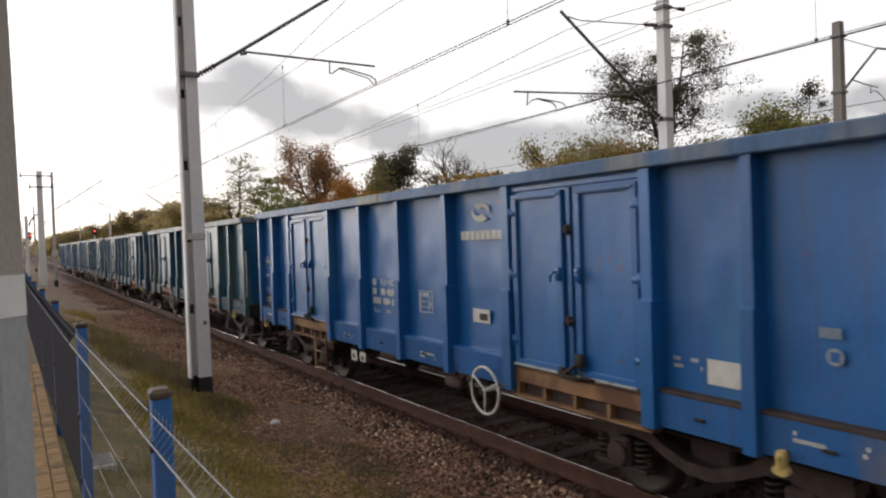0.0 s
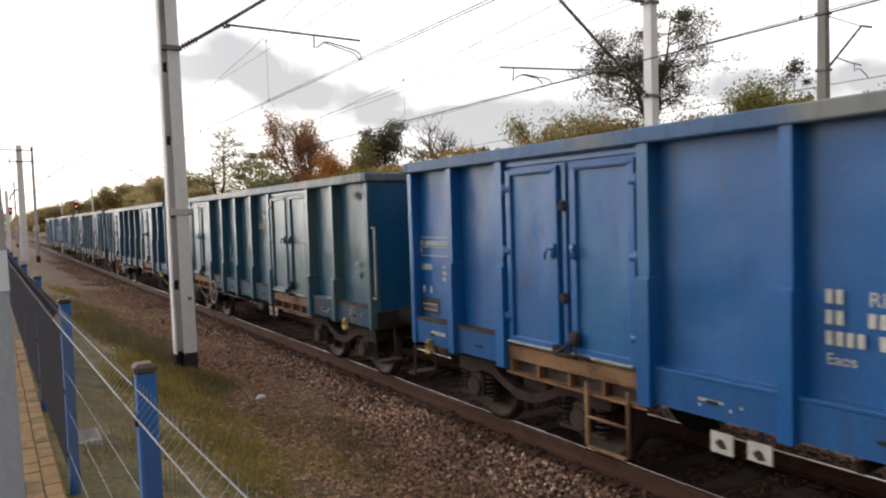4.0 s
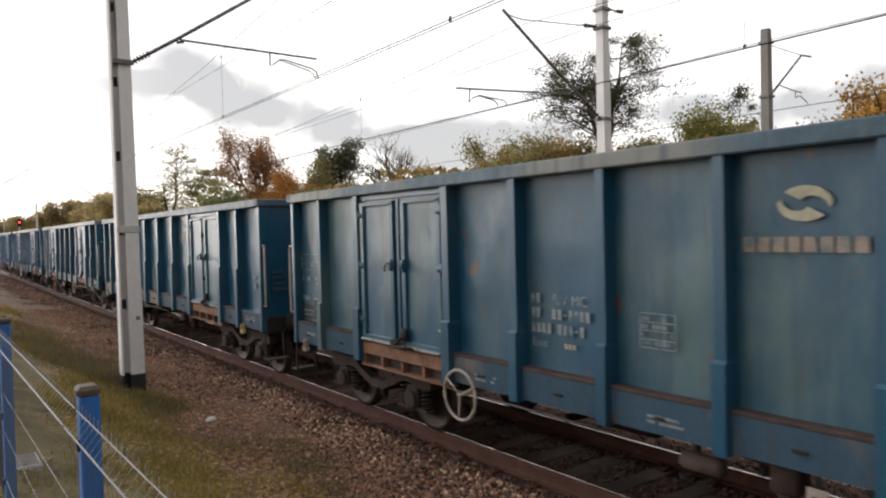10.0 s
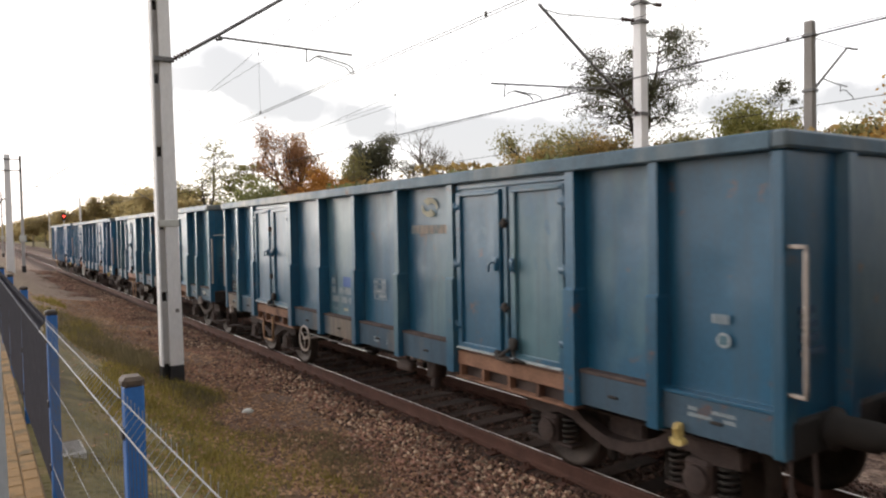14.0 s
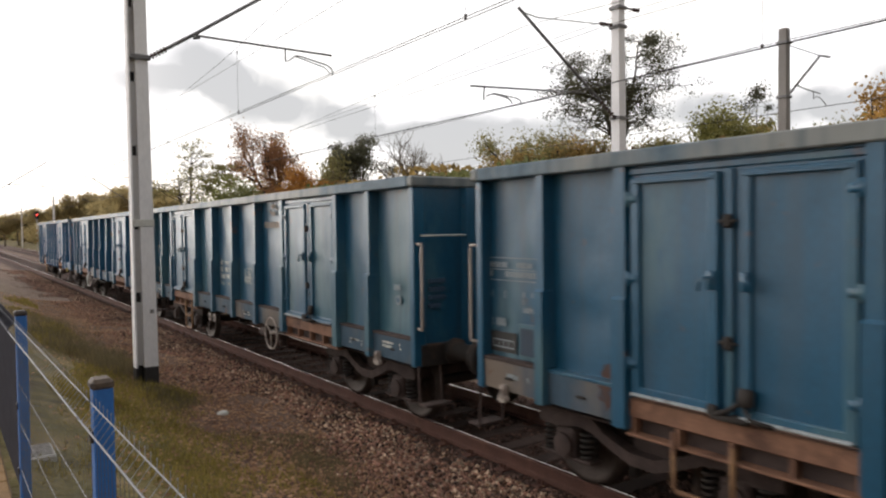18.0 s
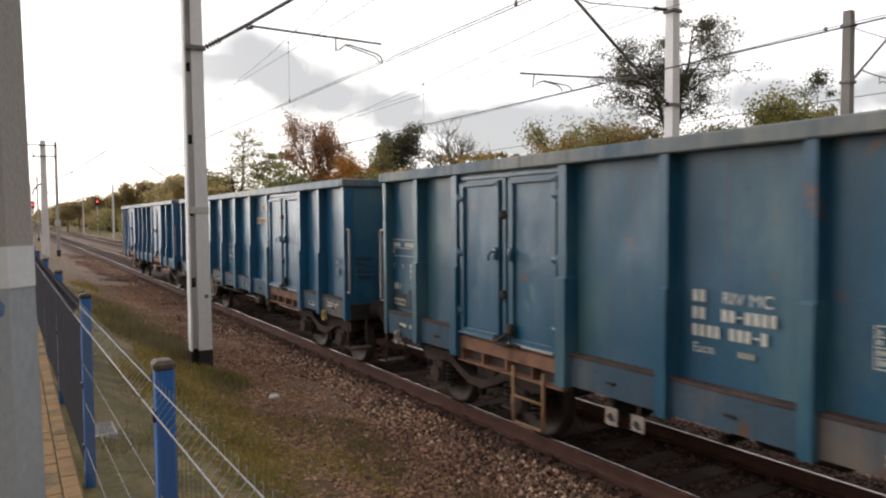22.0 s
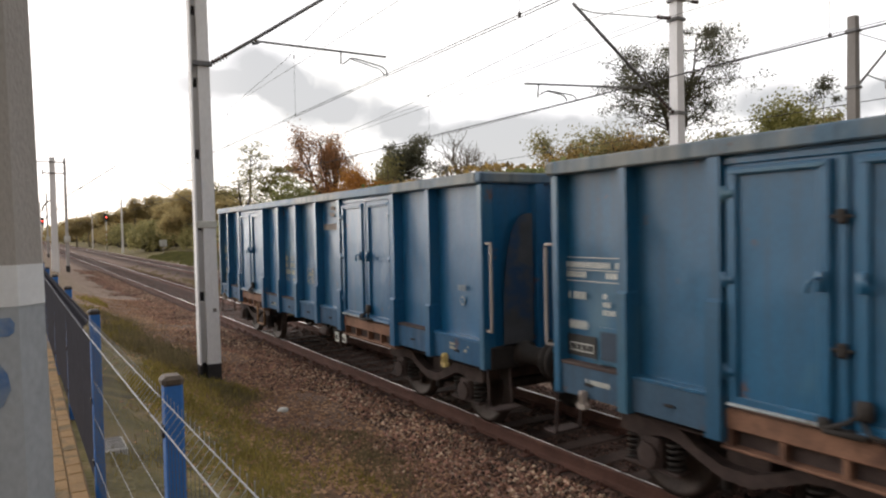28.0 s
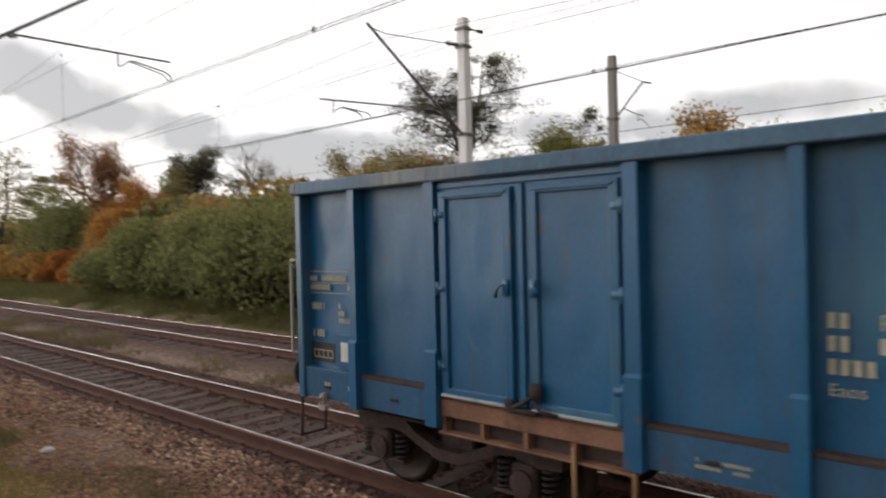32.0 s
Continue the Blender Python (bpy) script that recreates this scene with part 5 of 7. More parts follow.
        p2 = np.stack([x + w[:, 0] * 0.4 + lean[:, 0], y + w[:, 1] * 0.4 + lean[:, 1], z + h], 1)
        p3 = np.stack([x - w[:, 0] * 0.4 + lean[:, 0], y - w[:, 1] * 0.4 + lean[:, 1], z + h], 1)
        tagged(new(name, quads(name, np.stack([p0, p1, p2, p3], 1), M[mat])), label, "grass", kind="stuff")

    def tufts(name, label, spots, mat):
        """Clumps of upright leaves: (x, y, spread, how many, how tall)."""
        out = []
        for cx, cy, spread, n, tall in spots:
            x, y = rng.normal(cx, spread, n), rng.normal(cy, spread * 1.4, n)
            z = np.array([ground_z(a, b) for a, b in zip(x, y)])
            h, lean = rng.uniform(0.3, 1.0, n) * tall, rng.normal(0, 0.35 * tall, (n, 2))
            w = rng.normal(size=(n, 2))
            w *= 0.007 / np.linalg.norm(w, axis=1)[:, None]
            p0, p1 = np.stack([x - w[:, 0], y - w[:, 1], z - 0.01], 1), np.stack([x + w[:, 0], y + w[:, 1], z - 0.01], 1)
            top = np.stack([x + lean[:, 0], y + lean[:, 1], z + h], 1)
            out.append(np.stack([p0, p1, top + (p1 - p0) * 0.3, top], 1))
        tagged(new(name, quads(name, np.concatenate(out), M[mat])), label, "weeds", kind="stuff")

    tufts("weed_tufts", "green weeds and tall grass round the mast's foot", ((2.66, 11.6, 0.16, 600, 0.15), (2.9, 11.2, 0.16, 400, 0.14), 
          (2.3, 10.8, 0.3, 500, 0.15)), "grass")
    tufts("track_weeds", "dark weeds between the two tracks", ((8.5, 22.5, 0.45, 1400, 0.26), (8.4, 26, 0.5, 1400, 0.24), (8.5, 31, 0.6, 1400, 0.24), (8.5, 37, 0.6, 1200, 0.26)), "weed")
    tufts("low_weeds", "low dark weeds creeping over the ballast", ((3.35, 7.2, 0.22, 800, 0.09), (3.55, 8.1, 0.15, 450, 0.08), (3.2, 6.3, 0.15, 300, 0.08), (3.6, 5.2, 0.18, 350, 0.08), (2.9, 8.3, 0.2, 350, 0.08)), "weed")
    tufts("foot_weeds", "dark weeds on the bank before the mast", ((2.35, 13.2, 0.25, 700, 0.36), (2.15, 14.8, 0.4, 900, 0.34), (1.8, 17.5, 0.45, 600, 0.26), (2.0, 20.5, 0.5, 600, 0.26), (2.75, 10.7, 0.15, 600, 0.13), (2.62, 11.25, 0.13, 500, 0.16), (2.45, 10.0, 0.15, 300, 0.09)), "weed")
    blades("grass_blades", "short autumn grass beside the fence", 130000, 0.5, 3.0, -4, 30, 0.075,
           lambda x, y, d: (1.1 * d + 0.85 * np.exp(-((x - 2.0) / 0.55) ** 2) - 0.18 - 0.05 * np.clip(y - 9, 0, 99) > rng.uniform(-0.15, 0.85, len(x))) & ~((np.abs(x - 0.62) < 0.2) & (np.abs(y - 6.36) < 0.27)))
    blades("tall_grass", "tufts of taller dry grass on the bank", 12000, 1.0, 2.4, 9.5, 30, 0.16, lambda x, y, d: d > rng.uniform(0.05, 0.5, len(x)))
    tufts("verge_weeds", "dark green weeds at the foot of the bushes", [(14.3 + 0.5 * (k % 3), 30 + 1.15 * k, 0.55, 420, 0.55) for k in range(34)], "verge")
    blades("verge_grass", "rough green grass along the far track", 60000, 12.6, 16.5, 12, 90, 0.32, lambda x, y, d: d + 0.5 * (x - 13.0) > rng.uniform(-0.3, 0.8, len(x)), "verge")
    blades("wayside_grass", "thin dry grass between the tracks", 9000, 7.7, 9.1, 12, 70, 0.16, lambda x, y, d: d > rng.uniform(-0.1, 0.6, len(x)), "weed")


ground_cover()


# ---- the goods train ----
Z_BOTTOM, Z_FLANGE, Z_TOP, Z_RIM = 0.93, 1.23, 3.12, 3.25
WALL = 1.318
TYPE_A = (1.10, 0.95, 1.95, 1.24, 1.24, 1.24, 1.24, 1.95, 0.95, 0.98)
TYPE_B = (1.25, 1.03, 1.97, 1.09, 1.09, 1.09, 1.09, 1.96, 1.07, 0.95)
GAP = 1.25
WHEEL_R = 0.46


def sheet(s, y0, y1, z0, z1, rng, x=WALL, amp=0.017):
    """A dented steel sheet facing the side s."""
    ny, nz, g = 7, 9, Geo()
    v = []
    for j in range(nz + 1):
        for i in range(ny + 1):
            edge = min(i, ny - i, 2) / 2 * min(j, nz - j, 2) / 2
            v.append((s * (x + edge * rng.normal(0, amp * 0.55) - edge * amp * 0.8), y0 + (y1 - y0) * i / ny, z0 + (z1 - z0) * j / nz))
    w = ny + 1
    f = [(j * w + i, j * w + i + 1, (j + 1) * w + i + 1, (j + 1) * w + i) for j in range(nz) for i in range(ny)]
    n = len(v)
    v += [(s * (x - 0.03), y0, z0), (s * (x - 0.03), y1, z0), (s * (x - 0.03), y1, z1), (s * (x - 0.03), y0, z1)]
    f.append((n, n + 1, n + 2, n + 3))
    return g.add(v, f)


def post_geo(s, y, w, knee):
    g = Geo()
    rows = ((Z_BOTTOM - 0.02, 1.492, w * 1.15), (knee - 0.025, 1.492, w * 1.15), (knee, 1.462, w), (Z_TOP - 0.002, 1.462, w * 0.92))
    v = []
    for z, out, k in rows:
        h = k / 2
        v += [(s * (WALL - 0.02), y - h * 1.15, z), (s * out, y - h, z), (s * out, y + h, z), (s * (WALL - 0.02), y + h * 1.15, z)]
    f = [(0, 1, 2, 3), (12, 13, 14, 15)]
    for r in range(3):
        for i in range(4):
            f.append((4 * r + i, 4 * r + (i + 1) % 4, 4 * r + 4 + (i + 1) % 4, 4 * r + 4 + i))
    return g.add(v, f)


def plaque(parent, name, s, x, y0, y1, z0, z1, mat, label="", t=0.003):
    return part(name, Geo().box(s * x, s * (x + t), y0, y1, z0, z1), mat, parent, label)


def bars(parent, s, x, y0, y1, z0, z1, rows, mat, rng, fill=0.62, gaps=3, label="unreadable stencilled lettering"):
    """Lettering too worn to read, as rows of short bars."""
    g, h = Geo(), (z1 - z0) / rows
    for r in range(rows):
        zb = z1 - (r + 1) * h + h * (1 - fill) / 2
        cuts = sorted(rng.uniform(0, 1, gaps * 2 - 2).tolist()) if gaps > 1 else []
        e = [0.0] + cuts + [rng.uniform(0.75, 1.0)]
        for a, b in zip(e[::2], e[1::2]):
            ya, yb = y1 - (y1 - y0) * a, y1 - (y1 - y0) * max(b, a + 0.06)
            # broken into glyph-wide strokes
            n = max(1, int(abs(yb - ya) / (h * 0.36)))
            for k in range(n):
                p, q = ya + (yb - ya) * k / n, ya + (yb - ya) * (k + 0.62) / n
                g.box(s * x, s * (x + 0.003), p, q, zb, zb + h * fill)
    return tagged(part("lettering", g, mat, parent, label), kind="stuff")


def glyphs(parent, s, x, y, z, h, row, mat, pitch=0.068, label="unreadable stencilled lettering"):
    """One line of upright bars for worn characters: 1 a character, 2 a dash, 0 a space; y falls along the line."""
    g = Geo()
    for k, kind in enumerate(row):
        a, b = y - k * pitch, y - k * pitch - pitch * (0.66 if pitch < 0.1 else 0.84)
        if kind == 1:
            g.box(s * x, s * (x + 0.003), a, b, z, z + h)
        elif kind == 2:
            g.box(s * x, s * (x + 0.003), a, b, z + h * 0.40, z + h * 0.58)
    return tagged(part("lettering", g, mat, parent, label), kind="stuff")


def word(parent, words, s, x, y, z, height, mat):
    me = text_mesh(words, height)
    me.materials.append(mat)
    ob = part("lettering", me, mat, parent, "painted letters reading " + words)
    m = Matrix(((0, 0, s, s * x), (s, 0, 0, y), (0, 1, 0, z), (0, 0, 0, 1)))
    ob.matrix_local = m
    return ob


def emblem(parent, s, x, y, z, r, mat, wide=1.15):
    """Two curved blades chasing each other round a disc."""
    g = Geo()
    for turn in (0.75, 0.75 + math.pi):
        v = []
        n = 12
        for i in range(n + 1):
            a = turn + i / n * 2.5
            v.append((s * x, y + r * math.cos(a) * wide, z + r * math.sin(a)))
        for i in range(n, -1, -1):
            a = turn + i / n * 2.5
            k = r * (0.22 + 0.70 * (i / n) ** 1.3)
            v.append((s * x, y + k * math.cos(a + 0.2) * wide, z + k * math.sin(a + 0.2)))
        m = len(v)
        v2 = [(p[0] + s * 0.003, p[1], p[2]) for p in v]
        g.add(v + v2, [(i, i + 1, m - 2 - i, m - 1 - i) for i in range(n)] + [(m + i, m + i + 1, 2 * m - 2 - i, 2 * m - 1 - i) for i in range(n)] + [(i, (i + 1) % m, m + (i + 1) % m, m + i) for i in range(m)])
    return part("emblem", g, mat, parent, "worn round swirl emblem")


def stain(parent, s, x, y, z, outline, mat, label):
    """A thin uneven patch on the wall."""
    n = len(outline)
    v = [(s * q, y + a, z + b) for q in (x, x + 0.002) for a, b in outline]
    return part("rust_patch", Geo().add(v, [tuple(range(n)), tuple(range(n, 2 * n))] + [(i, (i + 1) % n, n + (i + 1) % n, n + i) for i in range(n)]), mat, parent, label)


def door_leaf(wagon, s, y0, y1, paint, rng, latch):
    """One leaf: raised frame, dented infill, hinges, locking handle at the edge where the leaves meet."""
    z0, z1, x = 1.20, 3.02, 1.40
    g, b = Geo(), 0.085
    rects = [(s * x, 0.0), (s * (x + 0.038), 0.0), (s * (x + 0.045), 0.008), (s * (x + 0.045), b - 0.008), (s * (x + 0.038), b), (s * x, b)]
    v = [p for xx, k in rects for p in ((xx, y0 + k, z0 + k * 0.8), (xx, y1 - k, z0 + k * 0.8), (xx, y1 - k, z1 - k), (xx, y0 + k, z1 - k))]
    g.add(v, [(4 * i + j, 4 * i + (j + 1) % 4, 4 * ((i + 1) % 6) + (j + 1) % 4, 4 * ((i + 1) % 6) + j) for i in range(6) for j in range(4)])
    leaf = part("door", g, paint, wagon, "steel side door leaf with a raised frame")
    part("door_panel", sheet(s, y0 + b, y1 - b, z0 + b * 0.7, z1 - b, rng, 1.412, 0.010), paint, leaf, "", True)
    part("top_lip", Geo().box(s * (x + 0.045), s * (x + 0.062), y0 + 0.04, y1 - 0.04, z1 - 0.05, z1 - 0.02, 0.006), paint, leaf)
    part("bottom_lip", Geo().box(s * (x + 0.045), s * (x + 0.085), y0 + 0.02, y1 - 0.02, z0 + 0.0, z0 + 0.022, 0.006), M["lip"] if rng.random() < 0.75 else paint, leaf)
    hinge_y = y1 + 0.02 if latch < 0 else y0 - 0.02
    for z in (1.45, 2.15, 2.80):
        part("hinge", Geo().tube([(s * 1.44, hinge_y, z - 0.06), (s * 1.44, hinge_y, z + 0.06)], 0.024, 8).box(s * 1.43, s * 1.452, min(hinge_y, y0 + 0.06 if latch > 0 else y1 - 0.06), max(hinge_y, y0 + 0.06 if latch > 0 else y1 - 0.06), z - 0.03, z + 0.03), paint, leaf, "", True)
    edge = y0 + 0.05 if latch < 0 else y1 - 0.05
    d = 1 if latch < 0 else -1
    grip = Geo().box(s * 1.445, s * 1.475, edge - 0.030, edge + 0.030, 2.11, 2.25, 0.010)
    grip.tube([(s * 1.47, edge, 2.20), (s * 1.50, edge + d * 0.02, 2.20), (s * 1.505, edge + d * 0.06, 2.17), (s * 1.49, edge + d * 0.08, 2.10)], 0.013, 6)
    part("handle", grip, paint, leaf, "curved locking handle", True)
    return leaf


def wheelset_mesh():
    g = Geo()
    g.lathe([(-1.0, 0.06), (-0.80, 0.075), (0.80, 0.075), (1.0, 0.06)], 14)
    for s in (-1, 1):
        prof = [(0.80, 0.10), (0.80, 0.13), (0.77, 0.15), (0.745, 0.37), (0.79, 0.40), (0.795, 0.455), (0.715, 0.462), (0.708, 0.488), (0.685, 0.488), (0.672, 0.40), (0.715, 0.37), (0.74, 0.14), (0.70, 0.12)]
        g.lathe([(s * a, r) for a, r in prof], 28)
        # a pair of lugs, so that the turning shows
        for k in range(3):
            a = k * 2.0944
            g.box(s * 0.775, s * 0.80, 0.22 * math.cos(a) - 0.05, 0.22 * math.cos(a) + 0.05, 0.22 * math.sin(a) - 0.05, 0.22 * math.sin(a) + 0.05)
    return g.mesh("wheelset", True)


def spring_mesh():
    g, pts = Geo(), []
    for i in range(49):
        a = i / 48 * 2 * math.pi * 5
        pts.append((0.075 * math.cos(a), 0.075 * math.sin(a), i / 48 * 0.27))
    return g.tube(pts, 0.016, 5).mesh("spring", True)


WHEELSET, SPRING = wheelset_mesh(), spring_mesh()
FRAME_LINE = ((-1.28, 0.62), (-1.28, 0.76), (-0.62, 0.80), (-0.42, 0.66), (-0.14, 0.56), (0.14, 0.56), (0.42, 0.66), (0.62, 0.80), (1.28, 0.76), (1.28, 0.62), (1.02, 0.60), (0.78, 0.66), (0.60, 0.64), (0.40, 0.55), (0.14, 0.45),
              (-0.14, 0.45), (-0.40, 0.55), (-0.60, 0.64), (-0.78, 0.66), (-1.02, 0.60))
SIDE_FRAMES = [Geo().prism(FRAME_LINE, s * 0.96, s * 1.09).box(s * 0.94, s * 1.12, -1.28, 1.28, 0.775, 0.80, 0.008).mesh("side_frame") for s in (-1, 1)]
AXLE_BOXES = [Geo().box(s * 0.93, s * 1.13, -0.13, 0.13, -0.13, 0.16, 0.03).box(s * 0.94, s * 1.12, -0.33, 0.33, -0.14, -0.105, 0.01).lathe([(s * 1.12, 0.12), (s * 1.16, 0.115), (s * 1.17, 0.06)], 14, "x").mesh("axle_box") for s in (-1, 1)]
BOLSTER = Geo().box(-0.95, 0.95, -0.22, 0.22, 0.50, 0.78, 0.03).lathe([(0.78, 0.2), (0.90, 0.2)], 16, "z").box(-0.95, 0.95, -1.24, -1.16, 0.62, 0.74, 0.01).box(-0.95, 0.95, 1.16, 1.24, 0.62, 0.74, 0.01).mesh("bogie")
BRAKE = Geo().box(-0.80, 0.80, -0.04, 0.04, 0.30, 0.38, 0.01).box(-0.80, -0.70, -0.05, 0.05, 0.22, 0.62, 0.02).box(0.70, 0.80, -0.05, 0.05, 0.22, 0.62, 0.02).mesh("brake_beam")
WHEELSETS = []


def make_bogie(wagon, y):
    bogie = part("bogie", BOLSTER, M["bogie"], wagon, "two-axle bogie, rusty and dusty", at=(0, y, 0))
    for k, s in enumerate((-1, 1)):
        part("side_frame", SIDE_FRAMES[k], M["bogie"], bogie, "cast bogie side frame")
        for a in (-0.9, 0.9):
            part("axle_box", AXLE_BOXES[k], M["bogie"], bogie, at=(0, a, WHEEL_R))
            for d in (-0.24, 0.24):
                part("spring", SPRING, M["iron"], bogie, "coil spring", at=(s * 1.03, a + d, 0.35))
    for a in (-0.9, 0.9):
        w = part("wheelset", WHEELSET, M["wheel"], bogie, "steel wheels on their axle", at=(0, a, WHEEL_R))
        WHEELSETS.append((w, a))
        part("brake_beam", BRAKE, M["iron"], bogie, at=(0, a + (0.55 if a < 0 else -0.55), 0))


def make_buffer(wagon, s, end, y):
    """end: -1 at the leading end."""
    g = Geo().lathe([(0, 0.16), (end * 0.05, 0.16), (end * 0.06, 0.115), (end * 0.34, 0.11), (end * 0.35, 0.085), (end * 0.52, 0.085)], 18, "y", (s * 0.875, y, 1.06))
    b = part("buffer", g, M["iron"], wagon, "round steel buffer", True)
    part("buffer_head", Geo().lathe([(end * 0.52, 0.21), (end * 0.545, 0.225), (end * 0.575, 0.22), (end * 0.60, 0.12)], 22, "y", (s * 0.875, y, 1.06)), M["iron"], b, "greasy buffer head", True)
    return b


def handwheel(wagon, s, y, clean, z=0.83, r=0.265):
    x = s * 1.50
    ring = [(x, y + r * math.cos(a * math.pi / 14), z + r * math.sin(a * math.pi / 14)) for a in range(28)]
    g = Geo().tube(ring, 0.017, 6, closed=True)
    for k in range(3):
        a = 0.6 + k * 2.0944
        g.tube([(x, y, z), (x, y + r * math.cos(a), z + r * math.sin(a))], 0.012, 5)
    g.tube([(x + s * 0.02, y, z), (s * 1.05, y, z)], 0.02, 6)
    w = part("handwheel", g, M["cream" if clean else "dustywheel"], wagon, "pale brake handwheel on a shaft", True)
    return w


def step_ladder(wagon, s, y, w, rungs, mat):
    x, z0, z1 = s * 1.46, 0.53 - 0.15 * (rungs - 1), 0.98
    g = Geo()
    g.tube([(x, y - w / 2, z1), (x, y - w / 2, z0 + 0.03), (x, y - w / 2 + 0.03, z0), (x, y + w / 2 - 0.03, z0), (x, y + w / 2, z0 + 0.03), (x, y + w / 2, z1)], 0.022, 6)
    for k in range(1, rungs):
        g.tube([(x, y - w / 2, z0 + 0.28 * k), (x, y + w / 2, z0 + 0.28 * k)], 0.016, 6)
    return part("step_ladder", g, mat, wagon, "hanging steel step", True)


def end_wall(wagon, end, y, paint, rng, soot=False, marks=False, bar=False, rim=None, grab=True):
    """end: -1 leading, +1 trailing."""
    g = Geo()
    ny, nz, v = 8, 8, []
    for j in range(nz + 1):
        for i in range(ny + 1):
            edge = min(i, ny - i, 2) / 2 * min(j, nz - j, 2) / 2
            v.append((-1.36 + 2.72 * i / ny, y - end * (0.03 - edge * rng.normal(0, 0.006)), 1.18 + (Z_TOP - 1.18) * j / nz))
    f = [(j * 9 + i, j * 9 + i + 1, (j + 1) * 9 + i + 1, (j + 1) * 9 + i) for j in range(nz) for i in range(ny)]
    n = len(v)
    v += [(-1.36, y - end * 0.06, 1.18), (1.36, y - end * 0.06, 1.18), (1.36, y - end * 0.06, Z_TOP), (-1.36, y - end * 0.06, Z_TOP)]
    g.add(v, f + [(n, n + 1, n + 2, n + 3)])
    wall = part("end_wall", g, paint, wagon, "steel end wall", True)
    for x in (-0.62, 0.62):
        part("end_post", Geo().add([(x - 0.09, y - end * 0.03, 1.1), (x - 0.06, y + end * 0.07, 1.1), (x + 0.06, y + end * 0.07, 1.1), (x + 0.09, y - end * 0.03, 1.1),
                                    (x - 0.09, y - end * 0.03, Z_TOP), (x - 0.06, y + end * 0.05, Z_TOP), (x + 0.06, y + end * 0.05, Z_TOP), (x + 0.09, y - end * 0.03, Z_TOP)],
                                   [(0, 1, 2, 3), (4, 5, 6, 7), (0, 1, 5, 4), (1, 2, 6, 5), (2, 3, 7, 6), (3, 0, 4, 7)]), paint, wall, "upright stiffener")
    if end < 0 and marks:
        for r in range(4):
            part("lettering", Geo().box(-1.22, -1.22 + rng.uniform(0.12, 0.3), y - 0.004, y - 0.001 + 0.035, 1.62 + 0.1 * r, 1.67 + 0.1 * r), M["ghost"], wall, "faint worn lettering")
    if bar:
        part("end_grab_bar", Geo().tube([(-1.34, y, 2.50), (-1.34, y - 0.07, 2.50), (-0.72, y - 0.07, 2.50), (-0.72, y, 2.50)], 0.013, 6), M["cream"], wall, "pale grab bar", True)
    if soot:
        arc = [(-0.74 - 0.44 * math.sin(k * 0.1309) ** 0.7, 1.2 + 1.55 * (1 - (k / 12) ** 2.2)) for k in range(13)]
        n = len(arc)
        v = [(x, y - 0.045, z) for x, z in arc] + [(-0.74, y - 0.045, z) for x, z in arc]
        v += [(x, y - 0.030, z) for x, y_, z in v]
        part("dark_patch", Geo().add(v, [(i, i + 1, n + i + 1, n + i) for i in range(n - 1)] + [(2 * n + i, 2 * n + i + 1, 3 * n + i + 1, 3 * n + i) for i in range(n - 1)]), M["soot"], wall, "dull dark grey painted patch")
    part("headstock", Geo().box(-1.36, 1.36, y - end * 0.10, y + end * 0.015, 0.90, 1.18, 0.02), M["iron"], wagon, "sooty end beam")
    part("end_rim", Geo().box(-1.49, 1.49, y - end * 0.08, y + end * 0.045, Z_TOP, Z_RIM, 0.02), rim or paint, wagon)
    for s in (-1, 1):
        make_buffer(wagon, s, end, y + end * 0.015)
        part("end_step", Geo().box(s * 1.05, s * 1.42, y + end * 0.02, y + end * 0.20, 0.46, 0.485, 0.004).tube([(s * 1.40, y + end * 0.03, 0.48), (s * 1.40, y + end * 0.0, 0.93)], 0.016, 5).tube([(s * 1.08, y + end * 0.03, 0.48), (s * 1.08, y + end * 0.0, 0.93)], 0.016, 5), M["bogie"], wagon, "shunter's step")
        yy = y + end * 0.13
        if not grab:
            continue
        part("grab_rail", Geo().tube([(s * 1.40, y, 2.40), (s * 1.42, yy, 2.40), (s * 1.42, yy, 2.36), (s * 1.42, yy, 1.42), (s * 1.42, yy, 1.38), (s * 1.40, y, 1.38)], 0.018, 6), M["cream" if y * y > 40 and paint in PAINTS[:2] else "dustywheel"], wagon, "pale corner grab rail", True)
    hook = Geo().box(-0.09, 0.09, y, y + end * 0.16, 0.98, 1.14, 0.02).tube([(0, y + end * 0.15, 1.06), (0, y + end * 0.30, 1.05), (0, y + end * 0.36, 1.12), (0, y + end * 0.30, 1.18)], 0.035, 6)
    part("draw_hook", hook, M["iron"], wagon, "draw hook", True)
    part("screw_coupling", Geo().tube([(-0.06, y + end * 0.28, 1.05), (-0.07, y + end * 0.52, 0.84), (0.07, y + end * 0.52, 0.84), (0.06, y + end * 0.28, 1.05)], 0.022, 6).tube([(0, y + end * 0.46, 0.84), (0, y + end * 0.60, 0.86)], 0.035, 6), M["iron"], wagon, "screw coupling", True)
    part("brake_hose", Geo().tube([(0.3, y, 0.95), (0.32, y + end * 0.16, 0.93), (0.30, y + end * 0.30, 0.66), (0.22, y + end * 0.48, 0.58)], 0.024, 6), M["lampblack"], wagon, "rubber brake hose", True)
    return wall


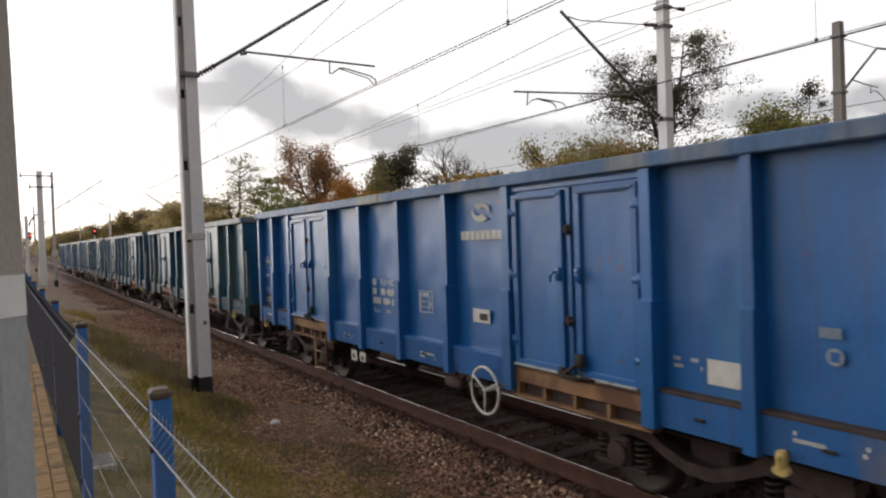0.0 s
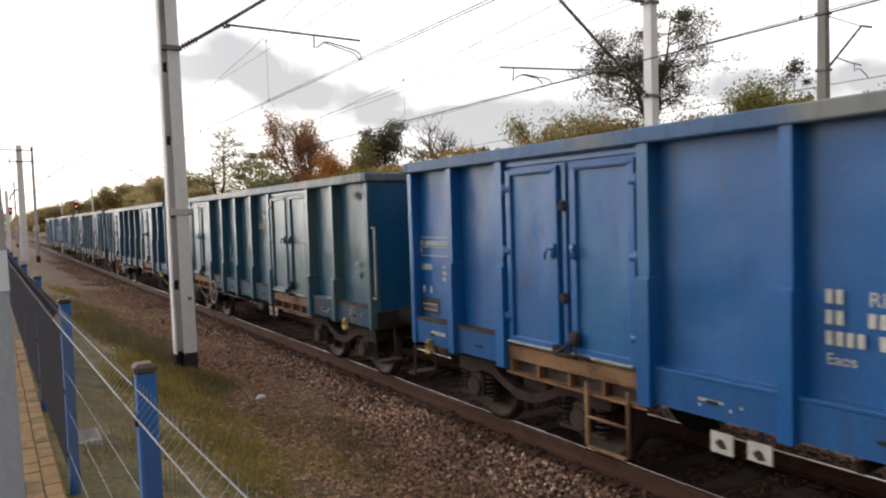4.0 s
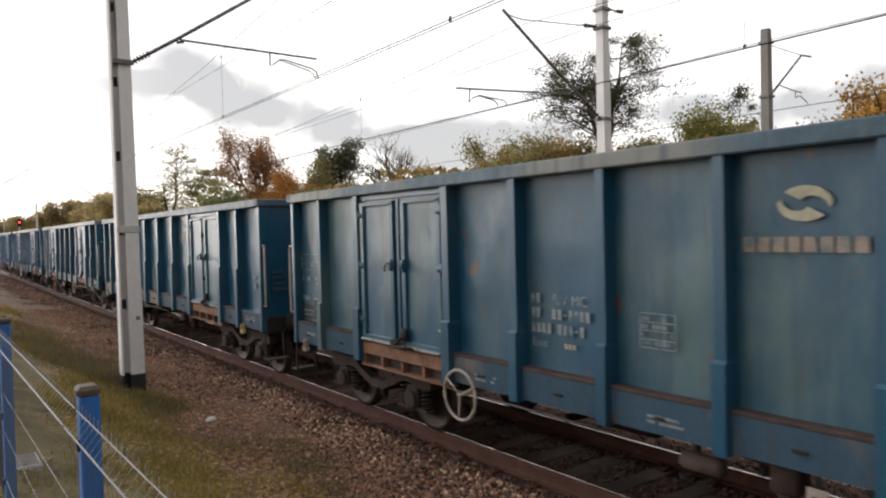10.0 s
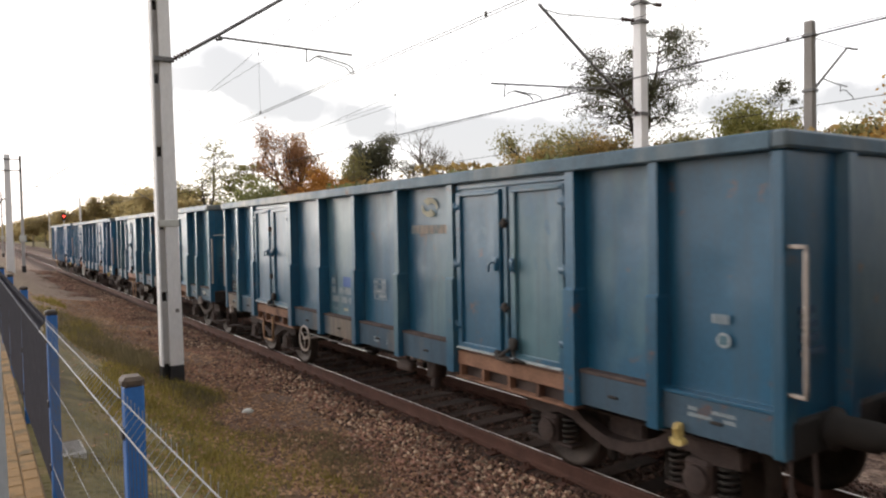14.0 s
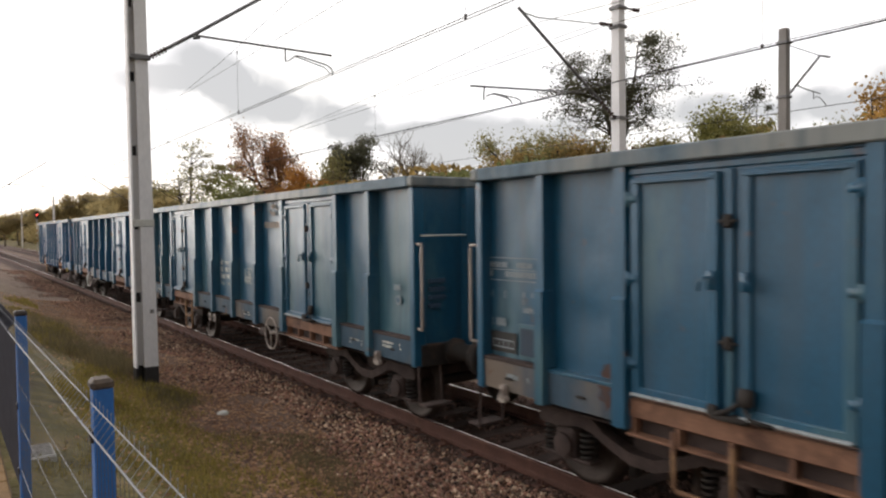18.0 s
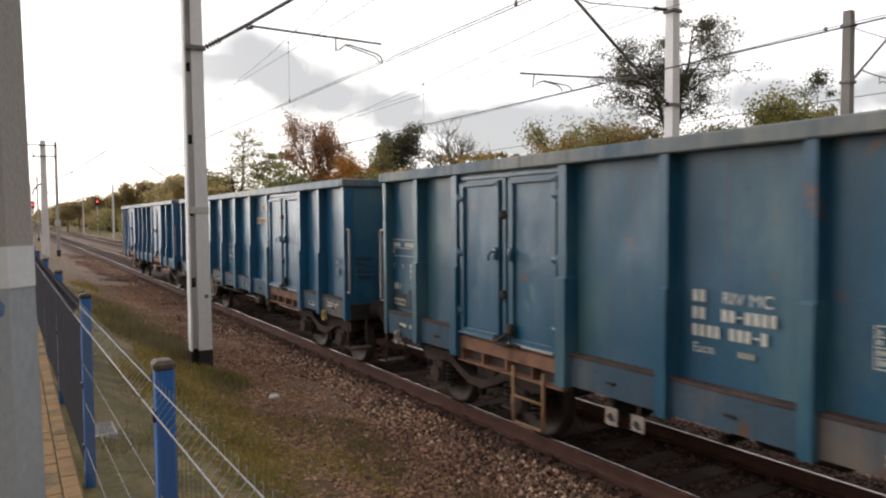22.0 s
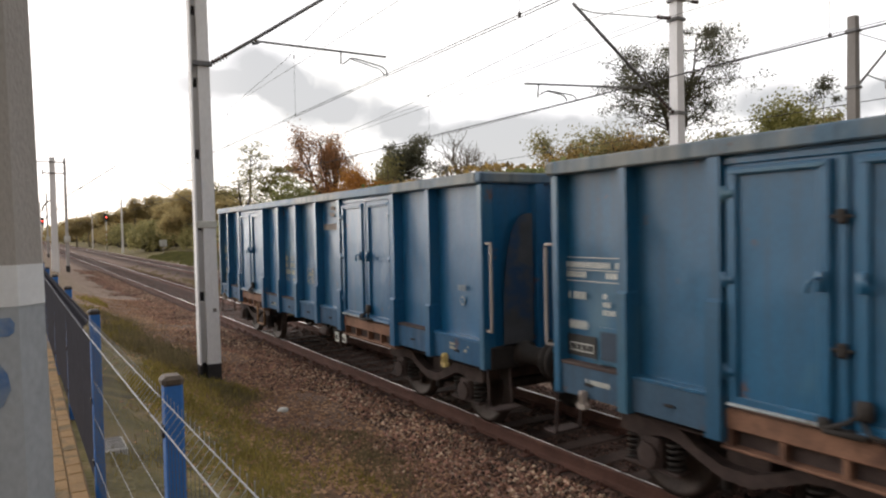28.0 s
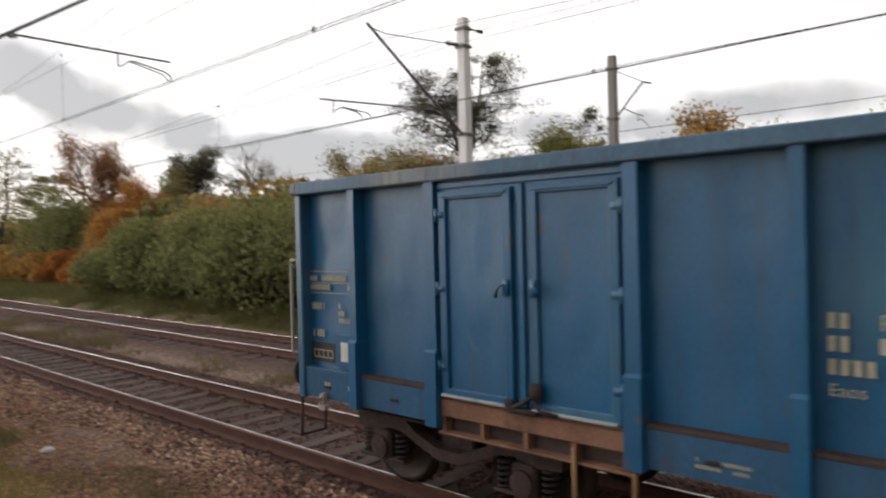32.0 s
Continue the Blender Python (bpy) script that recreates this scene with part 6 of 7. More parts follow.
def make_wagon(label, bays, paint, grime, seed, wheel_v=None, ladder_v=None, ladder_mat="ochre", rungs=1, beam="rustbeam", ink="cream", logo=None, tags_v=None, hooks=(0.44, 0.87), patch=False, white_plate=False, old_text=False, lower=0.0):
    """An open box wagon; its leading end is at lower y. Distances v count from the trailing end."""
    rng = np.random.default_rng(seed)
    L = sum(bays)
    wagon = thing("open_wagon", label, "railway wagon", (AXIS, 0, 0), "wagons of the goods train")
    us = np.concatenate([[0], np.cumsum(bays)]) - L / 2
    us[-1] = L / 2
    for s in (-1, 1):
        for i, (a, b) in enumerate(zip(us, us[1:])):
            if i in (2, 7):
                m = (a + b) / 2
                door_leaf(wagon, s, a + 0.10, m - 0.085, paint, rng, 1)
                door_leaf(wagon, s, m + 0.085, b - 0.10, paint, rng, -1)
                lock = part("locking_bar", Geo().box(s * 1.40, s * 1.43, m - 0.028, m + 0.028, 1.17, 3.04, 0.008), paint, wagon, "vertical locking bar")
                for z in (1.68, 2.56) if bays is TYPE_A else ():
                    part("lock_knob", Geo().box(s * 1.43, s * 1.475, m - 0.036, m + 0.036, z, z + 0.10, 0.015).tube([(s * 1.45, m - 0.07, z + 0.05), (s * 1.45, m + 0.07, z + 0.05)], 0.014, 6), M["iron"], lock, "dark bar guide")
                part("door_backing", Geo().box(s * 1.37, s * 1.398, a + 0.03, b - 0.03, 1.18, Z_TOP - 0.002), paint, wagon)
                part("door_header", Geo().box(s * 1.385, s * 1.42, a + 0.06, b - 0.06, 3.045, 3.105, 0.01), paint, wagon)
                sill = part("door_sill", Geo().box(s * 1.34, s * 1.425, a + 0.05, b - 0.05, 1.005, 1.16, 0.01), M[beam], wagon, "rust-streaked beam under the doors")
                # the hollow's shade is put in with a darker colour than the beam's
                part("sill_web", Geo().box(s * 1.30, s * 1.335, a + 0.05, b - 0.05, 0.872, 1.005), M["bogie"], sill, "hollow under the beam, darkened for its shade")
                part("sill_flange", Geo().box(s * 1.30, s * 1.44, a + 0.0, b - 0.04, 0.850, 0.872, 0.004), M[beam], sill, "rusty bottom flange")
                for f in (0.05, 0.27, 0.5, 0.73, 0.95):
                    yy = a + (b - a) * f
                    part("bracket", Geo().box(s * 1.335, s * 1.415, yy - 0.02, yy + 0.02, 0.872, 1.005), M[beam], sill)
                latch = Geo().box(s * 1.40, s * 1.50, m - 0.17, m + 0.12, 1.17, 1.215, 0.01).box(s * 1.44, s * 1.50, m - 0.21, m - 0.09, 1.30, 1.43, 0.02)
                latch.tube([(s * 1.48, m + 0.10, 1.20), (s * 1.50, m - 0.03, 1.26), (s * 1.48, m - 0.14, 1.34)], 0.020, 6).tube([(s * 1.47, m - 0.14, 1.30), (s * 1.50, m - 0.20, 1.22), (s * 1.49, m - 0.36, 1.205)], 0.016, 6)
                part("floor_latch", latch.box(s * 1.44, s * 1.49, m + 0.07, m + 0.16, 1.19, 1.27, 0.015), M["iron"], wagon, "dark lower latch with a lever", True)
            else:
                part("side_panel", sheet(s, a + 0.03, b - 0.03, Z_FLANGE + 0.02, Z_TOP - 0.002, rng), paint, wagon, "dented steel wall panel", True)
                part("sill_panel", Geo().along([(s * 1.36, Z_BOTTOM), (s * 1.418, Z_BOTTOM), (s * 1.425, Z_FLANGE - 0.012), (s * 1.36, Z_FLANGE - 0.012)], a + 0.035, b - 0.035), grime, wagon, "lower sill panel")
                part("flange", Geo().box(s * 1.29, s * 1.432, a + 0.04, b - 0.04, Z_FLANGE - 0.012, Z_FLANGE + 0.02, 0.005), M["bogie"] if rng.random() < 0.8 else paint, wagon, "grimy ledge")
                part("sill_hook", Geo().box(s * 1.42, s * 1.445, (a + b) / 2 - 0.05, (a + b) / 2 + 0.05, 1.05, 1.075, 0.006), M["iron"], wagon)
        for i, y in enumerate(us):
            if 0 < i < len(us) - 1:
                part("post", post_geo(s, y, 0.095 if i not in (2, 3, 7, 8) else 0.12, 2.0 if bays is TYPE_A else 1.60), paint, wagon, "pressed steel post")
            else:
                e = -1 if i == 0 else 1
                part("corner_post", Geo().box(s * 1.28, s * 1.45, y - e * 0.10, y + e * 0.0, Z_BOTTOM - 0.02, Z_TOP - 0.002, 0.012), paint, wagon, "corner post")
        part("top_rim", Geo().along([(s * 1.27, Z_TOP), (s * 1.482, Z_TOP), (s * 1.492, Z_TOP + 0.012), (s * 1.487, Z_RIM - 0.012), (s * 1.475, Z_RIM), (s * 1.27, Z_RIM)], -L / 2 + 0.081, L / 2 - 0.081), RIMS[seed - 1], wagon, "top rim of the wall")
        for e, v in ((1, hooks[0]), (-1, hooks[1])):
            y = e * (L / 2 - v)
            hook = Geo().prism([(y - 0.022, 1.00), (y - 0.030, 0.97), (y - 0.028, 0.89), (y - 0.058, 0.875), (y - 0.058, 0.845), (y - 0.03, 0.825), (y + 0.03, 0.825), (y + 0.058, 0.845), (y + 0.058, 0.875), (y + 0.028, 0.89), (y + 0.030, 0.97), (y + 0.022, 1.00)], s * 1.43, s * 1.49)
            part("rope_hook", hook.tube([(s * 1.44, y, 0.99), (s * 1.50, y, 0.96), (s * 1.51, y, 0.88)], 0.018, 6), M["yellow" if seed == 1 or e < 0 and seed != 4 else "dustywheel"], wagon, "rope hook")
    end_wall(wagon, -1, -L / 2, PAINTS[4] if seed == 2 else paint, rng, seed == 6, seed in (3, 4, 5), seed == 4, RIMS[seed - 1])
    end_wall(wagon, 1, L / 2, paint, rng, rim=RIMS[seed - 1], grab=seed != 1)
    part("floor", Geo().box(-1.33, 1.33, -L / 2 + 0.07, L / 2 - 0.07, 1.10, 1.165), M["bogie"], wagon, "dirty wagon floor")
    part("centre_sill", Geo().box(-0.22, 0.22, -L / 2 + 0.11, L / 2 - 0.11, 0.84, 1.10, 0.01), M["iron"], wagon, "centre sill")
    for x in (-0.9, 0.9):
        part("long_sill", Geo().box(x - 0.05, x + 0.05, -L / 2 + 0.11, L / 2 - 0.11, 0.90, 1.10, 0.008), M["iron"], wagon)
    for y in np.linspace(-L / 2 + 3.6, L / 2 - 3.6, 6):
        part("cross_member", Geo().box(-1.33, 1.33, y - 0.05, y + 0.05, 0.92, 1.10, 0.008), M["iron"], wagon)
    part("air_tank", Geo().lathe([(-0.42, 0.05), (-0.40, 0.13), (-0.34, 0.16), (0.34, 0.16), (0.40, 0.13), (0.42, 0.05)], 16, "y", (-0.55, 0.6, 0.74)), M["iron"], wagon, "cylindrical air tank", True)
    part("brake_cylinder", Geo().lathe([(-0.25, 0.05), (-0.24, 0.17), (0.10, 0.17), (0.13, 0.06), (0.40, 0.04)], 16, "y", (0.1, -0.9, 0.72)), M["iron"], wagon, "brake cylinder", True)
    part("brake_rod", Geo().tube([(-0.35, -L / 2 + 2.9, 0.70), (-0.35, L / 2 - 2.9, 0.70)], 0.018, 6), M["galv"], wagon, "long brake rod", True)
    for e in (-1, 1):
        make_bogie(wagon, e * (L / 2 - 1.85))
    s, X, end = -1, WALL + 0.012, L / 2
    gear = end - (7.45 if bays is TYPE_A else 7.05)
    tank = part("brake_reservoir", Geo().lathe([(-0.04, 0.02), (-0.03, 0.06), (0.0, 0.075), (0.30, 0.075), (0.33, 0.055), (0.345, 0.02)], 16, "y", (s * 1.16, gear, 0.70)), M["tank"], wagon, "small brake reservoir", True)
    for y in (gear + 0.06, gear + 0.24):
        part("strap", Geo().box(s * 1.07, s * 1.10, y - 0.02, y + 0.02, 0.60, 1.08).box(s * 1.07, s * 1.29, y - 0.02, y + 0.02, 0.585, 0.605), M["iron"], tank)
    valve = part("distributor_valve", Geo().box(s * 1.0, s * 1.2, gear - 0.62, gear - 0.40, 0.64, 0.86, 0.03).lathe([(-0.1, 0.05), (-0.08, 0.07), (0.05, 0.07), (0.07, 0.04)], 12, "z", (s * 1.1, gear - 0.5, 0.60)).tube([(s * 1.1, gear - 0.42, 0.8), (s * 1.12, gear - 0.1, 0.84), (s * 1.16, gear + 0.02, 0.78)], 0.016, 6), M["bogie"], wagon, "brake valve with its pipe", True)
    part("hanger", Geo().box(s * 1.06, s * 1.08, gear - 0.53, gear - 0.49, 0.84, 1.10), M["iron"], valve)
    part("brake_pipe", Geo().tube([(s * 0.98, -end + 0.3, 0.86), (s * 0.98, end - 0.3, 0.86)], 0.02, 6), M["iron"], wagon, "main brake pipe", True)
    for y in np.linspace(-end + 3.3, end - 3.3, 4):
        part("brake_lever", Geo().box(s * 0.30, s * 1.0, y - 0.03, y + 0.03, 0.66, 0.74, 0.01).box(s * 0.62, s * 0.68, y - 0.02, y + 0.02, 0.66, 1.0), M["iron"], wagon)
    if wheel_v:
        handwheel(wagon, s, end - wheel_v, seed == 1, *((0.77, 0.205) if seed == 3 else (0.83, 0.265)))
        part("changeover_rod", Geo().tube([(s * 1.30, end - wheel_v + 0.5, 0.80), (s * 1.30, end - wheel_v - 2.0, 0.80)], 0.012, 5), M["galv"], wagon, "", True)
    if ladder_v:
        step_ladder(wagon, s, end - ladder_v, 0.5, rungs, M[ladder_mat])
    if tags_v:
        for k in range(2):
            y = end - tags_v - k * 0.32
            w = 0.10 if seed == 1 else 0.075
            plate = part("instruction_plate", Geo().box(s * 1.30, s * 1.315, y - w, y + w, 0.63 + 0.02 * k, 0.80, 0.004), M["white" if seed in (1, 6) else "dustywheel"], wagon, "enamel plate with a dark mark")
            part("plate_mark", Geo().prism([(y - 0.05, 0.68), (y + 0.01, 0.67), (y + 0.055, 0.71), (y + 0.02, 0.75), (y - 0.02, 0.74)], s * 1.315, s * 1.318), M["plate"], plate)
            part("hanger", Geo().box(s * 1.29, s * 1.30, y - 0.02, y + 0.02, 0.78, 0.98), M["iron"], wagon)
    # lettering
    I = M[ink]
    mid = [end - (sum(bays[i + 1:]) + bays[i] / 2) for i in range(10)]
    y1, dz = mid[5] + 0.42, -0.07 if bays is TYPE_A else 0.03
    dz = {2: -0.095, 3: -0.24, 6: 0.03}.get(seed, dz)
    if seed != 3:
        word(wagon, "RIV MC", s, X, y1 - 0.27, 1.965 + dz, 0.135, I)
    glyphs(wagon, s, X, y1, 1.965 + dz, 0.095, (1, 1), I)
    glyphs(wagon, s, X, y1, 1.825 + dz, 0.095, (1, 1, 0, 0, 1, 1, 2, 1, 1, 1, 1), I)
    glyphs(wagon, s, X, y1, 1.685 + dz, 0.095, (1, 1, 1, 1, 0, 1, 1, 1, 2, 1), I)
    word(wagon, "Eaos", s, X, y1, 1.555 + dz, 0.11, I)
    glyphs(wagon, s, X, y1 - 0.42, 1.565 + dz, 0.045, (1, 1, 1), M["faded"], 0.05)
    g = Geo()
    gy, gz, gw, gh = mid[4] + 0.08, 1.73, 0.17, 0.14
    for k in (0, 4) if seed == 5 else range(5):
        g.box(s * X, s * (X + 0.003), gy - gw, gy + gw, gz - gh + k * gh / 2 - 0.004, gz - gh + k * gh / 2 + 0.004)
    for yy in (() if seed == 5 else (-gw, gw, -gw * 0.4)):
        g.box(s * X, s * (X + 0.003), gy + yy - 0.004, gy + yy + 0.004, gz - gh, gz + gh)
    tagged(part("load_table", g, I, wagon, "painted load table grid"), kind="stuff")
    if seed != 5:
        bars(wagon, s, X, gy - gw * 0.9, gy + gw * 0.9, gz - gh * 0.95, gz + gh * 0.95, 4, I, rng, 0.5, 2)
    if logo:
        drop = {1: 0.03, 2: -0.13, 4: 0.13, 6: 0.10}.get(seed, 0.0)
        emblem(wagon, s, X, mid[3], 2.83 + drop, {5: 0.085, 6: 0.10}.get(seed, 0.12), M[logo], 1.5)
        if seed == 5:
            part("name_band", Geo().box(s * X, s * (X + 0.003), mid[3] - 0.47, mid[3] + 0.47, 2.475, 2.62), M[logo], wagon, "worn pale band behind the company name")
            part("emblem_core", Geo().lathe([(s * X, 0.07), (s * (X + 0.006), 0.06), (s * (X + 0.007), 0.001)], 12, "x", (0, mid[3], 2.83)), M["rustname"], wagon, "worn reddish emblem")
        glyphs(wagon, s, X + (0.004 if seed == 5 else 0), mid[3] + 0.43, 2.505 + drop, 0.08 if seed == 5 else 0.105, (1,) * 8, M[{1: logo, 5: "rustname"}.get(seed, "wornname")], 0.105, "company name as plain pale bars")
    ya, yb = end - bays[9] + 0.08, end - 0.10
    I = M["faint"] if seed == 2 else I
    bars(wagon, s, X, ya, yb, 2.06, 2.25, 2, I, rng, 0.6, 2)
    g = Geo()
    for z in (2.04, 2.15, 2.27):
        g.box(s * X, s * (X + 0.003), ya, yb, z, z + 0.008)
    tagged(part("lettering_rule", g, I, wagon), kind="stuff")
    bars(wagon, s, X, yb - 0.30, yb - 0.02, 1.86, 1.94, 1, I, rng, 0.9, 2)
    bars(wagon, s, X, ya, ya + 0.30, 1.72, 1.95, 3, I, rng, 0.65, 2)
    bars(wagon, s, X, yb - 0.28, yb - 0.03, 1.56, 1.66, 1, I, rng, 0.8, 2)
    plaque(wagon, "label_plate", s, X, yb - 0.40, yb, 1.30, 1.51, M["plate"], "black label plate")
    g = Geo()
    for z in (1.345, 1.42):
        g.box(s * (X + 0.004), s * (X + 0.006), yb - 0.36, yb - 0.04, z, z + 0.010)
    for k in range(5):
        y = yb - 0.36 + k * 0.078
        g.box(s * (X + 0.004), s * (X + 0.006), y, y + 0.008, 1.345, 1.43)
    tagged(part("label_plate_line", g, I, wagon), kind="stuff")
    box = part("label_box", Geo().box(s * X, s * (X + 0.03), ya + 0.02, ya + 0.34, 1.27, 1.62, 0.008), paint, wagon, "shallow card holder")
    part("card_slot", Geo().box(s * (X + 0.03), s * (X + 0.033), ya + 0.05, ya + 0.31, 1.31, 1.58), paint if seed in (1, 6) else M["dimblue"], box)
    if patch:
        part("paper_card", Geo().box(s * (X + 0.033), s * (X + 0.036), ya + 0.12, ya + 0.24, 1.34, 1.54), M["white"], box, "white paper card")
    bars(wagon, s, 1.424, ya + 0.05, ya + 0.45, 1.06, 1.12, 1, I, rng, 0.8, 2)
    yf = -L / 2 + bays[0] * 0.5
    bars(wagon, s, X, yf - 0.10, yf + 0.10, 1.80, 1.88, 1, M["faint"], rng, 0.9, 1)
    part("round_mark", Geo().lathe([(s * X, 0.06), (s * (X + 0.003), 0.06)], 18, "x", (0, yf, 1.68)), M["worn" if seed == 2 else "faint"], wagon, "round painted mark")
    part("round_mark_centre", Geo().box(s * (X + 0.0035), s * (X + 0.005), yf - 0.034, yf + 0.034, 1.646, 1.714), paint, wagon)
    bars(wagon, s, 1.424, -L / 2 + 0.3, -L / 2 + 0.8, 1.06, 1.16, 2, I, rng, 0.6, 2)
    for k in (1, 4, 6):
        if rng.random() < 0.75:
            bars(wagon, s, 1.424, mid[k] - 0.25, mid[k] + 0.12, 1.00, 1.09, 2, I, rng, 0.55, 2)
    if white_plate:
        plaque(wagon, "cream_plate", s, X, end - 11.62, end - 11.28, 1.34, 1.54, M["white"], "blank cream plate")
        bars(wagon, s, X, end - 11.22, end - 10.95, 1.42, 1.54, 2, I, rng, 0.5, 2)
        plaque(wagon, "white_sign", s, X, end - 8.34, end - 8.0, 1.56, 1.72, M["white"], "white sign with a dark mark")
        plaque(wagon, "sign_mark", s, X + 0.004, end - 8.30, end - 8.14, 1.59, 1.67, M["plate"])
    if seed == 2:
        ring = [(0.17 + 0.05 * math.sin(2.1 * k) + 0.03 * math.sin(5.3 * k), k * 2 * math.pi / 26) for k in range(26)]
        stain(wagon, s, X - 0.010, end - 12.0, 2.90, [(q * 0.7 * math.cos(a), q * 0.45 * math.sin(a)) for q, a in ring], M["fadedrust"], "pale rusty bloom near the top of the wall")
        stain(wagon, s, X - 0.007, end - 12.01, 2.88, [(q * 0.30 * math.cos(a), q * 0.26 * math.sin(a)) for q, a in ring], M["rustspot"], "rust-brown spot where the paint has gone")
    if seed == 3:
        ring = [(0.20 + 0.03 * math.sin(2.3 * k) + 0.02 * math.sin(4.1 * k), k * 2 * math.pi / 22) for k in range(22)]
        stain(wagon, s, X - 0.008, end - 1.72, 1.27, [(q * 0.55 * math.cos(a), max(-0.015, q * 0.62 * math.sin(a))) for q, a in ring], M["darkrust"], "dark rust bloom above the sill")
        stain(wagon, s, 1.427, end - 1.78, 1.21, [(q * 0.60 * math.cos(a), min(0.0, q * 0.9 * math.sin(a))) for q, a in ring], M["darkrust"], "dark rust bloom on the sill")
    if lower:
        for ob in wagon.children_recursive:
            for p in ob.data.vertices if ob.type == "MESH" else ():
                p.co.z -= lower if p.co.z > 2.95 else 0.0
    if old_text:
        for pa, pb, pz in ((-0.40, 0.02, 1.70), (-0.46, -0.26, 1.42)):
            plaque(wagon, "repainted_patch", s, X - 0.004, mid[5] + pa, mid[5] + pb, pz, pz + 0.15, M["repaint"], "fresh blue patch beside the lettering")
    return wagon


COATS = (
    ("bright_blue_enamel", (0.006, 0.116, 0.36), (0.026, 0.165, 0.35), 0.57),
    ("faded_teal_enamel", (0.009, 0.080, 0.150), (0.080, 0.145, 0.155), 0.49),
    ("worn_blue_teal_enamel", (0.009, 0.082, 0.154), (0.068, 0.148, 0.180), 0.51),
    ("steel_blue_enamel", (0.009, 0.086, 0.160), (0.072, 0.160, 0.195), 0.51),
    ("deep_blue_enamel", (0.009, 0.098, 0.198), (0.070, 0.160, 0.205), 0.53),
    ("plain_blue_enamel", (0.006, 0.102, 0.228), (0.050, 0.152, 0.230), 0.54)
)
PAINTS = [wagon_paint(*row) for row in COATS]
# the sills are dustier than the walls above
GRIMES = [wagon_paint("grimy_" + n, [(1 - k) * c + k * g for c, g in zip(col, (0.17, 0.145, 0.12))], (0.20, 0.165, 0.135), 0.66 - 0.4 * k) for k, (n, col, _, _) in zip((0.16, 0.26, 0.34, 0.34, 0.34, 0.22), COATS)]
for dull in GRIMES:
    gloss = dull.node_tree.nodes["Principled BSDF"].inputs["Coat Weight"]
    gloss.default_value = 0.35
# the rims are chalkier than the walls
RIMS = [wagon_paint("chalky_" + n, [0.55 * c + 0.45 * g for c, g in zip(col, (0.19, 0.22, 0.23))], (0.24, 0.25, 0.24), 0.46) for n, col, _, _ in COATS]
for chalk in RIMS:
    gloss = chalk.node_tree.nodes["Principled BSDF"].inputs["Coat Weight"]
    gloss.default_value = 0.15
M["rustname"] = material("faded_reddish_lettering", (0.36, 0.24, 0.16), 0.8, 0, 0.25, 14, 90, 0.0)
M["dustywheel"] = material("dusty_pale_paint", (0.40, 0.34, 0.30), 0.7, 0, 0.2, 9, 60, 0.1)
M["faint"] = material("faint_pale_lettering", (0.30, 0.34, 0.36), 0.75, 0, 0.3, 16, 90, 0.0)
M["worn"] = material("worn_pale_lettering", (0.24, 0.29, 0.30), 0.7, 0, 0.3, 10, 60, 0.0, (0.07, 0.15, 0.20), 0.52)
M["wornname"] = material("worn_reddish_name", (0.30, 0.25, 0.21), 0.75, 0, 0.3, 10, 60, 0.0, (0.12, 0.17, 0.19), 0.52)
M["ghost"] = material("ghost_lettering", (0.045, 0.085, 0.14), 0.7, 0, 0.2, 14, 90, 0.0)
M["fadedrust"] = material("rust_bloomed_paint", (0.045, 0.105, 0.155), 0.5, 0, 0.2, 5, 50, 0.1, (0.13, 0.115, 0.10), 0.52)
M["rustspot"] = material("bare_rust", (0.19, 0.085, 0.055), 0.85, 0, 0.3, 9, 70, 0.3)
M["darkrust"] = material("dark_rust_bloom", (0.085, 0.045, 0.034), 0.85, 0, 0.35, 9, 70, 0.3, (0.05, 0.055, 0.07), 0.52)
M["soot"] = material("dull_grey_patch", (0.070, 0.072, 0.078), 0.85, 0, 0.3, 4, 50, 0.05, (0.018, 0.052, 0.115), 0.52)
M["repaint"] = material("fresh_blue_patch", (0.02, 0.085, 0.30), 0.4, 0, 0.1, 5, 50, 0.02)
TRAIN = (
    make_wagon("bright blue open goods wagon with clean white lettering", TYPE_A, PAINTS[0], GRIMES[0], 1, 12.96 - 4.53, 3.44, "ochre", 2, "ochre", "cream", "cream", 4.5, white_plate=True, lower=0.02),
    make_wagon("faded teal open goods wagon with rusty door beams", TYPE_B, PAINTS[1], GRIMES[1], 2, 4.24, None, "ochre", 1, "rustbeam", "worn", "faded", 7.85, lower=0.055),
    make_wagon("worn blue-teal open goods wagon with a hanging step", TYPE_A, PAINTS[2], GRIMES[2], 3, 4.55, 2.7, "ochre", 1, "rustbeam", "faint", "faded", old_text=True, lower=0.05),
    make_wagon("steel blue open goods wagon with pale lettering", TYPE_A, PAINTS[3], GRIMES[3], 4, 12.84 - 4.42, 3.35, "ochre", 2, "rustbeam", "cream", "wornname", 4.4, lower=0.03),
    make_wagon("deep blue open goods wagon with faded name", TYPE_A, PAINTS[4], GRIMES[4], 5, 4.34, 3.74, "cream", 1, "rustbeam", "cream", "faded", lower=0.025),
    make_wagon("plain blue open goods wagon at the tail of the train", TYPE_B, PAINTS[5], GRIMES[5], 6, None, 3.73, "ochre", 1, "rustbeam", "faded", "wornname", 7.8, patch=True, lower=0.015),
)
# how far each wagon stands off the even spacing, by its stretched or slack coupling
SLACK = (0.12, 0.02, 0.05, 0.0, 0.14, 0.13)
LENGTHS = (12.84, 12.59, 12.84, 12.84, 12.84, 12.59)


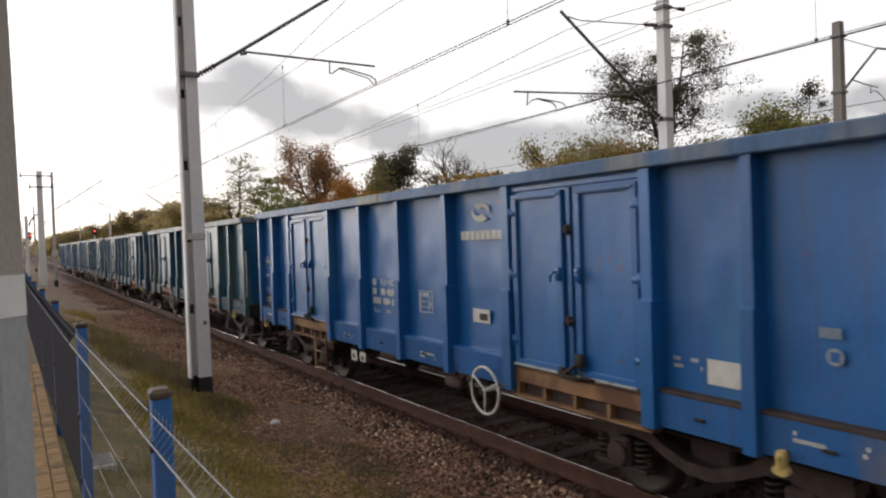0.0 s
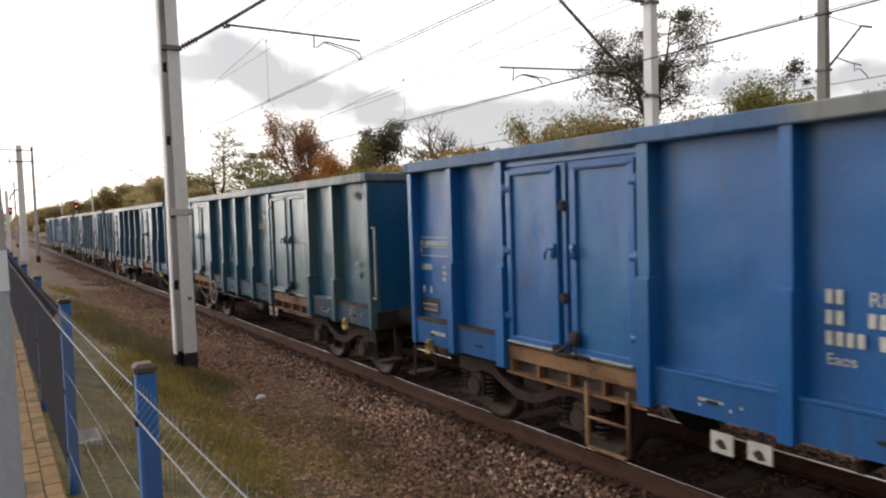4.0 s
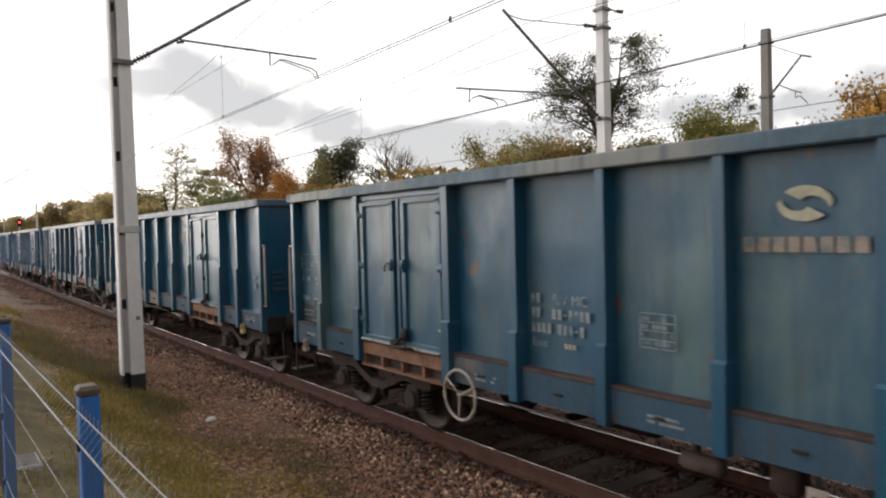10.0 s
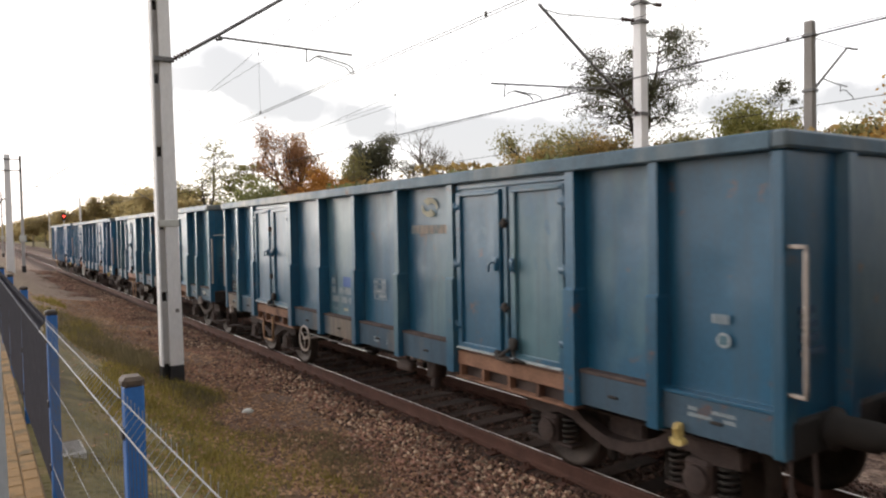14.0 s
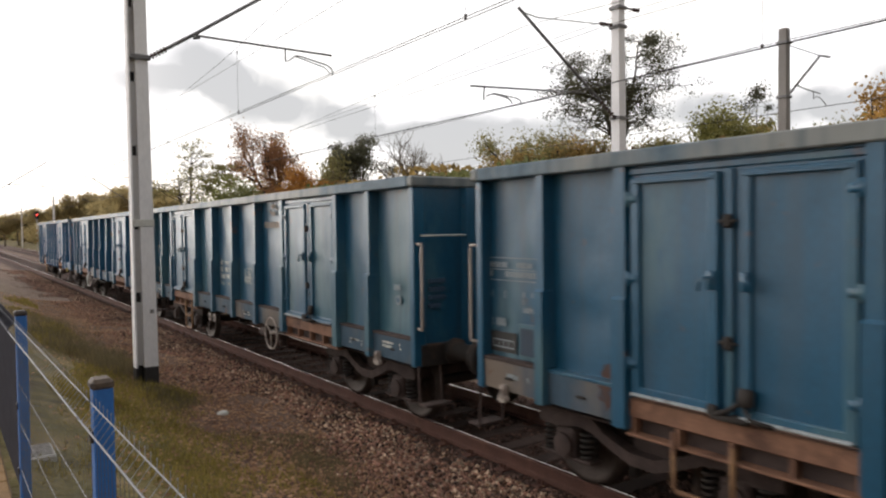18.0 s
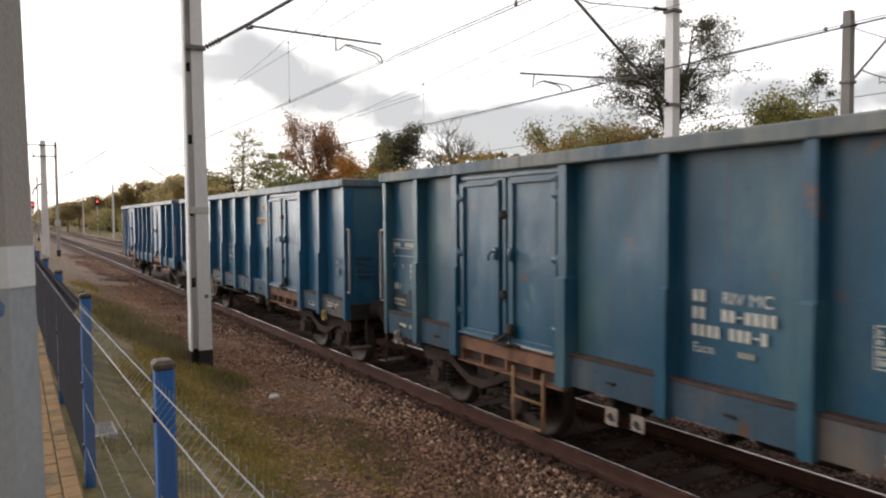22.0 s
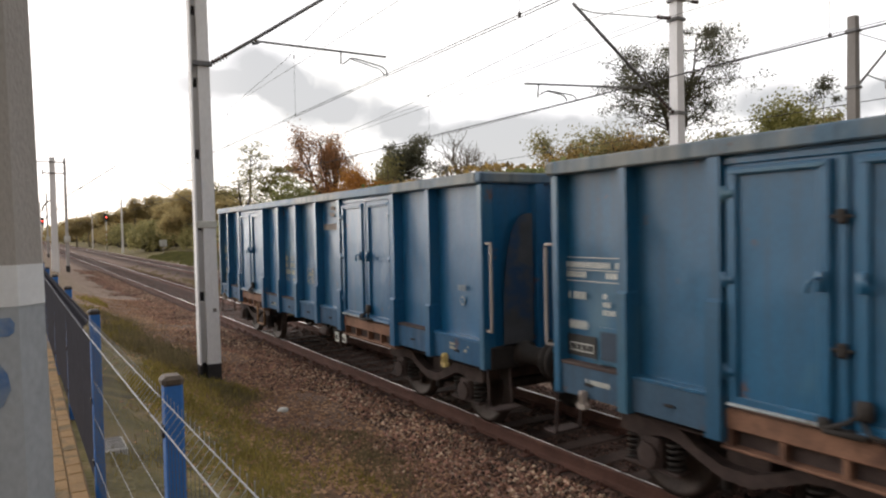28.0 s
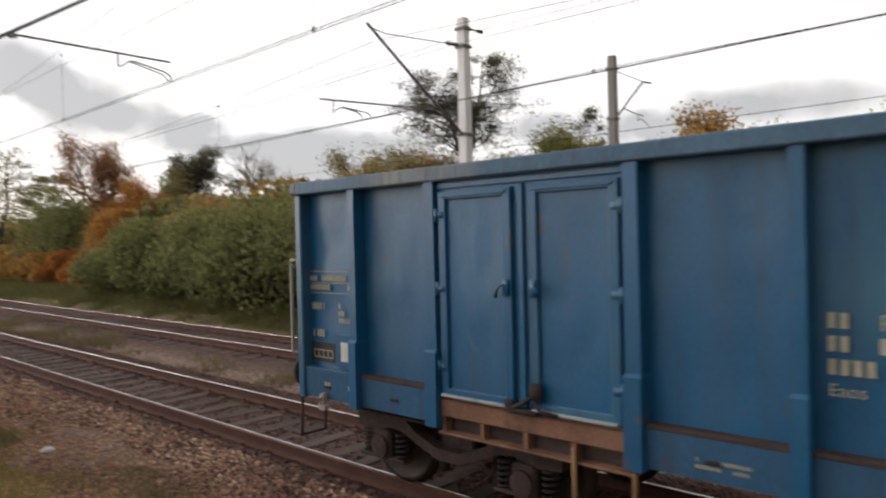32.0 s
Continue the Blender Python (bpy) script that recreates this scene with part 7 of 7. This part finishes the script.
def tail_of_first(t):
    """Where the first wagon's trailing end stands along the line: the train gathers speed."""
    late = max(0.0, t - 27.0)
    return 14.7775543 - 1.75091370 * t + 4.9627e-4 * t ** 2 - 1.32400560e-3 * t ** 3 + 1.97043298e-5 * t ** 4 - 0.0125 * late ** 2


def motions():
    times = [0.5 * i for i in range(65)]
    y = -LENGTHS[0]
    for wagon, length, slack in zip(TRAIN, LENGTHS, SLACK):
        mid = y + length / 2 + slack
        walk(wagon, [(t, pose(AXIS, tail_of_first(t) + mid, 0)) for t in times])
        y += length + GAP
    for wheels, a in WHEELSETS:
        rows = []
        for i in range(161):
            t = 0.2 * i
            rows.append((t, pose(0, a, WHEEL_R, math.degrees((tail_of_first(0) - tail_of_first(t)) / WHEEL_R))))
        walk(wheels, rows)


# ---- pieces of the track and the paving ----
def lay_sleepers(track, y0, n):
    me = Geo().box(-1.30, 1.30, -0.125, 0.125, -0.33, -0.172, 0.012).mesh("sleeper")
    clip_me = Geo().box(-0.10, 0.10, -0.07, 0.07, -0.173, -0.150, 0.01).tube([(0, -0.03, -0.15), (0, -0.03, -0.10)], 0.016, 6).tube([(0, 0.03, -0.15), (0, 0.03, -0.10)], 0.016, 6).mesh("rail_plate")
    for i in range(n):
        y = y0 + 0.6 * i
        s = part("sleeper", me, M["sleeper"], track, at=(RNG.normal(0, 0.02), y + RNG.normal(0, 0.012), -0.011 + RNG.normal(0, 0.007)))
        if 2.0 < y < 26:
            for x in (-HALF_GAUGE - 0.12, -HALF_GAUGE + 0.12, HALF_GAUGE - 0.12, HALF_GAUGE + 0.12):
                part("rail_plate", clip_me, M["railside"], s, at=(x, 0, 0))


lay_sleepers(near_track, -6.0, 260)
lay_sleepers(far_track, 6.0, 240)


def lay_paving():
    slab = tagged(new("platform", Geo().box(-3.2, 0.30, -6, 60, 0.40, PLATFORM - 0.012).mesh("platform")), "platform edge paved in ochre blocks", "pavement", kind="structure")
    slab.data.materials.append(M["joint"])
    me = Geo().box(-0.047, 0.047, -0.097, 0.097, -0.05, 0.0, 0.006).mesh("paver")
    for i in range(6):
        for j in range(50):
            part("paver", me, M["paver"], slab, at=(0.245 - 0.1 * i, 1.6 + 0.2 * (j + 0.5 * (i % 2)), PLATFORM + RNG.normal(0, 0.0015)))


lay_paving()
motions()
